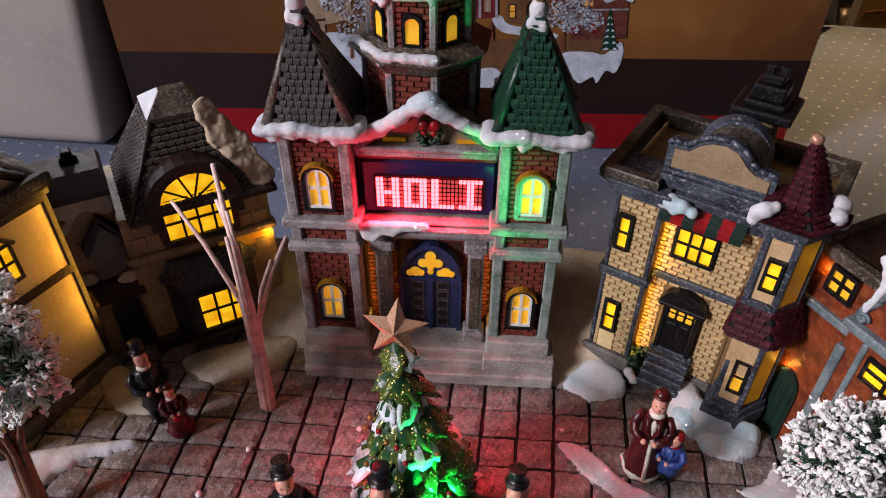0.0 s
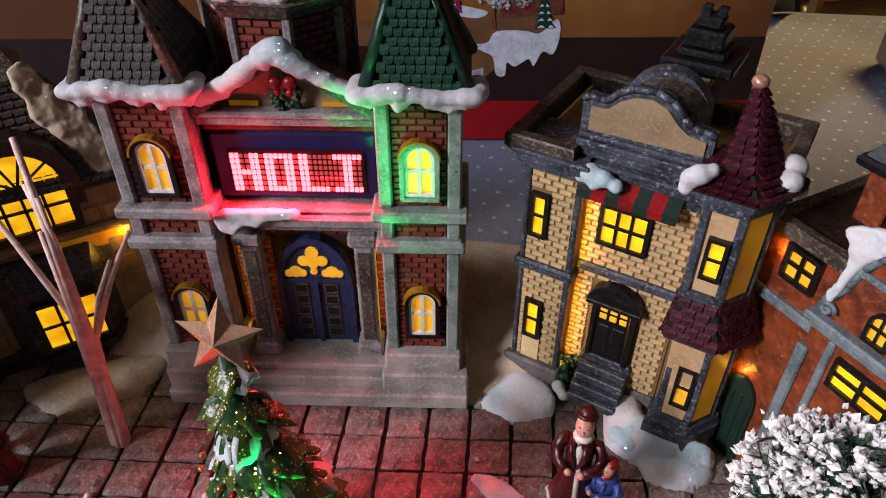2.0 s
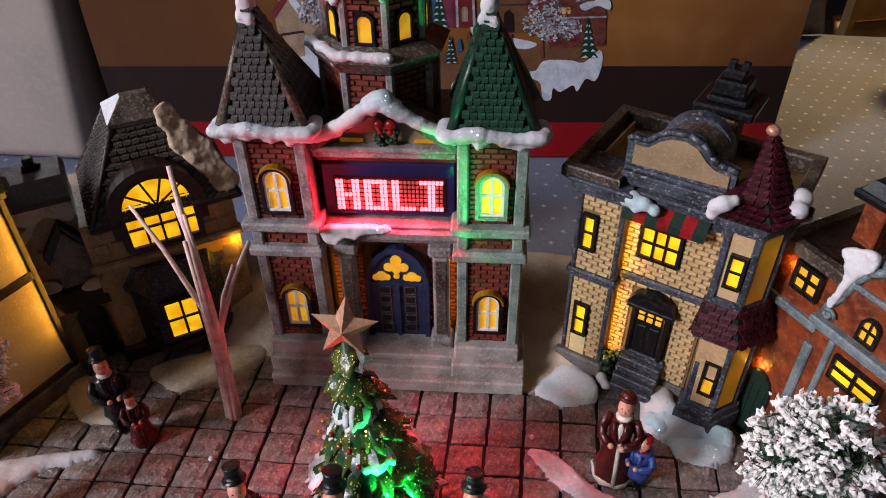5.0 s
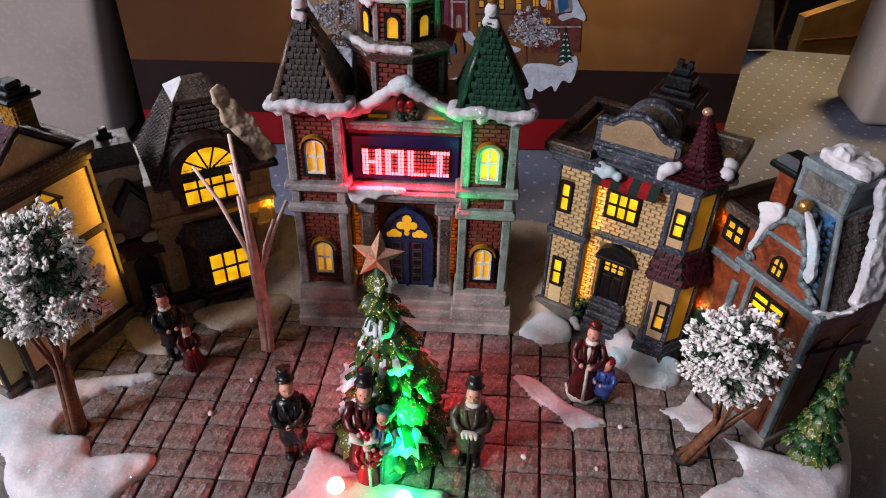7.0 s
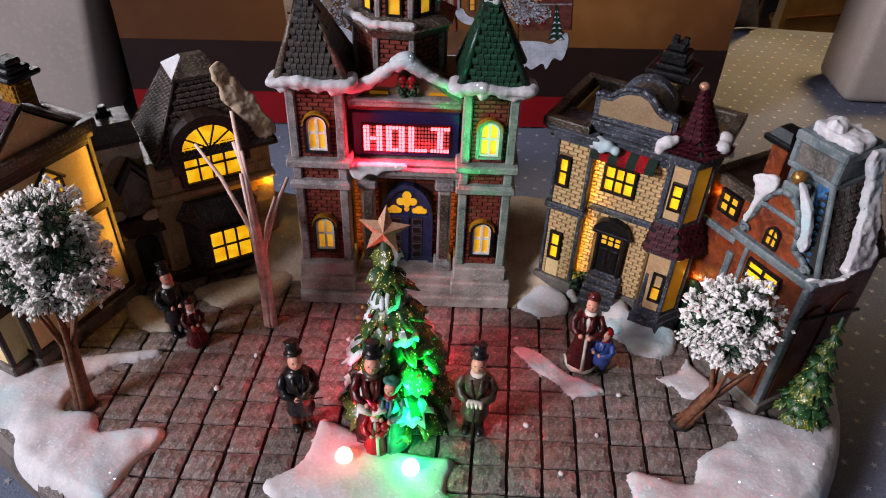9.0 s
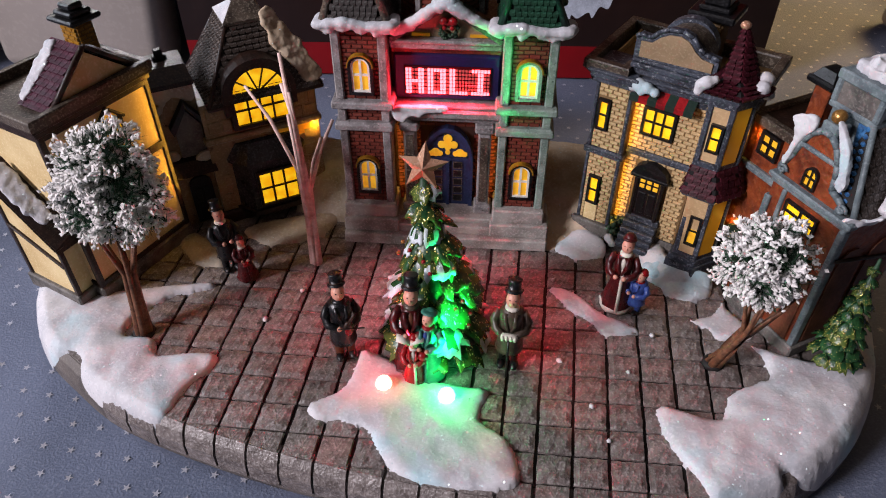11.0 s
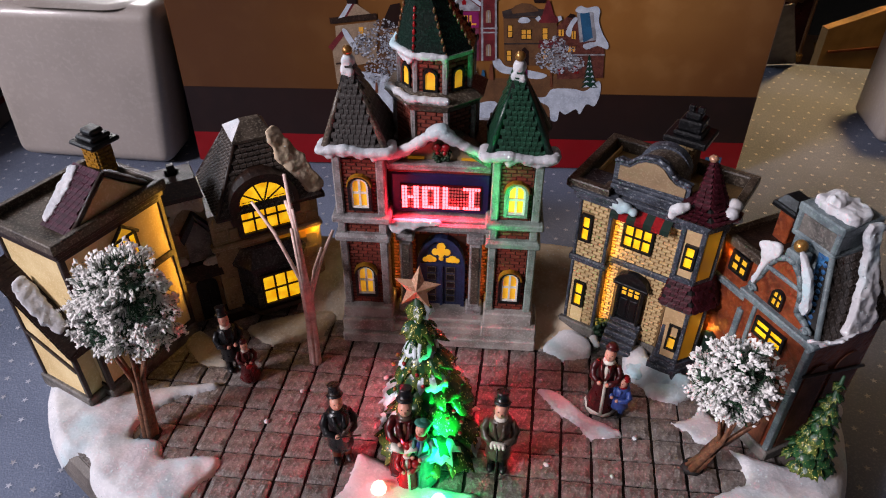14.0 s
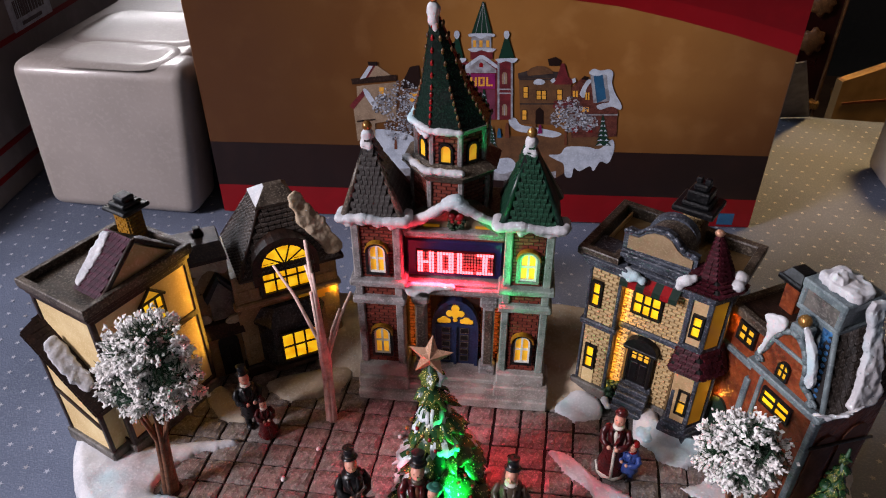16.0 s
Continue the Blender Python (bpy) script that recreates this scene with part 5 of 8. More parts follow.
for x, z, r in ((-0.0018, 0.1208, 0.0021), (0.0022, 0.1208, 0.0021), (0.0002, 0.1200, 0.0013), (-0.0016, 0.1180, 0.0011), (0.0018, 0.1178, 0.0011)):
    ball(bm, (x + 0.0004, 0.0112, z), r, (1, 0.7, 1), 2)
part("bow", bm, M_RED, wr, "glossy red bow", True)
# snow on the cornice under the display
snow_sheet(ch, [(-26, 75.2), (-23.4, 71.4), (-20.8, 70.6), (-18.6, 73.4), (-15.5, 74.4), (-13, 73.6), (-11, 75.8), (-4, 77.0), (0.5, 78.2), (-1, 80.0), (-8, 79.8), (-16, 79.6), (-24, 79)], 10.6, 2.4, "snow drooping over the cornice")
# side walls
brickwork(ch, 0.0, 0.022, 0.0225, 0.0665, 0.0, M_BRICK, seed=21, turn=90, at=(0.0482, 0.0120))
# cupola
CX, CY, CUPOLA_TURN = -0.0038, 0.0380, 0.30


def octo(r, cx=CX, cy=CY, turn=CUPOLA_TURN):
    return [(cx + r * math.cos(turn + i * math.pi / 4), cy + r * math.sin(turn + i * math.pi / 4)) for i in range(8)]


cup = part("cupola", fix((lambda b: (flat(b, octo(0.0202), 0.108, 0.1385), b)[1])(bmesh.new())), M_MORTAR, ch, "eight-sided brick bell turret with a ribbed spire")
bm = bmesh.new(); slab(bm, [(x, y, 0.1360) for x, y in octo(0.0222)], (0, 0, 0.0045), 1.14); part("flared_ledge", fix(bm), M_RIM, cup)
bm = bmesh.new(); slab(bm, [(x, y, 0.1405) for x, y in octo(0.0258)], (0, 0, 0.0038), 0.72); part("ledge_slope", fix(bm), M_RIM, cup)
bm = bmesh.new(); flat(bm, octo(0.0178), 0.1425, 0.1605); drum = part("drum", fix(bm), M_MORTAR, cup)
for i in range(8):
    for r, z0, z1, w in ((0.0204, 0.108, 0.1365, 0.0015), (0.0180, 0.1425, 0.1600, 0.0014)):
        x, y = octo(r)[i]
        part("corner_strip", fix((lambda b: (flat(b, [(x + w * math.cos(a * 1.0472), y + w * math.sin(a * 1.0472)) for a in range(6)], z0, z1), b)[1])(bmesh.new())), M_STONE, cup)
for i, (a0, a1) in enumerate(zip(octo(1), octo(1)[1:] + octo(1)[:1])):
    ang = math.degrees(CUPOLA_TURN + (i + 0.5) * math.pi / 4)
    turn = ang + 90
    if not 150 < ang % 360 < 390 and i not in (4, 5, 6, 7):
        continue
    c, s = math.cos(math.radians(ang)), math.sin(math.radians(ang))
    ap = 0.0202 * math.cos(math.pi / 8)
    brickwork(cup, -0.0068, 0.0068, 0.1120, 0.1360, 0.0, M_BRICK, seed=30 + i, turn=turn, at=(CX + c * ap, CY + s * ap), limit=60)
    ap = 0.0178 * math.cos(math.pi / 8)
    holder = part("cupola_face", (lambda b: (box(b, -0.0055, 0.0055, 0.0, 0.0005, 0.1430, 0.160), b)[1])(bmesh.new()), M_MORTAR, cup)
    spot_m = pose(CX + c * ap, CY + s * ap, 0, 0, 0, turn)
    holder.matrix_local = spot_m
    brickwork(cup, -0.0058, 0.0058, 0.1430, 0.1595, 0.0, M_BRICK, seed=40 + i, turn=turn, at=(CX + c * ap, CY + s * ap), limit=40, holes=[(-0.0033, 0.0033, 0.144, 0.156)])
    # unlit cream panes; the glow is only put in by the material
    bm = bmesh.new(); upright(bm, arch(-0.0023, 0.0023, 0.1454, 0.1542), -0.0006, 0.0006)
    wn = part("window", fix(bm), M_LIT2, holder)
    bm = bmesh.new(); ring(bm, arch(-0.0034, 0.0034, 0.1444, 0.1556), arch(-0.0023, 0.0023, 0.1454, 0.1542), -0.0012, 0.0006)
    wf = part("window_frame", fix(bm), M_BLACK, cup)
    wf.matrix_local = spot_m
bm = bmesh.new(); slab(bm, [(x, y, 0.1598) for x, y in octo(0.0186)], (0, 0, 0.0026), 1.08); part("spire_eave_board", fix(bm), M_STONE, cup)
bm = bmesh.new()
lo = [bm.verts.new((x, y, 0.1622)) for x, y in octo(0.0196)]
mi = [bm.verts.new((x - 0.0036, y, 0.1800)) for x, y in octo(0.0114)]
tp = [bm.verts.new((x - 0.0084, y, 0.2120)) for x, y in octo(0.0016)]
bm.faces.new(lo[::-1]); bm.faces.new(tp)
for a, b in ((lo, mi), (mi, tp)):
    for i in range(8):
        bm.faces.new((a[i], a[(i + 1) % 8], b[(i + 1) % 8], b[i]))
sp = part("spire", fix(bm), M_SPIRE, cup, "dark green eight-sided spire with beaded ribs")
for i in range(8):
    (x0, y0), (x1, y1), (x2, y2) = octo(0.0196)[i], octo(0.0114)[i], octo(0.0016)[i]
    path = [Vector((x0, y0, 0.1622)), Vector((x1 - 0.0036, y1, 0.18)), Vector((x2 - 0.0084, y2, 0.212))]
    bm = bmesh.new()
    for k in range(13):
        t = k / 12 * 2
        p = path[0].lerp(path[1], t) if t < 1 else path[1].lerp(path[2], t - 1)
        ball(bm, p, 0.00085, (1, 1, 2.2), 1)
    # one rib is red: red lamp light put into its colour
    part("rib", bm, M_RIB if i not in (5,) else M_RED, sp, "row of small beads up the spire", True)
icing_part(cup, [(x, y, 0.1620) for x, y in octo(0.0204)[3:7]], 0.0020, 0.0040, 21, 24, "snow hanging from the spire eaves")
icing_part(cup, [(x, y, 0.1425) for x, y in octo(0.0236)[4:7]] , 0.0020, 0.0036, 22, 15, "snow hanging from the bell turret ledge")
blob(cup, [(CX - 0.0088, CY, 0.2125, 0.0034, 1, 1, 1.3), (CX - 0.0086, CY - 0.001, 0.2085, 0.003), (CX - 0.0078, CY - 0.0022, 0.205, 0.0018, 1, 1, 1.8)], "snow on the tip of the spire")
bm = bmesh.new(); ball(bm, (CX - 0.0090, CY, 0.2185), 0.0026)
part("finial", bm, M_GOLD, cup, "small gold ball", True)
# flat roof and the parapet behind the pediment
part("flat_roof", bx(-0.0272, 0.0262, 0.024, 0.055, 0.1105, 0.1135, 0.0005), M_RIM, ch)
for x0, x1 in ((-0.0272, -0.0235), (0.0225, 0.0262)):
    part("parapet", bx(x0, x1, 0.026, 0.056, 0.1135, 0.1175, 0.0005), M_STONE, ch)


# ---- the cream brick corner house with the turret ----
def bxm(x0, x1, y0, y1, z0, z1, bev=0.0):
    return bx(mm(x0), mm(x1), mm(y0), mm(y1), mm(z0), mm(z1), mm(bev))


def rim_wall(parent, x0, x1, y0, y1, z0, z1, t, mat, name="parapet", label=""):
    """A rim round a flat roof, mitred in one piece."""
    bm = bmesh.new()
    o = [(x0, y0), (x1, y0), (x1, y1), (x0, y1)]
    q = [(x0 + t, y0 + t), (x1 - t, y0 + t), (x1 - t, y1 - t), (x0 + t, y1 - t)]
    rows = [[bm.verts.new((mm(x), mm(y), mm(z))) for x, y in pts] for pts, z in ((o, z0), (o, z1 - 0.5), ([(x + (0.5 if x == x0 else -0.5), y + (0.5 if y == y0 else -0.5)) for x, y in o], z1), ([(x + (-0.5 if x == x0 + t else 0.5), y + (-0.5 if y == y0 + t else 0.5)) for x, y in q], z1), (q, z1 - 0.8), (q, z0))]
    for a, b in zip(rows, rows[1:] + rows[:1]):
        for i in range(4):
            bm.faces.new((a[i], a[(i + 1) % 4], b[(i + 1) % 4], b[i]))
    return part(name, fix(bm), mat, parent, label)


def prism_xz(pts, y0, y1):
    bm = bmesh.new()
    upright(bm, [(mm(x), mm(z)) for x, z in pts], mm(y0), mm(y1))
    return fix(bm)


def solid(rows):
    """A solid through rings of points, given in millimetres."""
    bm = bmesh.new()
    rr = [[bm.verts.new((mm(x), mm(y), mm(z))) for x, y, z in row] for row in rows]
    n = len(rr[0])
    for a, b in zip(rr, rr[1:]):
        for i in range(n):
            bm.faces.new((a[i], a[(i + 1) % n], b[(i + 1) % n], b[i]))
    bm.faces.new(rr[0][::-1]); bm.faces.new(rr[-1])
    return fix(bm)


def rect(x0, x1, y0, y1, z):
    return [(x0, y0, z), (x1, y0, z), (x1, y1, z), (x0, y1, z)]


def window_mm(parent, x0, x1, z0, z1, y, frame, lit, nx, nz, bar=0.7, rim=1.2, head=False, label="", outer=None):
    return sash(parent, mm(x0), mm(x1), mm(z0), mm(z1), mm(y), frame, lit, nx, nz, mm(bar), mm(rim), head, label, outer)


h2 = thing("corner_house", pose(0.0685, 0.0215, 0, 0, 0, -24), "cream brick town house with a maroon-roofed corner turret", "house")
body = part("wall", bxm(0.4, 66, 5.6, 50, 0, 95), M_CREAM_J, h2, "cream brick wall with blue-grey bands")
part("pier", bxm(0.3, 18, 0.6, 20, 0, 95), M_CREAM_J, h2)
part("footing", bxm(-1.5, 73, -1.6, 52, -0.5, 7.6, 1.2), M_ROCK, h2, "grey rock footing under the house")
brickwork(h2, mm(1.5), mm(16.5), mm(57), mm(93), mm(0.6), M_CREAM, mm(4.6), mm(2.0), [(mm(2.6), mm(8.4), mm(67.4), mm(83.6))], seed=1)
brickwork(h2, mm(1.5), mm(16.5), mm(12.5), mm(53), mm(0.6), M_CREAM, mm(4.6), mm(2.0), [(mm(3.6), mm(10.2), mm(12.5), mm(40.6))], seed=2)
part("rendered_panel", bxm(3.6, 10.2, 0.1, 1.0, 12.5, 23), M_PLASTER, h2)
wallb = part("wall", bxm(18, 52, 5.0, 6.2, 8, 92), M_CREAM_J, h2)
brickwork(wallb, mm(18.4), mm(51.5), mm(60.5), mm(91), mm(5.0), M_CREAM, mm(4.6), mm(2.0), [(mm(23.4), mm(39), mm(69.6), mm(84.4))], seed=3)
brickwork(wallb, mm(18.4), mm(51.5), mm(13), mm(57.4), mm(5.0), M_CREAM, mm(4.6), mm(2.0), [(mm(24.5), mm(42), mm(8), mm(54))], seed=4)
for x0, x1 in ((0.0, 1.6), (16.4, 18.2)):
    part("corner_strip", bxm(x0, x1, -0.4, 3, 8, 93, 0.4), M_SLATE, h2)
part("string_course", bxm(-1.6, 19.2, -1.2, 10, 53, 57, 0.8), M_SLATE, h2)
part("string_course", bxm(18.2, 52, 3.4, 7, 57.0, 60.5, 0.7), M_SLATE, h2)
part("plinth", bxm(-2.4, 19.6, -2.2, 12, 3.5, 12.5, 0.9), M_PLINTH, h2)
part("plinth", bxm(19, 52, 3.6, 8, 7, 13, 0.6), M_PLINTH, h2)
for z0, z1, o in ((91.5, 94, 1.0), (94, 97, 2.2), (97, 98.5, 3.4)):
    part("cornice", bxm(-o - 1, 19 + o * 0.4, -o, 20, z0, z1, 0.5), M_SLATE, h2)
    part("cornice", bxm(18, 53, 5 - o * 1.3, 12, z0, z1, 0.5), M_SLATE, h2)
window_mm(h2, 3.8, 7.2, 68.6, 82.4, 0.0, M_BLACK, M_LIT, 1, 2, 0.9, 1.3, label="tall lit window in a black frame")
window_mm(h2, 5.0, 8.8, 24.8, 39.4, 0.0, M_BLACK, M_LIT, 1, 2, 0.9, 1.2, label="tall lit window in a black frame")
window_mm(h2, 24.6, 37.8, 70.8, 83.2, 4.4, M_BLACK, M_LIT, 3, 2, 1.0, 1.3, label="wide lit window in a black frame")
# parapet and the roof well
bm = bmesh.new()
o = [(-7.5, -1.5), (14.5, -1.5), (14.5, 3.6), (71, 3.6), (71, 54), (-7.5, 54)]
q = [(-3, 3), (10, 3), (10, 8.1), (66.5, 8.1), (66.5, 49.5), (-3, 49.5)]
rows = [[bm.verts.new((mm(x), mm(y), mm(z))) for x, y in pts] for pts, z in ((o, 97.5), (o, 101.2), ([((x * 0.9 + u * 0.1), (y * 0.9 + v * 0.1)) for (x, y), (u, v) in zip(o, q)], 101.8), ([((x * 0.1 + u * 0.9), (y * 0.1 + v * 0.9)) for (x, y), (u, v) in zip(o, q)], 101.6), (q, 100.8), (q, 92))]
for a, b in zip(rows, rows[1:] + rows[:1]):
    for i in range(6):
        bm.faces.new((a[i], a[(i + 1) % 6], b[(i + 1) % 6], b[i]))
part("parapet", fix(bm), M_RIM, h2, "worn grey rim round the sunken roof")
part("roof_well", bxm(-2, 66, 3, 49, 91, 93), M_SLATE, h2)
for a in ((-5, -3.2, 4, 48, 90, 98), (67, 68, 10, 48, 90, 98)):
    part("well_side", bxm(*a), M_RIM, h2)
part("wall", bxm(66, 66.8, 6, 50, 0, 98), M_CREAM_J, h2)
part("wall", bxm(-0.4, 0.4, 3, 50, 0, 98), M_CREAM, h2)
# pediment with an arch
pts = [(13, 98.5), (50, 98.5), (50, 113.5), (46.6, 114.2), (43.6, 114.6), (41.0, 116.6), (37.3, 120.4), (32.7, 122.0), (27, 121.4), (22.8, 119.3), (19.8, 116.2), (17.9, 116.0), (14.7, 116.5), (13, 115.2)]
pd = part("pediment", prism_xz(pts, 5.0, 9), M_SLATE, h2, "curved tan pediment with a blue-grey rim")
face = [(15.6, 106.4), (48, 107.4), (48, 111.6), (43, 112.4), (40, 114.4), (36.4, 118.2), (32.4, 119.7), (27.4, 119.1), (23.6, 117.0), (20.4, 113.9), (15.6, 113.6)]
part("pediment_face", prism_xz(face, 4.3, 5.4), M_PEDIMENT, pd, "tan plaster face of the pediment")
for i in range(2, len(pts) - 1):
    a, b = pts[i], pts[i + 1]
    bm = bmesh.new(); tube(bm, [(mm(a[0]), mm(5.0), mm(a[1])), (mm(b[0]), mm(5.0), mm(b[1]))], mm(1.0), 6)
    part("pediment_rim", bm, M_SLATE, pd, smooth=True)
for z0, z1, y0 in ((98.5, 101.5, 3.2), (101.5, 104.0, 2.2), (104.0, 105.6, 3.4)):
    part("pediment_moulding", bxm(13.2, 50, y0, 6, z0, z1, 0.5), M_SLATE, pd)
arcp = [(33 + 12.0 * math.cos(a * math.pi / 12), 108.5 + 11.8 * math.sin(a * math.pi / 12)) for a in range(0, 13)]
part("barrel_roof", prism_xz([(21, 100), (45, 100)] + arcp[::1], 8.8, 22), M_RIM, pd)
arc_o = [(mm(32 + 12.6 * math.cos(a * math.pi / 12)), mm(109.5 + 12.4 * math.sin(a * math.pi / 12))) for a in range(13)]
arc_i = [(mm(32 + 10.4 * math.cos(a * math.pi / 12)), mm(109.5 + 10.2 * math.sin(a * math.pi / 12))) for a in range(13)]
bm = bmesh.new(); arc_band(bm, arc_o, arc_i, mm(20), mm(25))
part("barrel_rim", fix(bm), M_SLATE, pd)
# awning
for k in range(7):
    x0, x1 = 17.0 + k * 4.2, 17.0 + (k + 1) * 4.2
    bm = bmesh.new()
    slab(bm, [(mm(x0), mm(4.4), mm(95.2)), (mm(x1), mm(4.4), mm(95.2)), (mm(x1), mm(-1.6), mm(90.5)), (mm(x1), mm(-1.8), mm(87.8)), (mm(x0), mm(-1.8), mm(87.8)), (mm(x0), mm(-1.6), mm(90.5))], (0, mm(0.9), mm(0.6)))
    part("awning_stripe", fix(bm), M_RED if k % 2 else M_AWNG, h2, "red stripe of the awning" if k % 2 else "dark green stripe of the awning")
blob(h2, [(mm(a), mm(b), mm(c), mm(r)) for a, b, c, r in ((17, 0.5, 94, 2.6), (20, -0.5, 95.5, 3.4), (24, -1.0, 95.5, 3.0), (28, -1.2, 94.5, 2.4), (22, -1.6, 93.5, 2.2))], "glittering snow lump on the awning")
# front door and steps
dr = part("door", bxm(27.5, 39.5, 3.2, 5.6, 24, 48), M_BLACK, h2, "black panelled front door with an arched hood")
part("door_frame", bxm(26.0, 28.0, 2.2, 5.6, 23, 49, 0.4), M_BLACK, dr); part("door_frame", bxm(39.0, 41.0, 2.2, 5.6, 23, 49, 0.4), M_BLACK, dr)
for k in range(2):
    part("door_panel", bxm(29 + k * 5.2, 33 + k * 5.2, 2.7, 3.4, 26, 38.5, 0.3), M_BLACK, dr)
for k in range(6):
    part("door_light", bxm(29 + (k % 3) * 3.4, 31.4 + (k % 3) * 3.4, 2.8, 3.4, 41 + (k // 3) * 3.2, 43.2 + (k // 3) * 3.2, 0.2), M_LIT2, dr)
bm = bmesh.new(); upright(bm, [(mm(33.5 + 9.2 * math.cos(a * math.pi / 10)), mm(48.5 + 8.2 * math.sin(a * math.pi / 10))) for a in range(11)], mm(0.6), mm(5.6))
part("door_hood", fix(bm), M_BLACK, dr)
part("door_hood_ledge", bxm(24, 43, 0.2, 5.6, 47.6, 49.6, 0.5), M_BLACK, dr)
for k in range(5):
    part("step", bxm(25.2, 42.5, 4.8 - (k + 1) * 2.2, 6, 23.6 - (k + 1) * 3.3, 23.6 - k * 3.3, 0.4), M_SLATE, h2)
rnd = random.Random(8)
for cx, cz in ((21.8, 14),):
    bm = bmesh.new()
    for k in range(40):
        ball(bm, (mm(cx + rnd.uniform(-3, 3)), mm(1.5 + rnd.uniform(-2.5, 2)), mm(cz + rnd.uniform(-6, 5))), mm(1.0 + rnd.random()), (1, 1, 1), 1)
    part("shrub", bm, M_PLANT, h2, "small dark shrub against the wall", True)
# turret with a canted side
def turret_loop(o, z):
    d = 1.8 if z < 60 else 0.0
    return [(53.4 + d - o, 12, z), (53.4 + d - o, -6.0 + d - o, z), (63.4 + d + 0.567 * o, -6.0 + d - o, z), (69.2 + d + o, 3.6 + d - 0.278 * o, z), (69.2 + d + o, 9, z)]


def toward(loop, x, y, z, k):
    return [(p[0] + (x - p[0]) * k, p[1] + (y - p[1]) * k, z) for p in loop]


tw = part("turret", solid([turret_loop(0, 0), turret_loop(0, 101)]), M_TURRET, h2, "canted corner turret with lit windows")
for z0, z1 in ((16, 53), (69.5, 102)):
    for x0, y0 in ((52.6 + (1.8 if z0 < 60 else 0), -6.7 + (1.8 if z0 < 60 else 0)), (62.1 + (1.8 if z0 < 60 else 0), -6.7 + (1.8 if z0 < 60 else 0)), (67.6 + (1.8 if z0 < 60 else 0), 2.3 + (1.8 if z0 < 60 else 0))):
        part("corner_strip", bxm(x0, x0 + 2.5, y0, y0 + 2.5, z0, z1, 0.4), M_SLATE, tw)
    part("band", solid([turret_loop(0.8, z0), turret_loop(0.8, z0 + 2.6)]), M_SLATE, tw); part("band", solid([turret_loop(0.8, z1 - 2.6), turret_loop(0.8, z1)]), M_SLATE, tw)
    # plaster side lit from the gap; that light is put into a glowing panel
    part("glow_side", solid([[(x + (1.8 if z < 60 else 0), y + (1.8 if z < 60 else 0), z) for x, y in ((64.4, -5.2), (64.9, -5.4), (68.8, 1.0), (68.4, 1.2))] for z in (z0 + 2.7, z1 - 2.7)]), M_AMBER_GLOW, tw, "side panel with lamp light put in as amber glow")
part("plinth", solid([turret_loop(2.9, 7), turret_loop(2.9, 13)]), M_SLATE, tw); part("plinth", solid([turret_loop(2.0, 13), turret_loop(2.0, 16.5)]), M_SLATE, tw)
window_mm(tw, 57.4, 61.0, 79, 90.5, -6.4, M_BLACK, M_LIT, 1, 2, 0.8, 1.1, label="lit turret window", outer=None)
window_mm(tw, 59.4, 63.0, 25.5, 40.5, -4.6, M_BLACK, M_LIT2, 1, 2, 0.8, 1.1, label="lit turret window", outer=None)
V = lambda p, dz=0: (mm(p[0]), mm(p[1]), mm(p[2] + dz))
lo, mi = turret_loop(4.0, 54.5), turret_loop(0.3, 69.8)
part("skirt_roof", solid([lo, mi]), M_ROOFBACK, tw)
part("skirt_eave_board", solid([turret_loop(3.0, 52.6), turret_loop(4.2, 54.8)]), M_SLATE, tw)
for i in range(4):
    shingled(tw, V(lo[i], 0.4), V(lo[i + 1], 0.4), V(mi[i + 1]), V(mi[i]), 5, 0.0036, M_MAROON, True, 1 + i)
for z0, z1, o in ((100.5, 103, 1.6), (103, 105.6, 2.8)):
    part("cornice", solid([turret_loop(o, z0), turret_loop(o, z1)]), M_SLATE, tw)
lo = turret_loop(4.4, 105.8)
mi = toward(turret_loop(0, 111), 58.6, 2.4, 111, 0.26)
tp = toward(turret_loop(0, 130.5), 56.6, 3.6, 130.5, 0.90)
part("turret_roof", solid([lo, mi, tp]), M_ROOFBACK, tw, "pointed maroon shingle roof")
for i in range(4):
    shingled(tw, V(lo[i], 0.3), V(lo[i + 1], 0.3), V(mi[i + 1]), V(mi[i]), 4, 0.0032, M_MAROON, True, 4 + i)
    shingled(tw, V(mi[i]), V(mi[i + 1]), V(tp[i + 1]), V(tp[i]), 9, 0.0029, M_MAROON, True, 8 + i)
bm = bmesh.new(); ball(bm, (mm(56.6), mm(3.4), mm(131.6)), mm(2.2), (1, 1, 0.8))
part("finial", bm, M_STAR, tw, "pale knob on the tip", True)
blob(tw, [(mm(a), mm(b), mm(c), mm(r)) for a, b, c, r in ((48.6, -9.4, 108.5, 2.9), (50.6, -9.2, 110.4, 2.9), (53, -7.6, 111.4, 2.0), (48, -10, 106, 2.2))], "snow lump on the turret eaves")
blob(tw, [(mm(a), mm(b), mm(c), mm(r)) for a, b, c, r in ((70.0, 2, 108.5, 3.4), (69.6, 7, 110, 3.8), (71.6, 4, 105.6, 2.6), (72.4, 8, 103.6, 2.4))], "snow lump on the turret eaves")
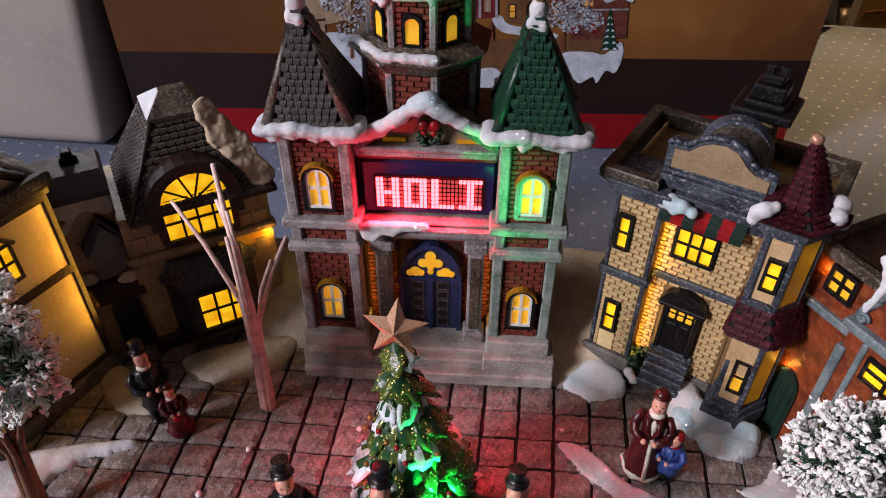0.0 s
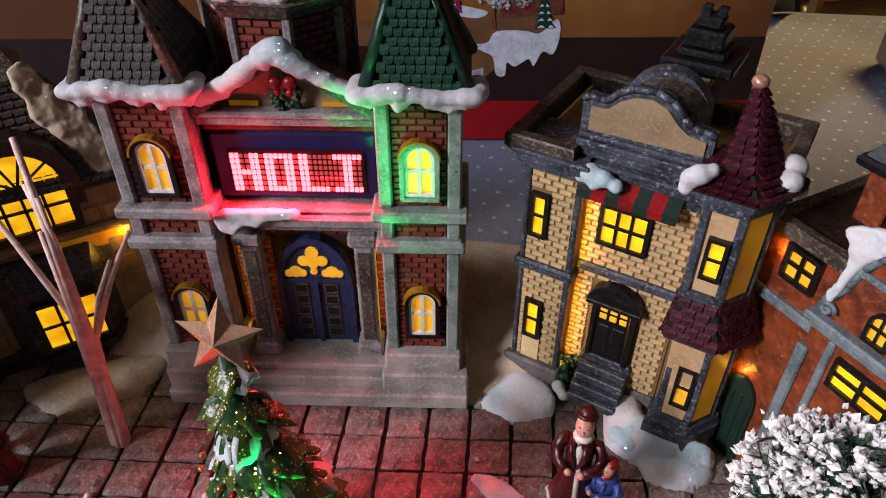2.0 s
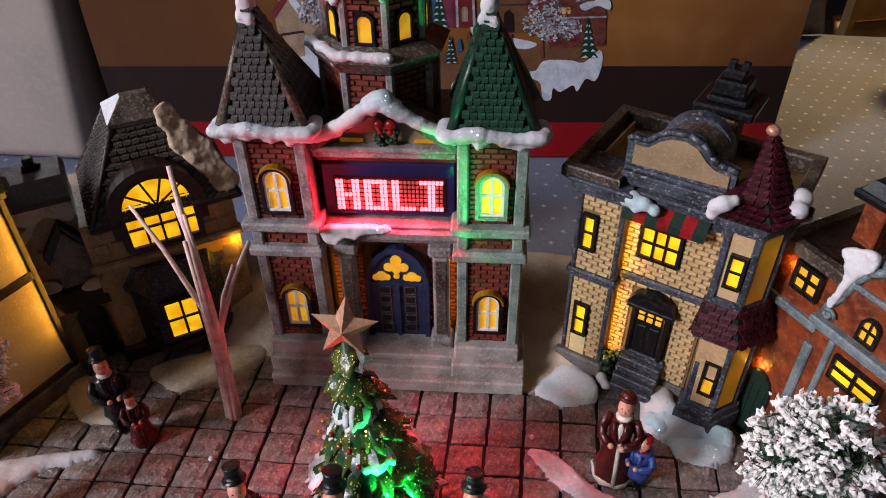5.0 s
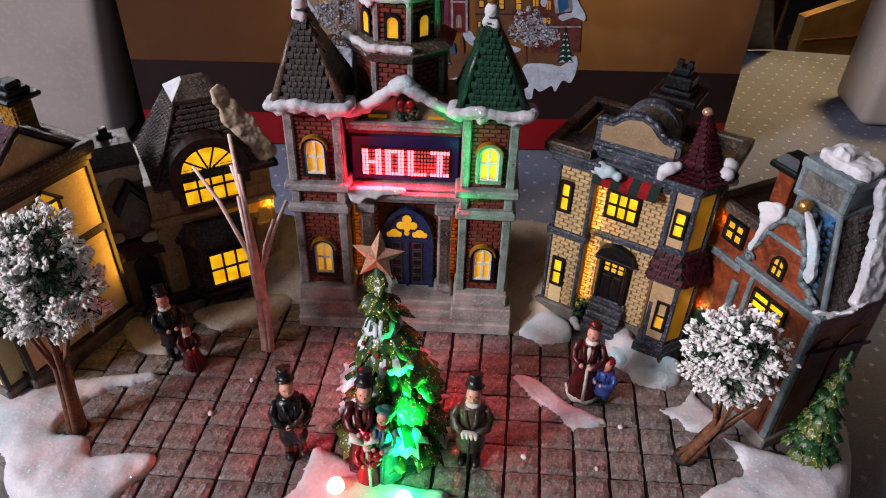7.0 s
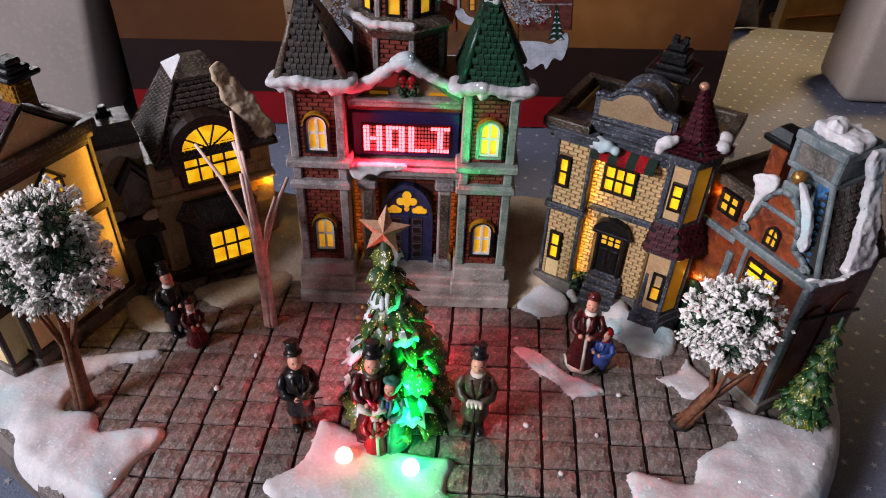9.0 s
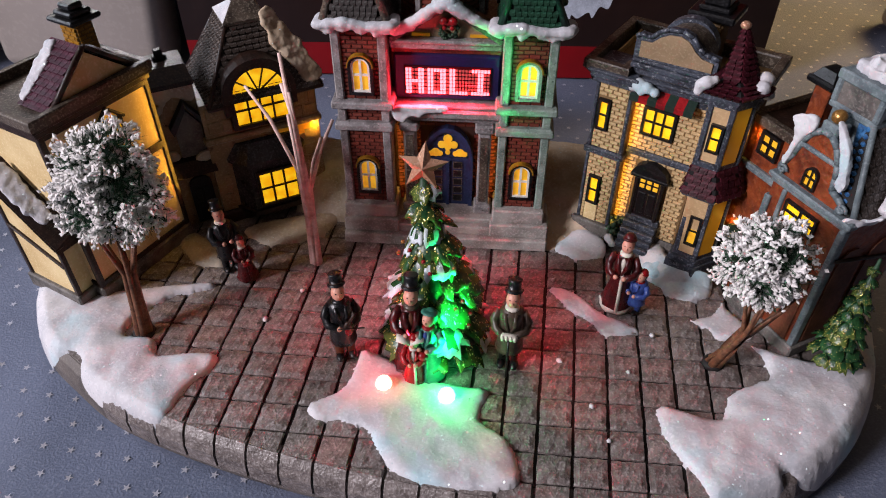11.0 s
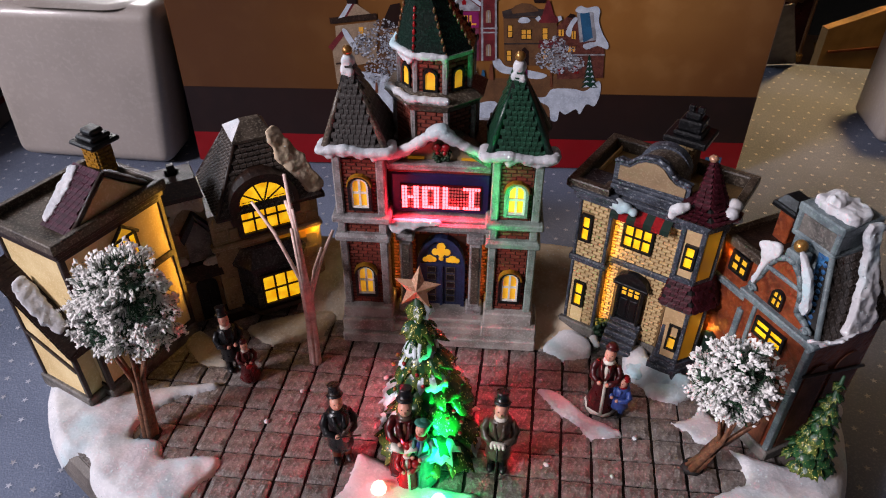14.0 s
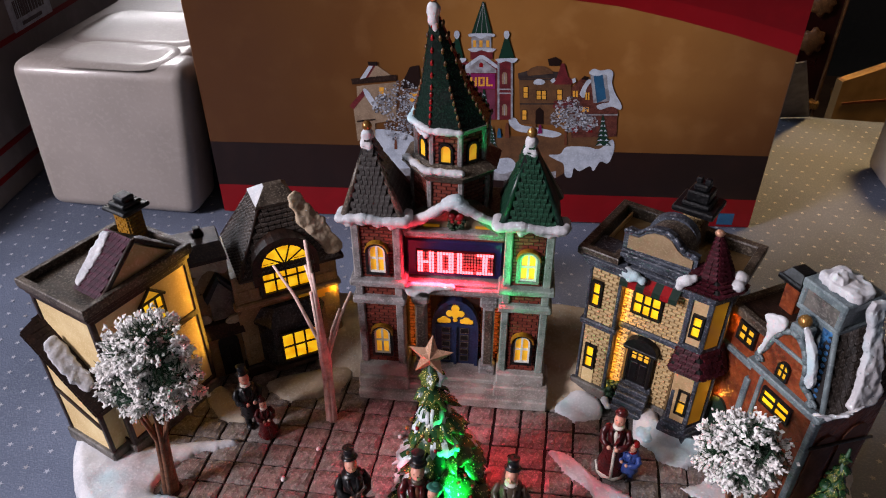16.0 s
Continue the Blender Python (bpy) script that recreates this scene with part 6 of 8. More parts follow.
# chimney
cm = part("chimney", bxm(29, 40.5, 40, 51, 92, 116, 0.5), M_CREAM_J, h2, "brick chimney with a stepped black cap")
brickwork(cm, mm(29.4), mm(40), mm(98), mm(115), mm(40), M_CREAM, mm(4), mm(2.0), seed=6)
for a in ((24, 45.5, 35, 56, 115.6, 119), (27.5, 42, 38, 52.5, 119, 121.4), (29, 40.5, 39.5, 51, 121.4, 127), (31, 38.5, 41.5, 49, 127, 130.5)):
    part("chimney_cap", bxm(*a, 0.8), M_BLACK, cm)
for x in (32.5, 37):
    part("chimney_pot", bxm(x - 1.5, x + 1.5, 44, 47, 130, 133, 0.5), M_BLACK, cm)
blob(h2, [(mm(42), mm(20), mm(103), mm(1.8)), (mm(44), mm(19), mm(102.6), mm(1.4))], "small snow crumb on the roof")
# steps' snow lumps
blob(h2, [(mm(a), mm(b), mm(c), mm(r)) for a, b, c, r in ((46, -4, 6, 3.6), (49, -6, 5, 4.2), (46, -9, 4, 3.8), (50, -10, 3, 4.0), (24, -6, 7.5, 2.2), (21, -4, 8.5, 2.6))], "piled snow beside the door steps")

# ---- the orange brick house with a curved gable ----
h1 = thing("gabled_house", pose(0.145, -0.016, 0, 0, 0, -55), "orange brick house with a curved gable and blue roof strip", "house")
part("wall", bxm(2, 40, 0, 42, 0, 76), M_ORANGE, h1, "orange brick painted wall")
part("wing", bxm(-21, 2.2, 5, 42, 0, 92), M_ORANGE, h1, "lower orange brick wing")
rim_wall(h1, -23, 4, 3, 44, 89.5, 93.5, 4, M_RIM, "parapet", "worn grey rim of the wing roof")
part("wing_roof", bxm(-20, 2, 7.2, 39, 84, 92.4), M_UMBER, h1)
window_mm(h1, -12.6, -4.6, 78.6, 86.8, 4.2, M_BLACK, M_LIT2, 2, 2, 1.3, 1.5, label="square black-framed window, dimly lit")
part("string_course", bxm(-22, 3, 3.2, 8, 66.5, 70, 0.6), M_TRIM, h1)
part("corner_strip", bxm(0.6, 4.0, -1.2, 5, 0, 66, 0.5), M_TRIM, h1)
part("corner_strip", bxm(37.8, 40.8, -1.0, 3, 0, 73, 0.5), M_TRIM, h1)
for z0, z1, o in ((73, 75.5, 1.0), (75.5, 78, 2.4)):
    part("cornice", bxm(2 - o, 40 + o, -o, 6, z0, z1, 0.6), M_TRIM, h1)
gate = part("gate", prism_xz([(-19, 0), (-6, 0), (-6, 26)] + [(-12.5 + 6.5 * math.cos(a * math.pi / 8), 26 + 10 * math.sin(a * math.pi / 8)) for a in range(1, 8)] + [(-19, 26)], 3.6, 6), M_AWNG, h1, "dark green arched gate")
for k in range(4):
    part("gate_bar", bxm(-17.6 + k * 3.2, -16.8 + k * 3.2, 3.0, 4.0, 2, 30, 0.2), M_AWNG, gate)
# gable
gp = [(4.5, 78), (33, 78), (34, 81.5), (31, 83.2), (27.6, 84.6), (27.0, 90), (25.7, 95.4), (22.7, 101.2), (19, 104.4), (14.7, 104.7), (10.3, 101.2), (8.0, 96.5), (6.0, 89.7), (3.7, 84.2), (2.0, 80.5)]
gb = part("gable", prism_xz(gp, 0.6, 6), M_ORANGE, h1, "curved gable with a grey-green scroll rim")
for i in range(1, len(gp)):
    a, b = gp[i], gp[(i + 1) % len(gp)]
    bm = bmesh.new(); tube(bm, [(mm(a[0]), mm(0.8), mm(a[1])), (mm(b[0]), mm(0.8), mm(b[1]))], mm(1.5), 7)
    part("gable_rim", bm, M_TRIM, gb, smooth=True)
for cx, cz in ((4.2, 80.5), (35.0, 80.5)):
    bm = bmesh.new()
    tube(bm, [(mm(cx + 2.4 * (1 - k / 16) * math.cos(k * 0.6)), mm(-0.4), mm(cz + 2.4 * (1 - k / 16) * math.sin(k * 0.6))) for k in range(14)], mm(0.75), 6)
    part("scroll", bm, M_TRIM, gb, smooth=True)
part("gable_neck", bxm(12.5, 20.5, 0.5, 8, 103, 108.8, 0.8), M_TRIM, gb)
part("gable_rail", bxm(7.5, 26, -0.6, 1.5, 94.2, 96.2, 0.5), M_TRIM, gb)
bm = bmesh.new(); ball(bm, (mm(16.5), mm(3.8), mm(111)), mm(3.0))
part("finial", bm, M_GOLD, gb, "brown-gold ball on the gable", True)
window_mm(h1, 15.4, 20.0, 80.6, 88.2, 0.2, M_BLACK, M_LIT2, 2, 2, 0.7, 1.0, True, "small arched window in the gable")
window_mm(h1, 13.0, 27.6, 61.8, 69.2, -0.4, M_BLACK, M_LIT, 2, 2, 1.2, 1.2, label="wide lit window in a black frame")
part("corner_strip", bxm(8.0, 10.2, -1.0, 2, 0, 73, 0.4), M_TRIM, h1)
for x0, x1 in ((12, 22), (25, 36)):
    part("shop_opening", prism_xz([(x0, 2), (x1, 2), (x1, 40)] + [((x0 + x1) / 2 + (x1 - x0) / 2 * math.cos(a * math.pi / 8), 40 + 6 * math.sin(a * math.pi / 8)) for a in range(1, 8)] + [(x0, 40)], -0.6, 1.2), M_RUST, h1)
part("plinth", bxm(0, 42, -2, 44, 0, 7, 0.8), M_PLINTH, h1)
# roof tower
rt = part("roof_tower", bxm(7.4, 27, 10.2, 30, 74, 123, 0.6), M_TRIM, h1, "grey box-shaped roof tower with snow")
for a in ((5.6, 28.6, 8.4, 31.6, 121.4, 125.6), (6.0, 28.2, 8.8, 31.2, 109.6, 112.4), (6.0, 8.8, 8.8, 12, 112, 122), (25.4, 28.2, 8.8, 12, 112, 122), (25.4, 28.2, 28, 31.2, 112, 122)):
    part("tower_frame", bxm(*a, 0.7), M_TRIM, rt)
part("tower_panel", bxm(8.6, 25.6, 9.6, 10.4, 112.2, 121.6), M_PLINTH, rt, "sunken grey panel")
bm = bmesh.new(); slab(bm, [(mm(21), mm(9.6), mm(110)), (mm(27.2), mm(9.6), mm(110)), (mm(36), mm(2.0), mm(78)), (mm(30.0), mm(2.0), mm(78))], (0, mm(1.2), mm(0.6)))
part("blue_strip", fix(bm), M_BLUEROOF, rt, "blue diamond-scaled strip of roof")
for k in range(12):
    t = (k + 0.5) / 12
    c = Vector((mm(24.1 + 8.9 * t), mm(9.6 - 7.6 * t - 0.5), mm(110 - 32 * t)))
    for s in (-1, 1):
        bm = bmesh.new(); ball(bm, c + Vector((s * mm(1.3), 0, mm(0.8 * s))), mm(1.25), (1, 0.4, 1), 1)
        part("scale", bm, M_BLUEROOF, rt)
part("mansard", solid([[(27.4, 9.6, 111), (27.4, 33, 111), (26, 33, 111), (26, 9.6, 111)], [(41, 1, 77), (41, 43, 77), (20, 43, 77), (20, 1, 77)]]), M_ROOFBACK, h1, "steep dark roof slope")
shingled(h1, (mm(41), mm(1), mm(77.4)), (mm(41), mm(43), mm(77.4)), (mm(27.4), mm(33), mm(111)), (mm(27.4), mm(9.6), mm(111)), 10, 0.0034, M_SLATES, True, 5)
part("hip_strip", (lambda b: (tube(b, [(mm(27.6), mm(9.2), mm(111)), (mm(41), mm(0.4), mm(77.6))], mm(1.3), 6), b)[1])(bmesh.new()), M_TRIM, h1, smooth=True)
# the end wall with blind arches
for y0, y1 in ((4, 18), (22, 38)):
    bm = bmesh.new()
    slab(bm, [(mm(40.4), mm(y0), mm(8)), (mm(40.4), mm(y1), mm(8)), (mm(40.4), mm(y1), mm(52))] + [(mm(40.4), mm((y0 + y1) / 2 + (y1 - y0) / 2 * math.cos(a * math.pi / 8)), mm(52 + 9 * math.sin(a * math.pi / 8))) for a in range(1, 8)] + [(mm(40.4), mm(y0), mm(52))], (mm(0.5), 0, 0))
    part("blind_arch", fix(bm), M_RUST, h1)
part("end_beam", (lambda b: (tube(b, [(mm(41), mm(1), mm(58)), (mm(41.6), mm(42), mm(48))], mm(0.9), 6), b)[1])(bmesh.new()), M_UMBER, h1, smooth=True)
c1 = part("chimney", bxm(-11.5, -3.5, 22, 31, 80, 109, 0.5), M_ORANGE, h1, "orange chimney with a black cap")
part("chimney_cap", bxm(-15, -1.0, 19, 34, 108, 111, 0.8), M_BLACK, c1)
part("chimney_cap", solid([rect(-13.5, -2.5, 20.5, 32.5, 111), rect(-11.5, -4.5, 23, 30, 114.5)]), M_BLACK, c1)
# snow on it
snow_sheet(h1, [(1.0, 104.2), (5, 107.4), (9.8, 108.6), (12.2, 107), (12.0, 103.4), (8.8, 99), (7.0, 94.0), (5.8, 87.0), (4.3, 83.0), (2.6, 85.2), (4.0, 91), (4.2, 96), (3.0, 101)], 0.2, 1.8, "snow running down the gable scroll")
snow_sheet(h1, [(20.0, 112), (22.5, 111), (26.5, 107), (29.6, 103), (31.2, 96.5), (33.2, 90.7), (31.9, 87), (29, 88.4), (28, 95.5), (25, 102)], 0.8, 2.2, "snow running down the gable scroll")
draped(h1, [(8, 19, 125.6), (14, 19, 126.2), (20, 19, 126.2), (28, 19, 125.6)], [6, 8, 7, 7], (0, 1, 0), (0, -0.1, 1), 3.2, "snow heaped on the roof tower", 3)
draped(h1, [(13, 15, 128), (16.5, 15, 131), (20, 15, 128.4)], [2, 3.2, 2], (0, 1, 0), (0, 0, 1), 3.2, "snow peak on the roof tower", 13)
draped(h1, [(28.5, 24, 125), (31, 25, 113), (35, 25, 100), (40, 23, 88), (43, 20, 79)], [4.5, 3.6, 4.2, 7.0, 9.0], (0, 1, 0), (0.95, 0, 0.35), 2.6, "thick snow pouring down the roof slope", 4)
draped(h1, [(38, -1.5, 78.5), (42.5, 3, 78), (43.5, 10, 78.5), (43.5, 20, 80)], [3.2, 3.6, 3.2, 3.6], (0.5, -0.1, 0.8), (0.8, -0.5, 0.5), 2.6, "snow along the lower eaves", 5)

# ---- the tan stone house with the arched window ----
h3 = thing("mansard_house", pose(-0.1215, -0.006, 0, 0, 0, 37), "tan stone house with a large lit arched window and bay", "house")
wl = part("wall", bxm(1, 60, 0, 44, 0, 73), M_TAN, h3, "tan painted stone wall")
for k, (x0, x1, z0, z1) in enumerate(((46, 52, 55, 61), (53, 59, 55, 61), (49, 56, 62, 69), (3, 9, 56, 63), (10, 15, 56, 63), (3, 8, 65, 71), (51, 58, 20, 27), (50, 57, 30, 37), (3, 8, 12, 19), (4, 9, 24, 31), (51, 58, 40, 47))):
    part("quoin", bxm(x0, x1, -0.6, 1, z0, z1, 0.5), M_TAN, wl)
part("plinth", bxm(-0.6, 61.5, -2.2, 46, 0, 8, 0.9), M_UMBER, h3)
part("ledge", bxm(-0.5, 61.5, -1.8, 4, 50.5, 54, 0.8), M_TAN, h3, "stone ledge below the arched window")
# lamp glow on the stone, put in as a self-lit band
part("glow_band", bxm(36, 58, -0.5, 0.4, 44.5, 50), M_AMBER_GLOW, h3, "amber self-lit band, lamp glow put into the wall")
# arched window, standing as a half-round dormer
def fan(r, cx=30.8, cz=75.4, sq=0.98):
    return [(cx + r * math.cos(a * math.pi / 14), cz + r * sq * math.sin(a * math.pi / 14)) for a in range(15)]
part("dormer", prism_xz([(15.1, 56.5), (46.3, 56.5)] + fan(15.6), -1.6, 22), M_UMBER, h3, "dark half-round dormer")
bm = bmesh.new(); upright(bm, [(mm(x), mm(z)) for x, z in [(17.8, 59), (43.8, 59)] + fan(13.2)], mm(-2.2), mm(-1.4))
aw = part("arched_window", fix(bm), M_LIT, h3, "big arched window glowing amber")
bm = bmesh.new(); ring(bm, [(mm(x), mm(z)) for x, z in [(15.2, 56.9), (46.2, 56.9)] + fan(15.8)], [(mm(x), mm(z)) for x, z in [(17.8, 59), (43.8, 59)] + fan(13.1)], mm(-3.6), mm(-1.4))
part("window_frame", fix(bm), M_UMBER, aw)
for z in (67, 75.4):
    part("glazing_bar", bxm(17.8, 43.8, -2.9, -2.0, z - 0.5, z + 0.5), M_UMBER, aw)
for x in (24.3, 30.6, 36.9):
    part("glazing_bar", bxm(x - 0.5, x + 0.5, -2.9, -2.0, 59, 75.4), M_UMBER, aw)
for a in (36, 72, 108, 144):
    c, s = math.cos(math.radians(a)), math.sin(math.radians(a))
    bm = bmesh.new(); tube(bm, [(mm(30.8), mm(-2.5), mm(75.4)), (mm(30.8 + 13.0 * c), mm(-2.5), mm(75.4 + 12.8 * s))], mm(0.5), 5)
    part("glazing_bar", bm, M_UMBER, aw)
# bay window
bay = part("bay", solid([[(10.5, 0, 8), (17, -9, 8), (42, -9, 8), (48.5, 0, 8)], [(10.5, 0, 38), (17, -9, 38), (42, -9, 38), (48.5, 0, 38)]]), M_BAY, h3, "black bay window with lit panes")
part("bay_roof", solid([[(8.5, 0, 38), (16, -11, 38), (43, -11, 38), (50.5, 0, 38)], [(8.5, 0, 40), (16, -11, 40), (43, -11, 40), (50.5, 0, 40)], [(14, 0, 48), (20, -3.5, 48), (39, -3.5, 48), (45, 0, 48)]]), M_BAY, bay)
part("bay_sill", solid([[(8.8, 0, 6.5), (16, -10.6, 6.5), (43, -10.6, 6.5), (50.2, 0, 6.5)], [(8.8, 0, 9.5), (16, -10.6, 9.5), (43, -10.6, 9.5), (50.2, 0, 9.5)]]), M_UMBER, bay)
window_mm(bay, 21.5, 41, 13, 32, -9.2, M_UMBER, M_LIT, 3, 2, 1.1, 1.6, label="lit bay window of small panes")
# roof
lo, tp = rect(5.5, 63, -3.5, 46, 72), rect(24.0, 43, 12, 32, 105.5)
rf = part("roof", solid([lo, tp]), M_ROOFBACK, h3, "steep brown-grey slate roof")
part("eave_board", bxm(4.5, 16.5, -4.6, 47, 70.5, 73, 0.6), M_UMBER, h3); part("eave_board", bxm(44.8, 64, -4.6, 47, 70.5, 73, 0.6), M_UMBER, h3)
shingled(rf, V(lo[3], 0.6), V(lo[0], 0.6), V(tp[0]), V(tp[3]), 14, 0.0030, M_SLATES, True, 1)
shingled(rf, V(lo[0], 0.6), V(lo[1], 0.6), V(tp[1]), V(tp[0]), 14, 0.0034, M_SLATES, True, 2)
for i in (0, 1, 3):
    bm = bmesh.new(); tube(bm, [V(lo[i], 0.6), V(tp[i])], mm(1.2), 6)
    part("hip", bm, M_UMBER, rf, smooth=True)
part("roof_cap", solid([rect(22.6, 44.2, 10.6, 33.4, 105), rect(22.6, 44.2, 10.6, 33.4, 106.6), rect(30, 40, 20, 24, 113)]), M_RIM, rf, "dark pointed cap of the roof")
# thin pale sheet over the cap's left slope
part("cap_facet", solid([[(22.4, 11.4, 106.7), (22.4, 32.6, 106.7), (22.8, 32.6, 106.9), (22.8, 11.4, 106.9)], [(29.4, 20.2, 112.8), (29.4, 23.8, 112.8), (29.9, 23.8, 113), (29.9, 20.2, 113)]]), M_SNOW, rf, "pale facet of the cap")
bm = bmesh.new(); arc_band(bm, [(mm(x), mm(z)) for x, z in [(49.2, 66)] + fan(18.6) + [(12.4, 66)]], [(mm(x), mm(z)) for x, z in [(46.4, 66)] + fan(15.7) + [(15.2, 66)]], mm(-4.6), mm(16))
part("dormer_hood", fix(bm), M_UMBER, rf, "thick dark arched hood over the window")
draped(h3, [(42, 10, 111), (45, 8.5, 104), (50, 5, 93), (56, 1, 83), (61, -2.5, 75)], [4.2, 4.6, 6.4, 5.0, 5.2], (1, 0.25, 0.3), (0.45, -0.85, 0.4), 1.4, "pale glittering snow sliding down the roof hip", 6, mat=M_BANK)
# narrow annex between the two houses
ax = part("annex", bxm(-24, 1.5, 6, 32, 0, 84), M_TAN, h3, "narrow tan annex with a black door")
part("annex_roof", solid([rect(-25, 2, 4.5, 34, 83), rect(-25, 2, 4.5, 34, 85.5), rect(-22, 1, 14, 30, 90)]), M_UMBER, ax)
part("porch_roof", solid([[(-22, -2, 36), (3, -2, 36), (3, 7, 36), (-22, 7, 36)], [(-20, 2, 43), (2, 2, 43), (2, 7, 44), (-20, 7, 44)]]), M_UMBER, ax)
door = part("annex_door", prism_xz([(-12.8, 2), (-1.2, 2), (-1.2, 26)] + [(-7 + 5.8 * math.cos(a * math.pi / 8), 26 + 5 * math.sin(a * math.pi / 8)) for a in range(1, 8)] + [(-12.8, 26)], 4.6, 6.4), M_BLACK, ax, "black arched door with raised panels")
for x in (-10.8, -6.2):
    for z0, z1 in ((4, 13), (15, 24)):
        part("door_panel", bxm(x, x + 3.2, 4.0, 4.8, z0, z1, 0.3), M_BLACK, door)
for p, q in (((-14.6, 63.0), (-5.4, 76.4)), ((-5.4, 76.4), (3.2, 64.0))):
    part("dormer_gable", prism_xz([p, q, (q[0], q[1] - 4.2), (p[0] + 1.2, p[1] - 3.8)], 0.5, 7), M_BLACK, ax, "dark sloping hood board")
part("dormer_panel", prism_xz([(-12.2, 45), (0.6, 45), (0.6, 62), (-5.6, 71), (-12.2, 62)], 3.2, 6.2), M_PLINTH, ax, "grey gabled panel under the hood")
snow_sheet(ax, [(-20, 68), (-15, 72), (-12, 77), (-8, 78), (-2, 74), (1, 76), (1.2, 82), (-4, 84.5), (-14, 83.5), (-22, 82.5), (-20, 78), (-16, 76), (-19, 73)], 5.6, 1.0, "dull snow clinging to the annex wall", M_DULL)
snow_sheet(ax, [(-22, 48), (-17, 49.5), (-13.5, 48), (-13, 44), (-17, 43.4), (-21, 44)], 5.4, 1.4, "dull snow on the porch roof", M_DULL)
snow_sheet(ax, [(-6, 45), (-2, 47.5), (3, 47), (4, 43), (-1, 42), (-5, 42.6)], 2.0, 1.4, "dull snow on the porch roof", M_DULL)
c3 = part("chimney", bxm(-13, -5, 20, 28, 84, 90, 0.5), M_BLACK, ax, "small black chimney")
part("chimney_cap", bxm(-15, -3, 18, 30, 86.5, 89, 0.7), M_BLACK, c3); part("chimney_cap", bxm(-11, -7, 22, 26, 89, 95, 0.5), M_BLACK, c3)

# ---- the cream plaster house with timber ----
h4 = thing("plaster_house", pose(-0.1545, -0.0725, 0, 0, 0, 71), "cream plaster house with dark timber and a purple roof", "house")
wl = part("wall", bxm(0, 57, 0, 43, 0, 95), M_PLASTER, h4, "cream plaster wall")
part("plinth", bxm(-1.4, 58.5, -1.4, 44.5, 0, 9, 0.9), M_PLINTH, h4, "grey rough stone plinth")
for x0, x1, y0, y1 in ((-0.9, 1.9, -0.9, 1.9), (55.4, 58, -0.9, 1.9), (-0.9, 1.9, 41.4, 44)):
    part("corner_post", bxm(x0, x1, y0, y1, 8.5, 95, 0.4), M_UMBER, h4)
part("beam", bxm(0, 57, -0.9, 1, 57.5, 61.5, 0.4), M_UMBER, h4); part("beam", bxm(0, 57, -0.9, 1, 9, 12, 0.4), M_UMBER, h4)
part("beam", bxm(-0.9, 1, 0, 43, 9, 11.5, 0.4), M_UMBER, h4)
for z0, z1, o in ((91, 94, 0.8), (94, 98.5, 2.0)):
    part("cornice", bxm(-o, 57 + o, -o, 43 + o, z0, z1, 0.5), M_UMBER, h4)
rim_wall(h4, -3.5, 60.5, -3.5, 46.5, 98.5, 103, 3.6, M_RIM, "parapet", "worn pale rim round the roof")
for a in ((-3.2, 60.2, -3.2, -0.6, 97, 100.5), (-3.2, -0.6, -3.2, 46, 97, 100.5)):
    part("parapet_face", bxm(*a, 0.3), M_UMBER, h4)
window_mm(h4, 26.5, 37.5, 70, 84, -0.5, M_UMBER, M_LIT, 3, 2, 1.0, 1.2, label="lit window under a pointed hood")
bm = bmesh.new()
for a, b in (((24, 84), (32, 91.5)), ((32, 91.5), (40, 84))):
    tube(bm, [(mm(a[0]), mm(-1.4), mm(a[1])), (mm(b[0]), mm(-1.4), mm(b[1]))], mm(0.9), 6)
part("window_hood", bm, M_UMBER, h4)
part("hood_pane", prism_xz([(26.5, 84.8), (37.5, 84.8), (32, 89.8)], -0.9, 0.4), M_LIT2, h4)
# gabled roof inside the rim
part("flat_roof", bxm(0, 57, 0, 43, 95, 99), M_RIM, h4)
part("gable", prism_xz([(11, 99), (55, 99), (33, 117)], 0.5, 6), M_PLASTER, h4, "plaster gable lit amber below")
part("roof", prism_xz([(9, 99), (57, 99), (33, 119)], 5.5, 20), M_ROOFBACK, h4, "purple shingle roof")
shingled(h4, (mm(8.8), mm(20), mm(99.2)), (mm(8.8), mm(1), mm(99.2)), (mm(33), mm(1), mm(119.2)), (mm(33), mm(20), mm(119.2)), 9, 0.0030, M_PURPLE, False, 3)
for a, b in (((8.6, 99.3), (33, 119.6)), ((33, 119.6), (57, 99.6))):
    bm = bmesh.new(); tube(bm, [(mm(a[0]), mm(0.6), mm(a[1])), (mm(b[0]), mm(0.6), mm(b[1]))], mm(1.3), 6)
    part("barge_board", bm, M_UMBER, h4, smooth=True)
draped(h4, [(32, 18, 118.6), (24, 18, 112), (16, 18.5, 105.4), (10, 19, 100.4)], [3.0, 3.4, 2.8, 2.2], (0, 1, 0), (-0.64, 0, 0.77), 1.3, "glittering blue-white snow on the roof edge", 7)
draped(h4, [(36, 4, 117.2), (44, 4, 110.6), (55, 4, 101.5)], [1.8, 2.4, 1.6], (0, 1, 0), (0.64, 0, 0.77), 1.4, "thin snow along the gable edge", 8)
cm = part("chimney", bxm(47.5, 57, 24, 34, 98, 119, 0.5), M_CREAM_J, h4, "ochre brick chimney with a black cap")
brickwork(cm, mm(47.7), mm(56.8), mm(102), mm(118), mm(24), M_YELLOW, mm(4), mm(2.0), seed=6)
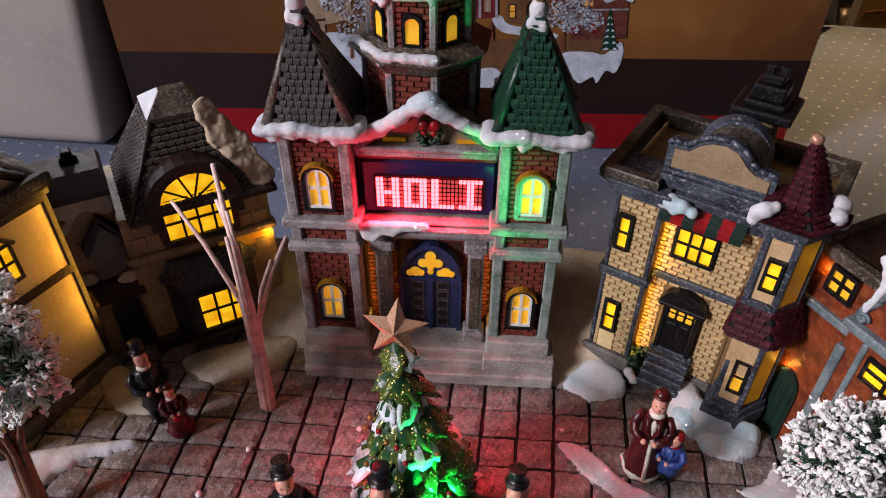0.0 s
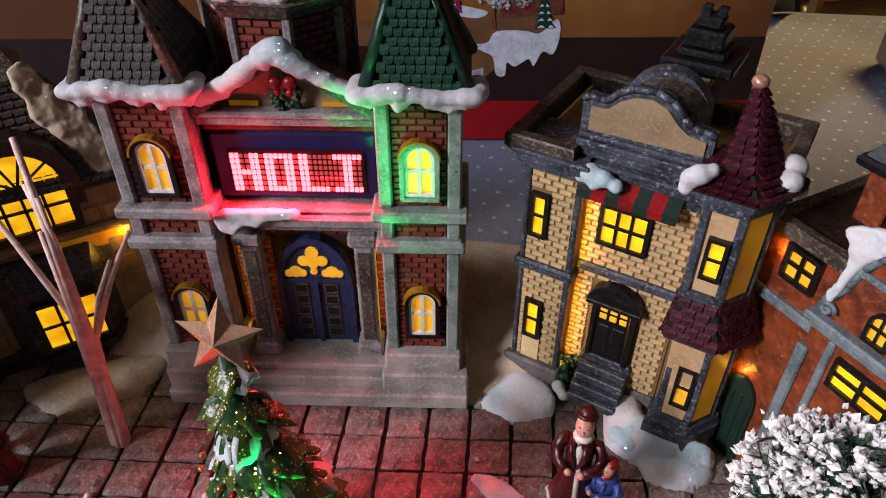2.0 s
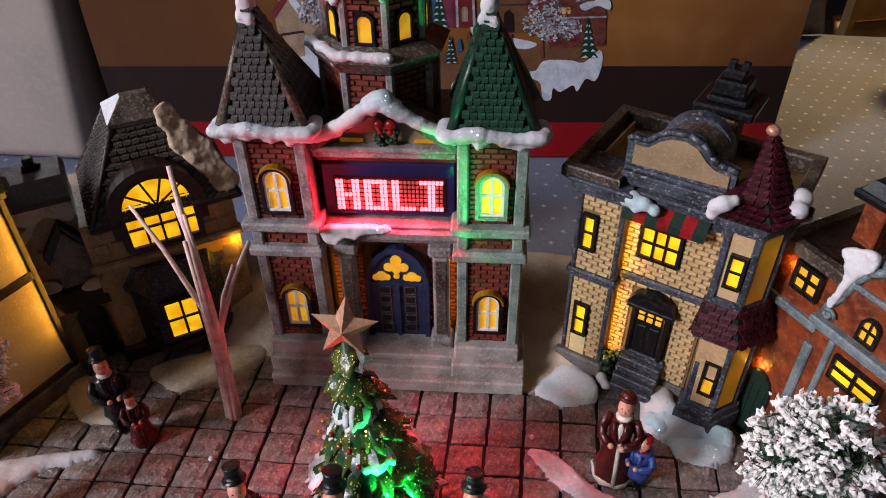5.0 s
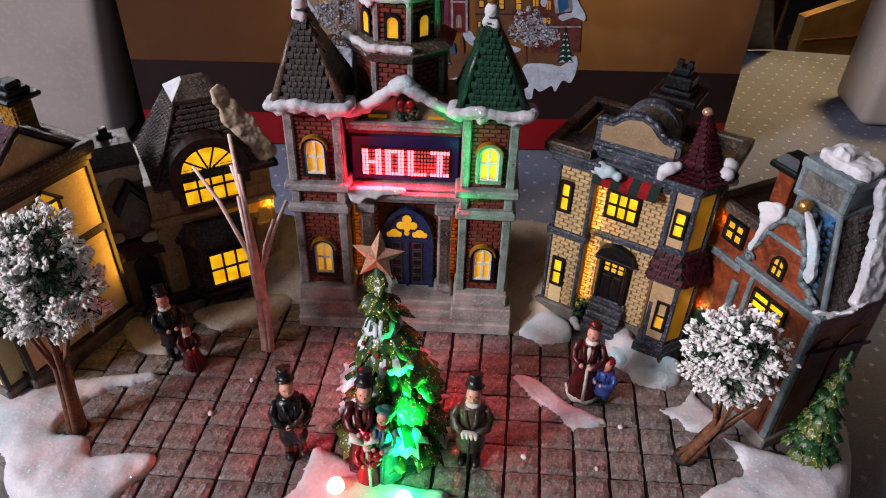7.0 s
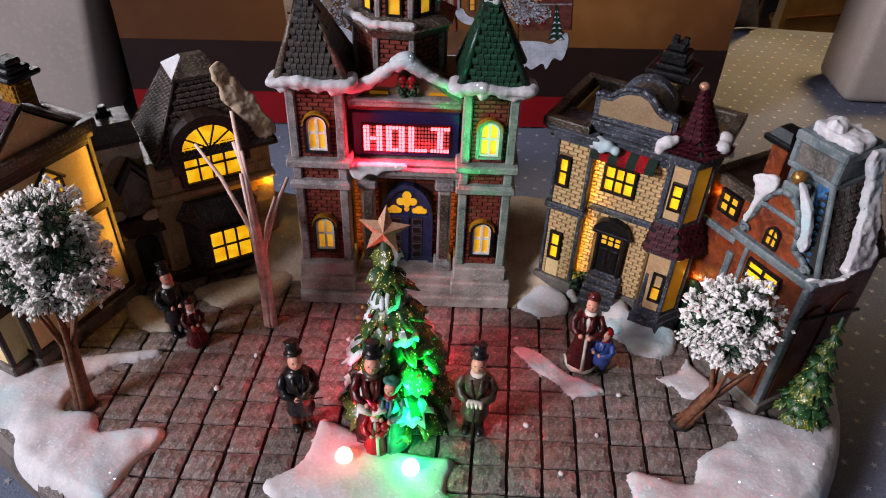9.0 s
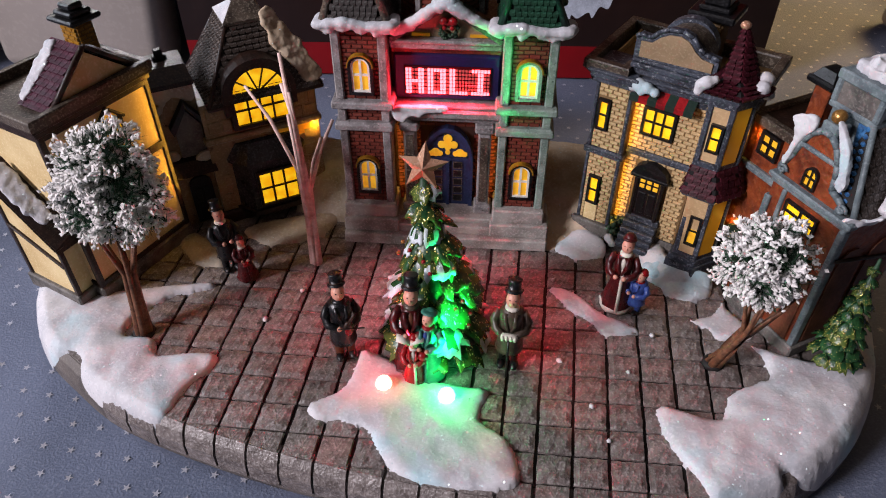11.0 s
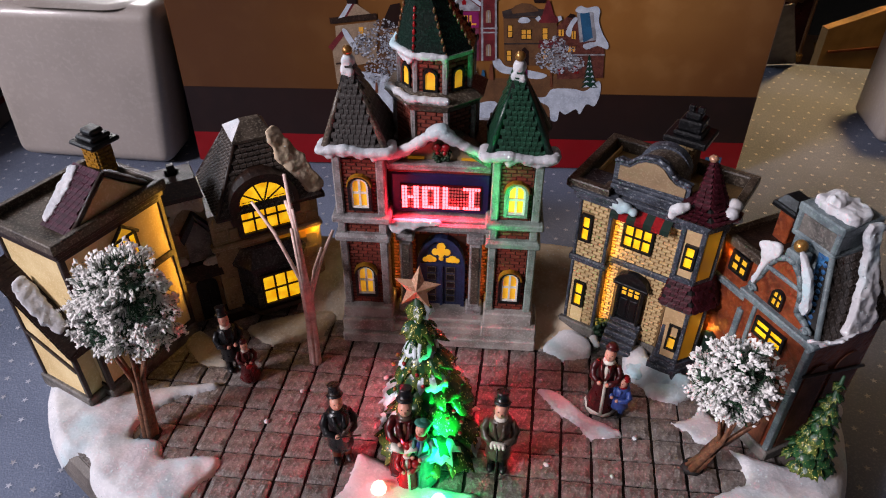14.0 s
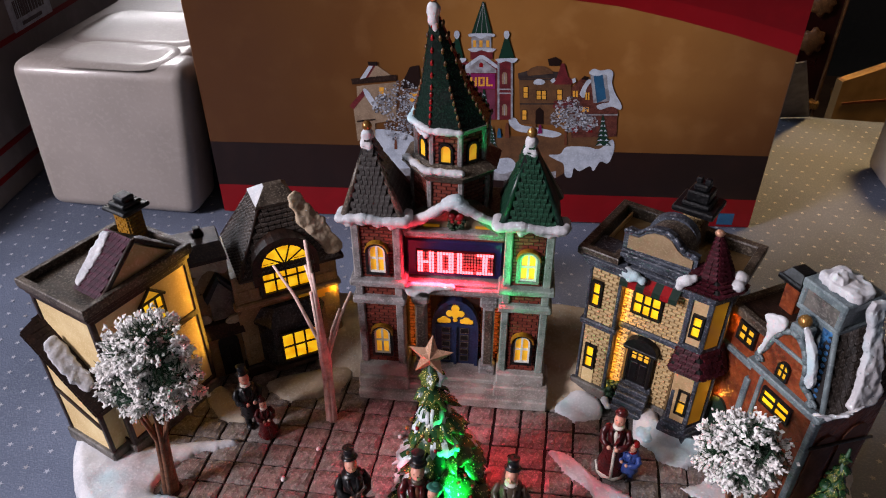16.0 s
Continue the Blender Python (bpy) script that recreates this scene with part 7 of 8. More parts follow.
brickwork(cm, mm(-10), mm(0), mm(102), mm(118), 0, M_YELLOW, mm(4), mm(2.0), seed=7, turn=-90, at=(mm(47.5), mm(24)))
for a in ((44, 60.5, 20.5, 37.5, 118, 120.5), (46.5, 58, 23, 35, 120.5, 123), (48.5, 56, 25, 33, 123, 126)):
    part("chimney_cap", bxm(*a, 0.8), M_BLACK, cm)
# the lean-to on the side
lt = part("lean_to", solid([[(-9, 6, 0), (0.5, 6, 0), (0.5, 40, 0), (-9, 40, 0)], [(-9, 6, 38), (0.5, 6, 38), (0.5, 40, 66), (-9, 40, 66)]]), M_PLASTER, h4, "cream plaster lean-to with a dark roof")
part("lean_to_roof", solid([[(-11.5, 3, 37), (0, 3, 37), (0, 45, 73), (-11.5, 45, 73)], [(-11.5, 3, 40), (0, 3, 44), (0, 45, 79.5), (-11.5, 45, 75.5)]]), M_UMBER, lt)
shingled(lt, (mm(-11.6), mm(45), mm(73.5)), (mm(-11.6), mm(3), mm(38)), (mm(0), mm(3), mm(44.6)), (mm(0), mm(45), mm(80)), 3, 0.0035, M_UMBER, False, 4)
part("beam", (lambda b: (tube(b, [(mm(-9.4), mm(7), mm(26)), (mm(-9.4), mm(39), mm(40))], mm(1.1), 6), b)[1])(bmesh.new()), M_UMBER, lt)
for y in (6.4, 39.4):
    part("corner_post", bxm(-9.8, -7.6, y - 1.2, y + 1.2, 8, 38 if y < 20 else 66, 0.3), M_UMBER, lt)
part("plinth", bxm(-11, 0, 4, 42, 0, 8.5, 0.8), M_PLINTH, lt)
draped(h4, [(-6, 33, 71.5), (-6.5, 26, 65.6), (-6.5, 18, 58.6), (-6, 9, 51)], [4.2, 4.8, 4.6, 3.4], (1, 0, 0.4), (-0.35, -0.6, 0.72), 1.8, "glittering blue-white snow on the lean-to roof", 9)


# ---- the printed carton behind the village ----
bxc = thing("printed_carton", pose(-0.02, 0.2275, TABLE, 0, 0, 8.3), "brown product carton printed with a picture of the village", "box")
part("carton_body", bx(-0.222, 0.2235, 0.0, 0.16, 0.0, 0.30, 0.001), M_CARTON, bxc)


def quad_of(x0, x1, z0, z1):
    return [(x0, z0), (x1, z0), (x1, z1), (x0, z1)]


def band(pts, mat, layer, name, label):
    bm = bmesh.new()
    face_up(bm, [(mm(x), -0.0003 - 0.00012 * layer, mm(z)) for x, z in pts])
    return part(name, fix(bm), mat, bxc, label)


band(quad_of(-221.5, 223, 27, 67), M_CARTON_D, 0, "dark_band", "dark brown band of the print")
band(quad_of(-221.5, 223, 0.5, 27), M_CARTON_R, 0, "red_band", "red band along the foot of the carton")
band([(20, 299), (30, 190), (59.9, 184.7), (93.7, 180.6), (134.1, 172.2), (175.4, 162.1), (216.3, 150.5), (223, 148), (223, 299)], M_CARTON_R, 0, "red_corner", "red curved corner of the print")
band([(90, 299), (98, 192), (134.1, 184), (175.4, 175), (223, 162), (223, 299)], M_CARTON_R2, 1, "red_corner_shade", "deeper red field of the corner")
band(quad_of(196, 209, 2.5, 13.5), M_P_BLUE, 1, "blue_mark", "small blue square mark")


def on_print(u, v):
    """From the units of the printed picture, u to the right and v down, to millimetres on the carton."""
    k = (u - 860) * (v - 160)
    return -370.4 + 0.42853 * u + 0.01367 * v + 0.0002 * k, 177.3 + 0.01062 * u - 0.4562 * v + 0.00003 * k


def printed(pts, mat, layer, name="printed_shape"):
    bm = bmesh.new()
    if mat is M_P_SNOW and len(pts) > 4:
        pts = smoothed(pts, 4)
    face_up(bm, [(mm(x), -0.0003 - 0.00012 * layer, mm(z)) for x, z in (on_print(u, v) for u, v in pts)])
    return part(name, fix(bm), mat, bxc)


def block(u0, u1, v0, v1):
    return [(u0, v1), (u1, v1), (u1, v0), (u0, v0)]


# ground and snow
printed([(672, 262), (760, 240), (900, 238), (1060, 232), (1072, 262), (1020, 296), (985, 320), (900, 324), (700, 312)], M_P_TAN, 1, "printed_ground")
printed([(684, 296), (740, 292), (880, 300), (960, 312), (985, 306), (985, 320), (900, 326), (700, 314)], M_P_GREY, 1.5, "printed_base_rim")
printed([(650, 240), (668, 224), (720, 232), (742, 250), (735, 262), (748, 278), (740, 296), (700, 300), (684, 276), (668, 262)], M_P_SNOW, 2, "printed_snow")
printed([(875, 285), (905, 280), (915, 300), (890, 312), (872, 302)], M_P_SNOW, 2, "printed_snow")
printed([(972, 274), (992, 272), (1004, 258), (1040, 258), (1060, 262), (1082, 244), (1086, 262), (1076, 290), (1062, 287), (1050, 306), (1044, 296), (1026, 306), (1016, 300), (1012, 318), (1001, 316), (998, 292), (986, 284)], M_P_SNOW, 2, "printed_snow")
printed([(902, 206), (914, 204), (924, 216), (956, 222), (994, 232), (978, 240), (940, 232), (918, 228), (905, 218)], M_P_SNOW, 2, "printed_snow")
# plaster house
printed([(630, 146), (702, 139), (702, 206), (660, 214), (634, 214)], M_P_CREAM, 2, "printed_house")
printed([(620, 133), (702, 126), (703, 136), (622, 143)], M_UMBER, 3, "printed_eave_board")
printed([(646, 131), (664, 109), (692, 127)], M_P_CREAM, 3, "printed_gable")
printed([(638, 132), (655, 108), (666, 108), (651, 131)], M_P_PINK, 4, "printed_roof")
printed([(636, 134), (652, 111), (660, 111), (647, 131)], M_P_SNOW, 5, "printed_snow")
printed([(650, 104), (668, 104), (667, 111), (652, 110)], M_CARTON_D, 5, "printed_chimney")
printed([(624, 182), (645, 160), (663, 184), (664, 240), (632, 246)], M_P_CREAM, 3, "printed_lean_to")
printed([(617, 181), (644, 151), (650, 154), (669, 183), (663, 186), (645, 162), (625, 187)], M_P_PINK, 4, "printed_roof")
printed([(642, 152), (650, 153), (668, 180), (664, 186), (650, 170)], M_P_SNOW, 5, "printed_snow")
printed([(630, 208), (664, 204), (664, 207), (631, 211)], M_UMBER, 5, "printed_beam")
printed(block(671, 679, 148, 160), M_P_LIT, 4, "printed_window")
# stone house
printed([(708, 150), (726, 113), (742, 110), (748, 150)], M_CARTON_D, 2, "printed_roof")
printed(block(708, 752, 150, 214), M_P_TAN, 2, "printed_house")
printed(block(726, 742, 158, 176), M_P_LIT, 3, "printed_window")
# church
printed(block(808, 884, 104, 206), M_P_PINK, 3, "printed_church")
printed(block(830, 878, 152, 206), M_P_MAUVE, 3.5, "printed_front")
for u0 in (808, 882):
    printed(block(u0, u0 + 27, 104, 206), M_P_PINK, 4, "printed_tower")
    for v in (122, 178):
        printed(block(u0 + 8, u0 + 17, v + 3, v + 20), M_P_CREAM, 6, "printed_window")
        printed([(u0 + 8, v + 4), (u0 + 17, v + 4), (u0 + 15, v), (u0 + 10, v)], M_P_CREAM, 6, "printed_window")
        printed(block(u0 + 12, u0 + 13, v + 1, v + 20), M_P_GREY, 6.5, "printed_glazing_bar")
    for a in (0, 23.5):
        printed(block(u0 + a, u0 + a + 3.5, 104, 206), M_P_GREY, 5, "printed_corner")
    for v in (150, 157):
        printed(block(u0 - 1, u0 + 28, v, v + 2.5), M_P_GREY, 5.5, "printed_string_course")
for tip, u0, u1 in ((810, 800, 823), (898, 883, 913)):
    printed([(u0, 102), (u1, 102), (tip + 2, 60), (tip - 2, 60)], M_P_GREEN, 5, "printed_spire")
    printed([(tip - 5, 60), (tip - 3, 54), (tip + 3, 54), (tip + 5, 60), (tip + 2, 66), (tip - 2, 66)], M_P_SNOW, 6, "printed_snow")
    printed([(u0 - 2, 99), (u1 + 2, 98), (u1 + 2, 103), (u1 - 5, 106), ((u0 + u1) / 2, 103), (u0 + 3, 106), (u0 - 2, 103)], M_P_SNOW, 6, "printed_snow")
printed([(824, 118), (853, 98), (880, 118), (880, 123), (824, 123)], M_P_GREY, 4.5, "printed_gable")
printed([(822, 113), (846, 96), (853, 93), (862, 96), (884, 112), (880, 115), (860, 102), (853, 99), (846, 103), (825, 117)], M_P_SNOW, 5, "printed_snow")
printed([(849, 108), (853, 105), (857, 108), (856, 113), (850, 113)], M_CARTON_R, 5.5, "printed_wreath")
printed(block(834, 874, 84, 100), M_P_PINK, 3, "printed_cupola")
printed(block(836, 871, 62, 84), M_P_GREY, 3, "printed_cupola")
for u in (839, 850, 862):
    printed(block(u, u + 5.5, 69, 80), M_P_LIT, 4, "printed_window")
printed([(833, 82), (876, 82), (876, 86), (866, 88), (854, 85), (842, 88), (833, 86)], M_P_SNOW, 5, "printed_snow")
printed([(833, 58), (874, 58), (875, 63), (864, 62), (853, 66), (842, 62), (833, 63)], M_P_SNOW, 6, "printed_snow")
printed([(835, 60), (873, 60), (858, 8), (855, 8)], M_P_GREEN, 5, "printed_spire")
for a in (842, 853, 865):
    printed([(a, 60), (a + 1, 60), (857, 10), (856.4, 10)], M_P_GREY, 5.5, "printed_rib")
printed(block(829, 878, 124, 150), M_P_VIOLET, 5, "printed_display")
for u0, rows in ((834, "101 101 111 101 101"), (848, "111 101 101 101 111"), (862, "100 100 100 100 111")):
    for r, row in enumerate(rows.split()):
        for c, on in enumerate(row):
            if on == "1":
                printed(block(u0 + c * 4, u0 + c * 4 + 3.7, 130 + r * 3.2, 133 + r * 3.2), M_P_LIT, 6, "printed_letter_dot")
printed([(846, 206), (846, 172), (854, 164), (862, 172), (862, 206)], M_P_BLUE, 5, "printed_door")
# corner house
printed([(920, 133), (990, 130), (990, 216), (922, 214)], M_P_TAN, 3, "printed_house")
printed([(918, 124), (936, 119), (990, 121), (990, 132), (919, 133)], M_P_DARK, 4, "printed_parapet")
printed([(933, 122), (940, 115), (952, 111), (966, 112), (976, 118), (980, 124), (936, 128)], M_P_TAN, 5, "printed_pediment")
printed([(970, 100), (984, 96), (994, 102), (990, 111), (973, 111)], M_CARTON_D, 4, "printed_chimney")
printed([(978, 138), (986, 131), (994, 107), (999, 107), (1006, 130), (1016, 137), (1012, 143), (982, 143)], M_P_PINK, 5, "printed_turret_roof")
printed([(984, 142), (1011, 142), (1010, 208), (985, 212)], M_P_TAN, 4.5, "printed_turret")
printed([(981, 172), (1013, 171), (1016, 184), (979, 185)], M_P_PINK, 5, "printed_skirt_roof")
for u0, u1, v0, v1 in ((928, 935, 147, 166), (951, 958, 154, 169), (960, 967, 154, 169), (987, 995, 152, 170), (926, 933, 189, 206), (988, 995, 190, 203)):
    printed(block(u0 - 1.2, u1 + 1.2, v0 - 1.2, v1 + 1.2), M_CARTON_D, 5.2, "printed_window_frame")
    printed(block(u0, u1, v0, v1), M_P_LIT, 5.5, "printed_window")
    printed(block(u0, u1, (v0 + v1) / 2 - 0.6, (v0 + v1) / 2 + 0.6), M_CARTON_D, 5.8, "printed_glazing_bar")
printed([(949, 214), (949, 190), (956, 183), (963, 190), (963, 214)], M_CARTON_D, 5.2, "printed_door")
printed([(945, 140), (950, 134), (960, 134), (966, 139), (960, 143), (950, 143)], M_P_SNOW, 6, "printed_snow")
printed([(974, 136), (981, 131), (984, 136), (979, 141)], M_P_SNOW, 6.5, "printed_snow")
printed([(1012, 133), (1018, 131), (1020, 138), (1014, 141)], M_P_SNOW, 6.5, "printed_snow")
for v in (176, 133):
    printed(block(921, 984, v, v + 2.4), M_P_DARK, 5.1, "printed_string_course")
# gabled house
printed([(1008, 152), (1030, 132), (1050, 142), (1092, 180), (1090, 238), (1012, 240)], M_P_BROWN, 3, "printed_house")
printed([(1044, 122), (1072, 120), (1080, 172), (1050, 176)], M_P_GREY, 4, "printed_roof_tower")
printed([(1050, 128), (1066, 126), (1072, 168), (1056, 176)], M_P_BLUE, 4.5, "printed_roof")
printed([(1042, 124), (1050, 116), (1062, 119), (1078, 117), (1084, 124), (1082, 140), (1088, 160), (1098, 178), (1096, 188), (1080, 182), (1062, 188), (1055, 181), (1066, 176), (1078, 172), (1074, 140), (1072, 126), (1056, 128)], M_P_SNOW, 5, "printed_snow")
printed([(1026, 160), (1034, 142), (1042, 134), (1046, 138), (1038, 150), (1034, 166)], M_P_SNOW, 5, "printed_snow")
printed([(1028, 134), (1034, 128), (1042, 130), (1040, 136)], M_CARTON_D, 4.5, "printed_chimney")
for u0, u1, v0, v1 in ((1014, 1023, 154, 165), (1036, 1043, 157, 170), (1030, 1042, 183, 192), (1013, 1023, 217, 231), (1040, 1048, 216, 230)):
    printed(block(u0, u1, v0, v1), M_P_LIT if v0 < 200 else M_CARTON_R, 5.5, "printed_window")
    printed(block((u0 + u1) / 2 - 0.6, (u0 + u1) / 2 + 0.6, v0, v1), M_CARTON_D, 5.8, "printed_glazing_bar")
printed(block(1010, 1092, 196, 198.5), M_P_GREY, 5, "printed_string_course")
# trees, firs and figures
rnd = random.Random(12)
for lobes in (((700, 172, 34), (716, 158, 26), (728, 182, 22), (676, 178, 20), (704, 222, 26), (726, 214, 22)), ((1006, 184, 22), (994, 204, 20), (1024, 200, 24), (1040, 212, 17), (1012, 216, 16))):
    bm = bmesh.new()
    for cu, cv, r in lobes:
        for k in range(130):
            a, q = rnd.uniform(0, 6.28), r * rnd.random() ** 0.55
            size = rnd.uniform(0.9, 2.6)
            layer = 6 + k * 0.02
            ring_p = [on_print(cu + q * math.cos(a) + size * math.cos(b * 1.05) * rnd.uniform(0.6, 1.2), cv + q * 0.9 * math.sin(a) + size * math.sin(b * 1.05) * 0.8) for b in range(6)]
            f = face_up(bm, [(mm(x), -0.0003 - 0.00012 * layer, mm(z)) for x, z in ring_p])
            f.material_index = (0, 1, 2, 2, 3)[k % 5]
    part("printed_tree", fix(bm), [M_P_GREY, M_P_SNOW, M_P_GREY, M_P_MUTE], bxc)
for u, v0, v1 in ((700, 238, 262), (1001, 226, 254)):
    printed([(u - 2, v1), (u + 3, v1), (u + 2, v0), (u - 1, v0)], M_RUST, 5, "printed_trunk")
for u, v1, size in ((1066, 256, 1.0), (858, 206, 0.95), (872, 258, 0.7)):
    for k in range(6):
        h, w = v1 - 9 * k * size, (14 - 2.1 * k) * size
        printed([(u - w, h), (u - w * 0.4, h - 3 * size), (u + w * 0.3, h), (u + w, h - 1), (u + w * 0.3, h - 14 * size), (u - w * 0.3, h - 13 * size)], M_P_GREEN, 6 + k * 0.3, "printed_fir")
        printed([(u - w * 0.8, h - 1), (u - w * 0.3, h - 5 * size), (u, h - 2)], M_P_SNOW, 6.1 + k * 0.3, "printed_snow")
        printed([(u + w * 0.3, h - 1), (u + w * 0.5, h - 5 * size), (u + w * 0.9, h - 1.5)], M_P_SNOW, 6.1 + k * 0.3, "printed_snow")
for u, v0, v1, m in ((899, 212, 240, M_RUST), (946, 205, 224, M_P_TAN), (957, 216, 232, M_P_VIOLET), (885, 222, 240, M_P_BLUE)):
    printed([(u - 4, v1), (u + 4, v1), (u + 3, v0 + 8), (u + 1.6, v0), (u - 1.6, v0), (u - 3, v0 + 8)], m, 6, "printed_figure")

# ---- packing and boxes round it ----
fo = thing("foam_block", pose(-0.2485, 0.1800, TABLE, 0, 0, 3.3), "white moulded polystyrene packing block with shallow recesses", "packaging")


def rounded_block(x0, x1, y0, y1, z0, z1, r):
    bm = bmesh.new()
    vs = box(bm, x0, x1, y0, y1, z0, z1)
    bmesh.ops.bevel(bm, geom=list({e for v in vs for e in v.link_edges}), offset=r, segments=4, affect="EDGES", profile=0.5)
    return bm


def tapered(bm, top):
    for v in bm.verts:
        k = max(0.0, v.co.z / top)
        if v.co.x < -0.08:
            v.co.x += 0.002 * k
        else:
            v.co.x += 0.013 * k - 0.008
        v.co.y += 0.004 * k * (v.co.y < 0.02)
    return bm


part("front_wall", tapered(rounded_block(-0.1437, 0.0, 0.0, 0.046, 0.0, 0.1300, 0.011), 0.13), M_FOAM, fo, smooth=True)
part("tray_top", tapered(rounded_block(-0.1437, -0.010, 0.030, 0.235, 0.088, 0.1296, 0.008), 0.13), M_FOAM, fo, smooth=True)
part("rear_wall", rounded_block(-0.1437, -0.030, 0.190, 0.232, 0.0, 0.100, 0.008), M_FOAM, fo, smooth=True)
# raised rims with rounded corners round two shallow pans in its top
for y0, y1, x0, x1 in ((0.016, 0.046, -0.098, -0.026), (0.066, 0.130, -0.112, -0.020)):
    r = 0.010
    loop = []
    for cx, cy, a0 in ((x1 - r, y1 - r, 0), (x0 + r, y1 - r, 90), (x0 + r, y0 + r, 180), (x1 - r, y0 + r, 270)):
        loop += [(cx, cy, r, math.radians(a0 + 18 * k)) for k in range(6)]
    bm = bmesh.new()
    rows = [[bm.verts.new((cx + (q + o) * math.cos(a), cy + (q + o) * math.sin(a), z)) for cx, cy, q, a in loop] for o, z in ((0.014, 0.1290), (0.009, 0.1312), (0.003, 0.1315), (-0.003, 0.1306))]
    for a, b in zip(rows, rows[1:]):
        for k in range(len(loop)):
            bm.faces.new((a[k], a[(k + 1) % len(loop)], b[(k + 1) % len(loop)], b[k]))
    bm.faces.new(rows[-1])
    part("recess_rim", fix(bm), M_FOAM, fo, smooth=True)


wc = thing("white_carton", pose(-0.430, 0.150, TABLE, 0, 0, 8), "white carton with a bar code sticker and red stripes", "box", "white cartons")
part("carton_body", bx(-0.20, 0.0, 0.0, 0.30, 0.0, 0.24, 0.001), M_WCARTON, wc)
for z in (0.018, 0.040, 0.118):
    part("stripe", bx(-0.2004, 0.0006, -0.0006, 0.3004, z, z + 0.005), M_CARTON_R, wc, "thin dark red printed stripe")
lb = part("paper_label", bx(-0.0004, 0.0009, 0.106, 0.170, 0.122, 0.152), M_P_SNOW, wc, "white sticker with a bar code")
rnd = random.Random(2)
y = 0.114
while y < 0.160:
    w0 = rnd.choice((0.0012, 0.002, 0.003))
    part("bar", bx(0.0006, 0.0014, y, y + w0, 0.132, 0.147), M_PRINT_G, lb)
    y += w0 + rnd.choice((0.001, 0.0018))
part("bar", bx(0.0006, 0.0014, 0.120, 0.152, 0.125, 0.128), M_PRINT_G, lb)
wc = thing("white_carton", pose(-0.448, 0.075, TABLE, 0, 0, 8), "small white carton with a thin red stripe", "box", "white cartons")
part("carton_body", bx(-0.12, 0.0, 0.0, 0.07, 0.0, 0.045, 0.001), M_WCARTON, wc)
part("stripe", bx(-0.1204, 0.0005, -0.0005, 0.0705, 0.012, 0.016), M_CARTON_R, wc, "thin dark red printed stripe")
wc = thing("white_carton", pose(-0.31, 0.46, TABLE, 0, 0, 3), "tall white carton behind the packing", "box", "white cartons")
part("carton_body", bx(-0.07, 0.07, 0.0, 0.04, 0.0, 0.30, 0.001), M_WCARTON, wc)
# open flap and leaning things at the far edge
fl = thing("cardboard_flap", pose(0.2575, 0.489, TABLE), "bent grey-brown cardboard flap leaning behind the carton", "box")
bm = bmesh.new()
slab(bm, [(0, 0, 0.0), (0.034, 0.009, 0.0), (-0.006, -0.066, 0.086), (-0.020, -0.070, 0.084)], (0.002, 0.002, 0.001))
part("flap", fix(bm), M_PRINT_G, fl)
t = thing("kraft_box", pose(0.361, 0.62, -0.75, 0, 0, 22), "flattened kraft cardboard box leaning behind the table", "box")
bm = bmesh.new()
slab(bm, [(-0.008, 0, 0), (0.24, 0, 0), (0.24, 0, 0.765), (0.06, 0, 0.742), (-0.008, 0, 0.724)], (0, 0.012, 0))
part("box_panel", fix(bm), M_KRAFT, t)
part("box_seam", bx(0.0, 0.236, -0.0012, 0.0002, 0.694, 0.697), M_RUST, t)
fr = thing("foam_end_piece", pose(0.328, 0.330, TABLE, 0, 0, 4), "white polystyrene end piece lying at the table's side", "packaging")
part("block", rounded_block(0, 0.14, 0, 0.065, 0, 0.122, 0.008), M_FOAM, fr, smooth=True)
part("lip", rounded_block(0.004, 0.136, -0.003, 0.060, 0.112, 0.130, 0.005), M_FOAM, fr, smooth=True)
ca = thing("wooden_cabinet", pose(0.13, 0.95, -0.75, 0, 0, -4), "dark red glossy wooden cabinet with gilded carving", "cabinet")
part("cabinet_body", bx(-0.30, 0.30, 0, 0.35, 0, 1.35, 0.006), M_WOOD, ca)
for k in range(3):
    part("carved_panel", bx(-0.26 + k * 0.18, -0.12 + k * 0.18, -0.012, 0.002, 0.62, 1.1, 0.005), M_WOOD, ca)
part("gilt_rail", bx(-0.30, 0.30, -0.014, 0.002, 0.56, 0.575, 0.003), M_GOLD, ca)
for k in range(3):
    bm = bmesh.new(); ball(bm, (0, 0, 0), 0.021, (0.9, 0.35, 1.1), 3)
    for v in bm.verts:
        v.co *= 0.72 + 0.28 * abs(math.cos(4 * math.atan2(v.co.z, v.co.x)))
        v.co += Vector((0.262, -0.012, 0.672 + k * 0.06))
    part("gilt_carving", bm, M_RIB, ca, "gilded carved rosette", True)
for x in (0.232, 0.293):
    part("gilt_moulding", bx(x, x + 0.004, -0.010, 0.002, 0.45, 1.20, 0.001), M_RIB, ca)
bm = bmesh.new(); lathe(bm, [(0.030, 0.0), (0.026, 0.012), (0.010, 0.030), (0.012, 0.05), (0.020, 0.075)], 14)
gc = tagged(mesh_object("gilt_cup", bm, M_GOLD, True), "small shiny gilt cup standing past the table", "cup")
gc.matrix_world = pose(0.462, 0.93, -0.235)
sd = tagged(mesh_object("side_table", bx(-0.06, 0.10, -0.06, 0.06, 0, 0.515, 0.004), M_WOOD), "dark red wooden side stand under a cup", "stand")
sd.matrix_world = pose(0.462, 0.92, -0.75)
bm = bmesh.new()
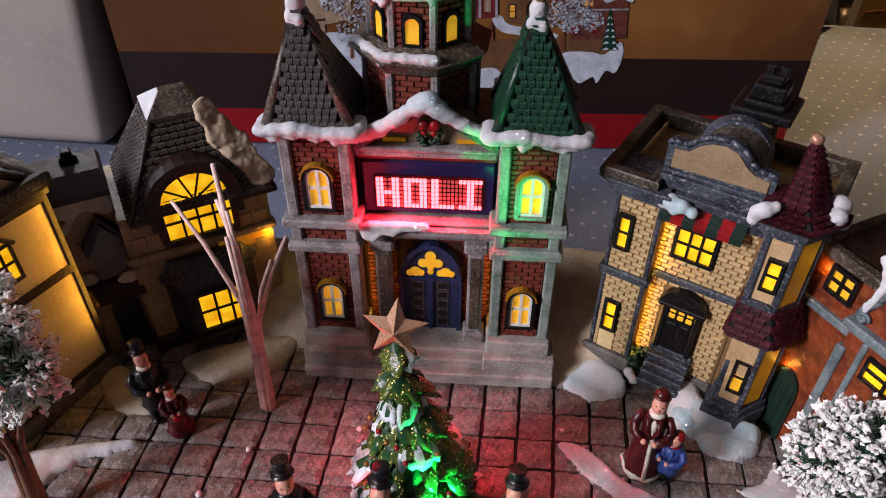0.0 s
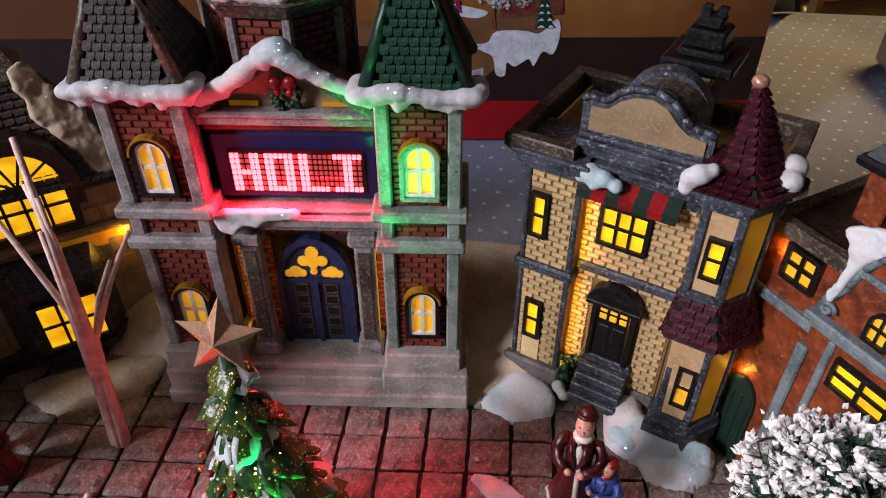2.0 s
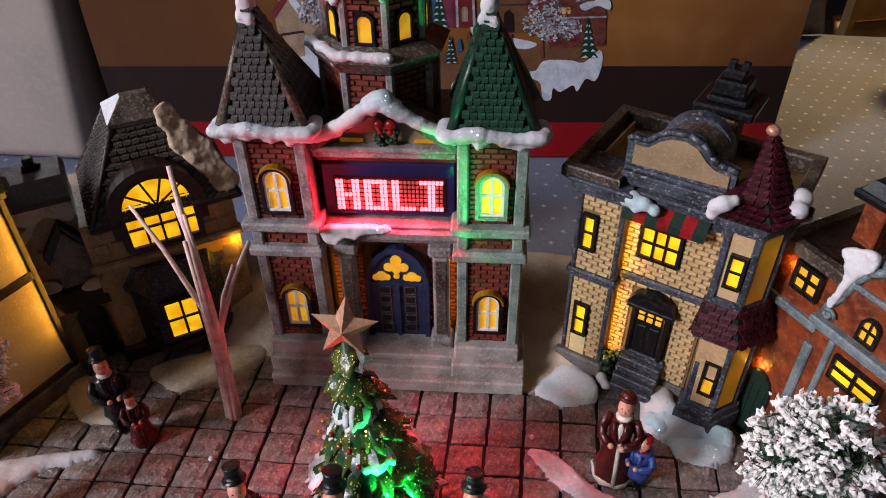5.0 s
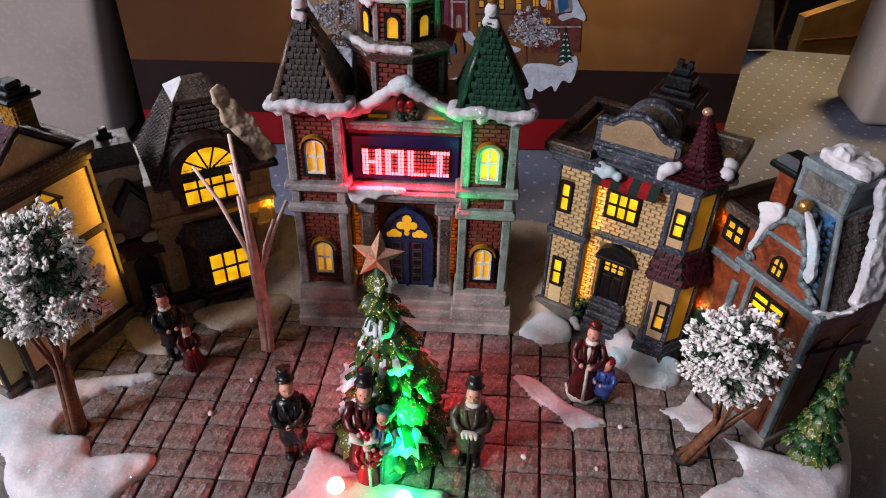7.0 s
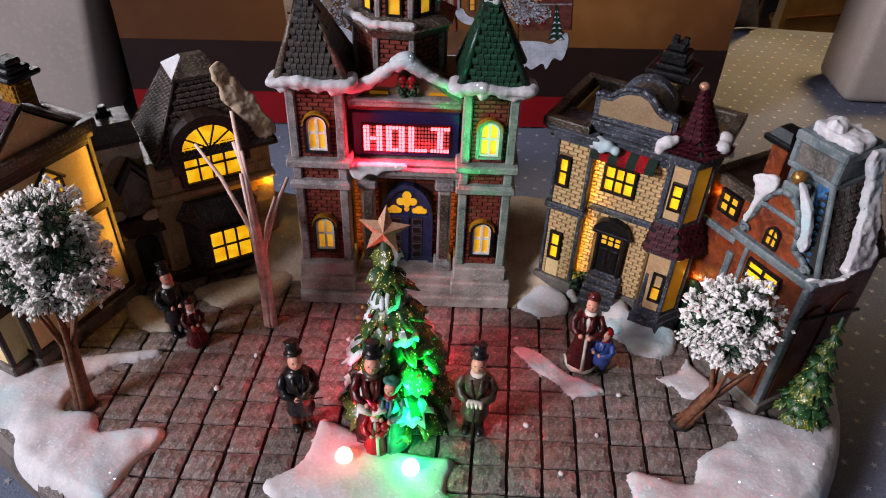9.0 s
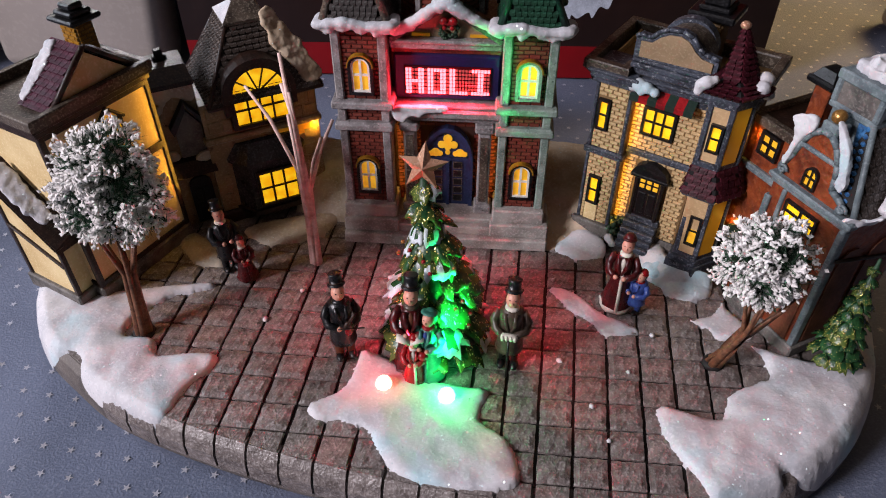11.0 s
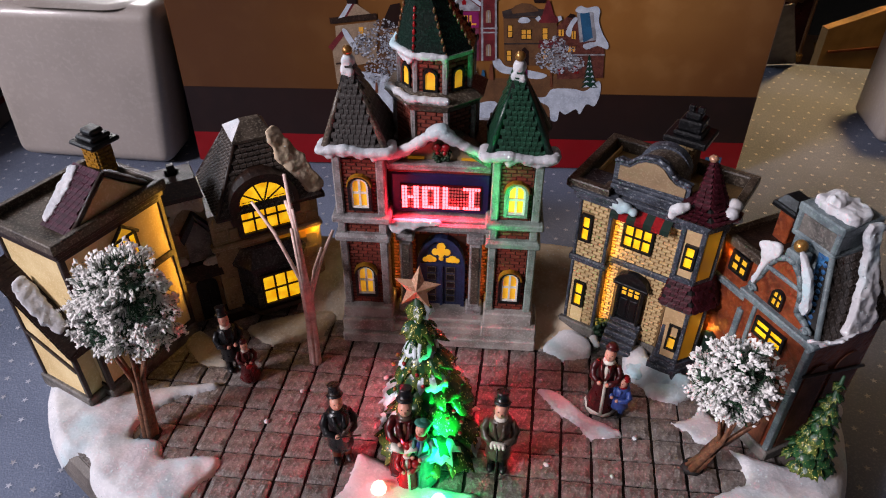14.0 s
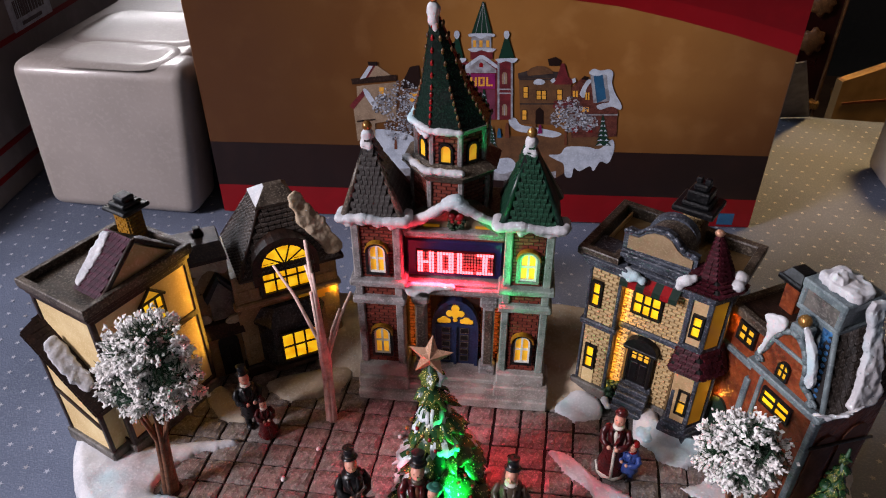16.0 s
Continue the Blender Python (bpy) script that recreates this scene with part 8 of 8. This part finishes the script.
tube(bm, [(0.052, 0.068, TABLE + 0.003), (0.060, 0.058, TABLE + 0.026), (0.068, 0.052, TABLE + 0.030), (0.080, 0.060, TABLE + 0.028), (0.100, 0.085, TABLE + 0.012), (0.14, 0.13, TABLE + 0.003)], 0.0022, 8)
tagged(mesh_object("power_cable", bm, M_CABLE, True), "black power cable running out behind the church", "cable")

# ---- trees ----
def flocked(name, foot, lean, lobes, trunk_r, label, seed, bark):
    t = thing(name, pose(*foot), label, "tree", "snowy trees")
    rnd = random.Random(seed)
    top = Vector(lean)
    for k in range(6):
        a = k * 1.05
        off = Vector((math.cos(a), math.sin(a), 0)) * trunk_r * 0.65
        bm = bmesh.new()
        tip = top + Vector((math.cos(a) * 0.010, math.sin(a) * 0.008, 0.012 + 0.004 * rnd.random()))
        tube(bm, [off * 1.25, off + top * 0.35, top * 0.75 + off * 1.2, tip], [trunk_r * 0.75, trunk_r * 0.6, trunk_r * 0.42, trunk_r * 0.2], 7)
        part("trunk_strand", bm, bark, t, smooth=True)
    bm = bmesh.new()
    lathe(bm, [(trunk_r * 1.9, -0.001), (trunk_r * 1.7, 0.001), (trunk_r * 1.0, 0.0018)], 10, wob=0.1)
    part("root_plate", bm, M_JOINT, t, smooth=True)
    nv, nf, fv, ff = [], [], [], []

    def anyway():
        return Vector((rnd.gauss(0, 1), rnd.gauss(0, 1), rnd.gauss(0, 1)))

    for cx, cy, cz, r in lobes:
        mid = Vector((cx, cy, cz))
        for k in range(int(115 * (r / 0.016) ** 2)):
            d = anyway().normalized()
            q = r * (0.80 + 0.34 * rnd.random())
            tip = mid + d * q
            e = (d + 0.35 * anyway()).normalized()
            # a tuft: needles round one twig, crumbs of flock on its outer end
            for c in range(8):
                f = (e + 0.55 * anyway()).normalized()
                a = tip - e * rnd.uniform(0.002, 0.009)
                b = a + f * rnd.uniform(0.005, 0.0085)
                s = f.orthogonal().normalized() * 0.00034
                u = f.cross(s).normalized() * 0.00034
                i = len(nv)
                nv += [a + s, a - s, a + u, b]
                nf += [(i, i + 1, i + 3), (i + 1, i + 2, i + 3), (i + 2, i, i + 3)]
            bare = noise.noise(tip * 95 + Vector((seed, 0, 0)))
            if bare < -0.26:
                continue
            for c in range(23 if bare > -0.05 else 10):
                w = tip + e * 0.001 - e * rnd.random() ** 1.8 * 0.0045 + anyway() * 0.0012
                rr = rnd.uniform(0.00055, 0.00105)
                j = len(fv)
                ax = (e * 0.9 + 0.6 * anyway()).normalized()
                bx_ = ax.orthogonal().normalized(); cx_ = ax.cross(bx_)
                fv += [w + ax * rr * 1.7, w - ax * rr * 1.5] + [w + (bx_ * math.cos(h * 1.5708) + cx_ * math.sin(h * 1.5708)) * rr * rnd.uniform(0.6, 1.3) + ax * rr * rnd.uniform(-0.4, 0.4) for h in range(4)]
                for h in range(4):
                    ff += [(j, j + 2 + h, j + 2 + (h + 1) % 4), (j + 1, j + 2 + (h + 1) % 4, j + 2 + h)]
    inv = t.matrix_world.inverted()
    for nm, vv, f2, mt, lab in (("needles", nv, nf, M_NEEDLE, "dark green needles of the crown"), ("snow_flock", fv, ff, M_FLOCK, "white snow flock crumbs on the crown")):
        me = bpy.data.meshes.new(nm)
        me.from_pydata([inv @ v for v in vv], [], f2)
        me.materials.append(mt)
        ob = new(nm, me)
        ob.parent = t
        tagged(ob, lab, kind="stuff")
    return t


flocked("snowy_tree", (-0.1262, -0.0895, 0.001), (0.0005, 0.006, 0.046), [(-0.1158, -0.0821, 0.0944, 0.0136), (-0.1265, -0.0812, 0.0912, 0.0129), (-0.1302, -0.0830, 0.0791, 0.0133), (-0.1373, -0.0839, 0.0674, 0.0103), (-0.1139, -0.0830, 0.0800, 0.0138), (-0.1230, -0.0848, 0.0674, 0.0116), (-0.1090, -0.0830, 0.0710, 0.0099)], 0.0029, "tree with brown trunk and snow-flocked round crown", 3, M_BARK)
flocked("snowy_tree", (0.1345, -0.0605, 0.001), (0.0105, -0.004, 0.036), [(0.1315, -0.0660, 0.0735, 0.0109), (0.1379, -0.0660, 0.0751, 0.0109), (0.1447, -0.0644, 0.0675, 0.0109), (0.1287, -0.0668, 0.0659, 0.0092), (0.1371, -0.0668, 0.0627, 0.0109), (0.1459, -0.0644, 0.0587, 0.0084), (0.1411, -0.0660, 0.0555, 0.0072)], 0.0028, "leaning tree with red-brown trunk and snow-flocked crown", 9, M_BARK)

bt = thing("bare_tree", pose(-0.0622, -0.028, 0), "bare pale pinkish tree of bundled twigs", "tree")
for pts, r0, r1 in (([(0, 0, 0), (-1.1, 4, 27), (-3.6, 8, 51), (-6.9, 14, 79), (-10.8, 20, 107)], 2.6, 0.9),
                    ([(1.2, 0.8, 0), (0.2, 4.4, 27), (-2.2, 8.6, 50), (-6.0, 14, 76), (-11.4, 18, 93)], 2.2, 0.9),
                    ([(-1.2, -0.8, 0), (-2.2, 3.2, 28), (-5.2, 8, 52), (-16.6, 11, 78), (-29.4, 18, 90)], 1.9, 0.7),
                    ([(1.6, -0.6, 0), (0.6, 3.6, 26), (-0.4, 8, 42), (2.2, 22, 57), (6.3, 32, 67.5)], 2.0, 0.8),
                    ([(-0.4, 8.4, 42), (-0.6, 16, 52), (2.0, 24, 61.5)], 1.1, 0.7),
                    ([(-3.0, 8.0, 48), (-4.6, 12, 66), (-7.4, 16, 90)], 1.4, 0.8),
                    ([(0.2, -1.4, 0), (-1.2, 2.8, 27), (-4.0, 7, 50), (-8.2, 13, 80)], 1.7, 0.8)):
    bm = bmesh.new()
    tube(bm, [[mm(c) for c in q] for q in pts], [mm(r0 + (r1 - r0) * (k / (len(pts) - 1)) ** 0.7) for k in range(len(pts))], 8)
    part("branch", bm, M_PINKBARK, bt, smooth=True)


def bough_mesh(mats, seed):
    """One bough: a thick drooping pad, grooved lengthwise and lobed at its outer end, tipped with tinsel or frost."""
    rnd = random.Random(seed)
    bm = bmesh.new()
    nu, nv = 6, 10
    lobes = [rnd.uniform(0.80, 1.08) for _ in range(nv + 1)]
    sides = []
    for under in (0, 1):
        grid = []
        for i in range(nu + 1):
            u = i / nu
            row = []
            for k in range(nv + 1):
                v = 2 * k / nv - 1
                w = 0.16 + 0.44 * math.sin(math.pi * min(0.98, 0.12 + 0.62 * u))
                a = v * 0.62
                reach = u * (lobes[k] if k % 2 else 0.86 * lobes[k]) * (1 - 0.16 * v * v)
                x = math.sin(a) * reach * 0.75 + v * w * 0.55
                z = 0.16 * (1 - v * v) - 0.62 * reach * reach + (0.032 if k % 2 else -0.03) * min(1, 2 * u) + rnd.uniform(-1, 1) * 0.012
                row.append(bm.verts.new((x, -math.cos(a) * reach, z - under * (0.06 + 0.17 * (1 - u) * (1 - 0.6 * v * v)))))
            grid.append(row)
        sides.append(grid)
    top, low = sides
    for i in range(nu):
        for k in range(nv):
            f = bm.faces.new((top[i][k], top[i][k + 1], top[i + 1][k + 1], top[i + 1][k]))
            f.material_index = 1 if i >= nu - 1 or ((k + seed) % 4 < 2 and i >= nu - 3 - (k * 7 + seed) % 2) else 0
            bm.faces.new((low[i][k + 1], low[i][k], low[i + 1][k], low[i + 1][k + 1]))
        for k in (0, nv):
            bm.faces.new((top[i][k], top[i + 1][k], low[i + 1][k], low[i][k]))
    for k in range(nv):
        f = bm.faces.new((top[nu][k], top[nu][k + 1], low[nu][k + 1], low[nu][k]))
        f.material_index = 1
    me = bpy.data.meshes.new("bough")
    fix(bm).to_mesh(me)
    bm.free()
    for m in mats:
        me.materials.append(m)
    for p in me.polygons:
        p.use_smooth = True
    return me


BOUGHS = [bough_mesh(m, s) for m in ((M_FIR, M_FIRGOLD), (M_FIR, M_FIR), (M_FIRGOLD, M_FIRSNOW), (M_FIRGOLD, M_FIRGOLD), (M_FIRSNOW, M_FIRSNOW), (M_FIR, M_FIRSNOW)) for s in range(3)]


def fir(name, foot, lean, radius, tiers, label, seed, kind_at, bare=None):
    """Tiers of overlapping boughs round a leaning core; kind_at gives the make of a bough by its bearing and height, bare leaves some out."""
    t = thing(name, pose(*foot), label, "tree")
    rnd = random.Random(seed)
    lean = Vector(lean)
    bm = bmesh.new()
    tube(bm, [(0, 0, 0), lean * 0.5, lean], [radius * 0.42, radius * 0.26, radius * 0.06], 9)
    part("trunk", bm, M_NEEDLE, t, "dark green core of the tree", True)
    for j in range(tiers):
        u = (j + 0.3) / tiers
        c = lean * (0.13 + 0.84 * u)
        r = radius * (1 - u) ** 0.9 + radius * 0.10
        s = (0.34 + 0.40 * (1 - u)) * radius
        n = max(4, round(4.9 * r / s))
        for k in range(n):
            a = (k + 0.5 * (j % 2) + rnd.uniform(-0.16, 0.16)) / n * 360
            a = (a + 180) % 360 - 180
            if bare and bare(a, u):
                continue
            size = s * rnd.uniform(0.85, 1.2)
            out = r * rnd.uniform(0.94, 1.08) - size * 0.72
            m = Matrix.Translation(c + Vector((math.sin(math.radians(a)) * out, -math.cos(math.radians(a)) * out, rnd.uniform(-1, 1) * 0.0014))) @ pose(0, 0, 0, 0, 0, a) @ pose(0, 0, 0, rnd.uniform(0, 32), rnd.uniform(-16, 16), 0) @ Matrix.Diagonal((size * rnd.uniform(0.9, 1.15), size, size, 1))
            piece("bough", BOUGHS[kind_at(a, u, rnd) * 3 + rnd.randrange(3)], t, m)
    return t


def frosted_front(a, u, rnd):
    if -75 < a < 22 and 0.10 < u < 0.62:
        return rnd.choice((5, 5, 2, 0, 1))
    if a >= 22:
        return rnd.choice((3, 3, 0, 3, 2))
    return rnd.choice((3, 3, 2, 0, 5))


xt = fir("christmas_tree", (0.0120, -0.0700, 0.0), (-0.0096, 0.0115, 0.0885), 0.0228, 10, "glittering green Christmas tree with gold tinsel and snow", 4, frosted_front, lambda a, u: abs(a + 12) < 20 and 0.08 < u < 0.36)
bm = bmesh.new()
pts = []
for k in range(10):
    r = 0.0105 if k % 2 == 0 else 0.0046
    a = math.pi / 2 + k * math.pi / 5
    pts.append((r * math.cos(a), r * math.sin(a)))
ring_v = [bm.verts.new((x, 0, z)) for x, z in pts]
fc, bc = bm.verts.new((0, -0.0042, 0)), bm.verts.new((0, 0.0042, 0))
for k in range(10):
    bm.faces.new((ring_v[k], ring_v[(k + 1) % 10], fc)); bm.faces.new((ring_v[(k + 1) % 10], ring_v[k], bc))
st = part("star", fix(bm), M_STAR, xt, "faceted rose-gold star")
st.matrix_local = pose(-0.0092, 0.0110, 0.0905, -16, 4, 4)
rnd = random.Random(6)
for k in range(14):
    a, u = rnd.uniform(190, 350), rnd.uniform(0.05, 0.8)
    r = 0.024 * (1 - u) + 0.004
    bm = bmesh.new(); ball(bm, (0, 0, 0), 0.0011, (1, 1, 1), 1)
    ob = part("bauble", bm, M_RED if k % 2 else M_GOLD, xt, "tiny glossy bauble", True)
    c = Vector((-0.0085, 0.012, 0.0905)) * (0.1 + 0.85 * u)
    ob.matrix_local = Matrix.Translation(c + Vector((math.cos(math.radians(a)) * r, math.sin(math.radians(a)) * r, -0.002)))
ft = fir("small_fir", (0.1855, -0.0530, 0.003), (-0.001, 0.003, 0.060), 0.0100, 9, "small dark fir with glitter beside the orange house", 14, lambda a, u, rnd: rnd.choice((0, 1, 1, 1, 3, 0)))

# ---- painted figurines, each one plain shape ----
def figurine(name, foot, turn, height, label, coat, legs, hat=None, scarf=None, wide=1.0, skirt=False, held="", shirt=None, hem=None, bend=17):
    mats = [coat, legs, M_SKIN, hat or M_COAT, scarf or M_PALE, M_PALE, shirt or M_PALE, M_BLACK, M_RED, M_UMBER, hem or coat]
    bm = bmesh.new()
    h = height

    def grow(idx, fn, tip=None):
        n, k = len(bm.faces), len(bm.verts)
        fn()
        bm.faces.ensure_lookup_table(); bm.verts.ensure_lookup_table()
        for f in bm.faces[n:]:
            f.material_index = idx
        if tip:
            for v in bm.verts[k:]:
                v.co = tip @ v.co

    w = 0.118 * h * wide
    if skirt:
        grow(0, lambda: lathe(bm, [(w * 1.35, 0.03 * h), (w * 1.38, 0.06 * h), (w * 1.1, 0.25 * h), (w * 0.72, 0.46 * h), (w * 0.80, 0.60 * h), (w * 0.70, 0.69 * h), (w * 0.3, 0.73 * h)], 16, wob=0.07))
        grow(10, lambda: lathe(bm, [(w * 1.2, 0.0), (w * 1.46, 0.012 * h), (w * 1.48, 0.05 * h), (w * 1.2, 0.075 * h)], 16, wob=0.08))
        grow(10, lambda: tube(bm, [(w * 0.1, -w * 0.72, 0.58 * h), (w * 0.16, -w * 0.86, 0.42 * h), (w * 0.25, -w * 1.15, 0.22 * h), (w * 0.3, -w * 1.36, 0.05 * h)], w * 0.16, 6))
    else:
        for s in (-1, 1):
            grow(1, lambda: tube(bm, [(s * w * 0.46, 0, 0.03 * h), (s * w * 0.44, 0, 0.34 * h)], [w * 0.33, w * 0.42], 8))
            grow(7, lambda: ball(bm, (s * w * 0.52, -w * 0.35, 0.028 * h), w * 0.40, (0.85, 1.6, 0.75), 2))
        grow(0, lambda: lathe(bm, [(w * 0.6, 0.22 * h), (w * 1.08, 0.225 * h), (w * 1.04, 0.27 * h), (w * 0.86, 0.42 * h), (w * 0.80, 0.50 * h), (w * 0.98, 0.63 * h), (w * 0.84, 0.70 * h), (w * 0.3, 0.735 * h)], 16, wob=0.05))
    # shirt front with two lapels
    grow(6, lambda: ball(bm, (0, -w * 0.60, 0.62 * h), w * 0.42, (0.75, 0.7, 1.7), 2))
    for s in (-1, 1):
        grow(0, lambda: tube(bm, [(s * w * 0.40, -w * 0.66, 0.71 * h), (s * w * 0.34, -w * 0.92, 0.62 * h), (s * w * 0.06, -w * 0.88, 0.51 * h)], [w * 0.16, w * 0.20, w * 0.1], 6))
        grow(0, lambda: tube(bm, [(s * w * 0.80, 0, 0.675 * h), (s * w * 1.22, -w * 0.05, 0.57 * h), (s * w * 1.12, -w * 0.5, 0.49 * h), (s * w * 0.45, -w * 1.12, 0.50 * h)], [w * 0.36, w * 0.37, w * 0.34, w * 0.28], 8))
        grow(2, lambda: ball(bm, (s * w * 0.36, -w * 1.2, 0.50 * h), w * 0.22, (1, 1, 1), 2))
    if held == "violin":
        grow(9, lambda: ball(bm, (w * 0.35, -w * 1.25, 0.50 * h), w * 0.52, (0.8, 0.45, 1.4), 2))
        grow(8, lambda: ball(bm, (w * 0.30, -w * 1.36, 0.47 * h), w * 0.40, (0.8, 0.4, 1.2), 2))
        grow(9, lambda: tube(bm, [(w * 0.35, -w * 1.3, 0.56 * h), (w * 0.9, -w * 1.4, 0.68 * h)], w * 0.12, 6))
        grow(9, lambda: tube(bm, [(w * 1.5, -w * 1.3, 0.46 * h), (-w * 0.5, -w * 1.6, 0.55 * h)], w * 0.06, 5))
    elif held == "book":
        for s in (-1, 1):
            grow(5, lambda: slab(bm, [(0, -w * 1.25, 0.50 * h), (s * w * 0.95, -w * 1.2, 0.535 * h), (s * w * 0.95, -w * 1.75, 0.515 * h), (0, -w * 1.8, 0.48 * h)], (0, 0, -0.012 * h)))
    elif held == "cane":
        grow(5, lambda: box(bm, -w * 0.62, w * 0.62, -w * 1.5, -w * 1.0, 0.475 * h, 0.53 * h, w * 0.12))
        for k in range(4):
            grow(5, lambda: ball(bm, (-w * 0.45 + k * w * 0.3, -w * 1.45, 0.50 * h), w * 0.19, (0.8, 1, 1.5), 1))
        grow(7, lambda: tube(bm, [(0, -w * 1.4, 0.47 * h), (0, -w * 1.5, 0.0)], w * 0.09, 6))
    elif held == "parcel":
        grow(8, lambda: ball(bm, (0, -w * 1.35, 0.44 * h), w * 0.5, (1.0, 0.8, 0.9), 2))
    grow(4, lambda: lathe(bm, [(w * 0.42, 0.70 * h), (w * 0.56, 0.715 * h), (w * 0.52, 0.735 * h), (w * 0.3, 0.745 * h)], 12))
    # head leaning back a little, with hair and hat
    tip = Matrix.Translation((0, 0, 0.73 * h)) @ pose(0, 0, 0, -bend, 0, 0) @ Matrix.Translation((0, 0, -0.73 * h))
    grow(2, lambda: ball(bm, (0, -w * 0.22, 0.812 * h), w * 0.58, (0.88, 0.95, 1.15), 3), tip)
    grow(2, lambda: ball(bm, (0, -w * 0.79, 0.80 * h), w * 0.11, (0.8, 1, 1.1), 1), tip)
    grow(9, lambda: ball(bm, (0, w * 0.10, 0.825 * h), w * 0.56, (0.98, 0.86, 1.05), 2), tip)
    for s in (-1, 1):
        grow(7, lambda: ball(bm, (s * w * 0.21, -w * 0.72, 0.826 * h), w * 0.055, (1.2, 0.6, 0.8), 1), tip)
    if hat is M_COAT:
        grow(3, lambda: lathe(bm, [(w * 0.5, 0.880 * h), (w * 0.68, 0.882 * h), (w * 0.68, 0.891 * h), (w * 0.50, 0.897 * h), (w * 0.46, 0.965 * h), (w * 0.52, 0.995 * h), (w * 0.42, 0.995 * h)], 16), tip)
        grow(9, lambda: lathe(bm, [(w * 0.4, 0.898 * h), (w * 0.52, 0.899 * h), (w * 0.51, 0.914 * h), (w * 0.4, 0.915 * h)], 14), tip)
    elif skirt and hat is M_TEAL:
        grow(3, lambda: ball(bm, (0, w * 0.22, 0.84 * h), w * 0.62, (1, 0.9, 1.15), 2), tip)
        grow(3, lambda: lathe(bm, [(w * 0.5, 0.87 * h), (w * 0.78, 0.885 * h), (w * 0.5, 0.90 * h)], 14), tip)
    else:
        grow(3, lambda: ball(bm, (0, w * 0.06, 0.885 * h), w * 0.54, (1, 1, 0.95), 2), tip)
        grow(3, lambda: lathe(bm, [(w * 0.5, 0.862 * h), (w * 0.60, 0.872 * h), (w * 0.60, 0.886 * h), (w * 0.48, 0.896 * h)], 14), tip)
    ob = tagged(mesh_object(name, bm, mats, True), label, "figurine", "figurines on the square")
    ob.matrix_world = pose(foot[0], foot[1], 0.001, 0, 0, turn)
    return ob


figurine("figurine", (-0.0295, -0.0850), 28, 0.0480, "small painted fiddler figurine in black top hat and coat", M_COAT, M_RUST, M_COAT, held="violin", shirt=M_COAT, scarf=M_COAT)
figurine("figurine", (0.0020, -0.0850), 8, 0.0520, "small painted figurine in wine dress and black hat", M_WINE, M_COAT, M_COAT, skirt=True, held="book", shirt=M_RUST, scarf=M_TAUPE)
figurine("figurine", (0.0100, -0.0890), -12, 0.0420, "small painted figurine in pale teal dress and bonnet", M_TEAL, M_COAT, M_TEAL, skirt=True, held="parcel", shirt=M_COBALT, scarf=M_RED)
figurine("figurine", (0.0045, -0.0935), 5, 0.0290, "tiny painted child figurine in red with white collar", M_RED, M_COAT, M_RED, skirt=True, shirt=M_PALE, wide=1.15, hem=M_PALE)
figurine("figurine", (0.0435, -0.0765), 0, 0.0490, "small painted figurine in brown coat, top hat, and cane", M_TAUPE, M_COAT, M_COAT, held="cane", scarf=M_PALE)
figurine("figurine", (0.0910, -0.0310), -14, 0.0460, "small painted figurine in wine red robe with white trim", M_WINE, M_COAT, M_WINE, skirt=True, shirt=M_PALE, scarf=M_PALE, hem=M_PALE)
figurine("figurine", (0.0995, -0.0335), -40, 0.0270, "tiny painted child figurine in cobalt coat and red cap", M_COBALT, M_COBALT, M_RED, scarf=M_RED, shirt=M_COBALT, wide=1.35)
figurine("figurine", (-0.1035, -0.0400), 42, 0.0420, "small dark painted figurine in top hat by the door", M_COAT, M_COAT, M_COAT, shirt=M_PALE, wide=1.05)
figurine("figurine", (-0.0925, -0.0450), 34, 0.0280, "tiny painted figurine in wine red coat and cap", M_WINE, M_COAT, M_WINE, skirt=True, held="parcel", shirt=M_WINE, scarf=M_PALE, wide=1.1)
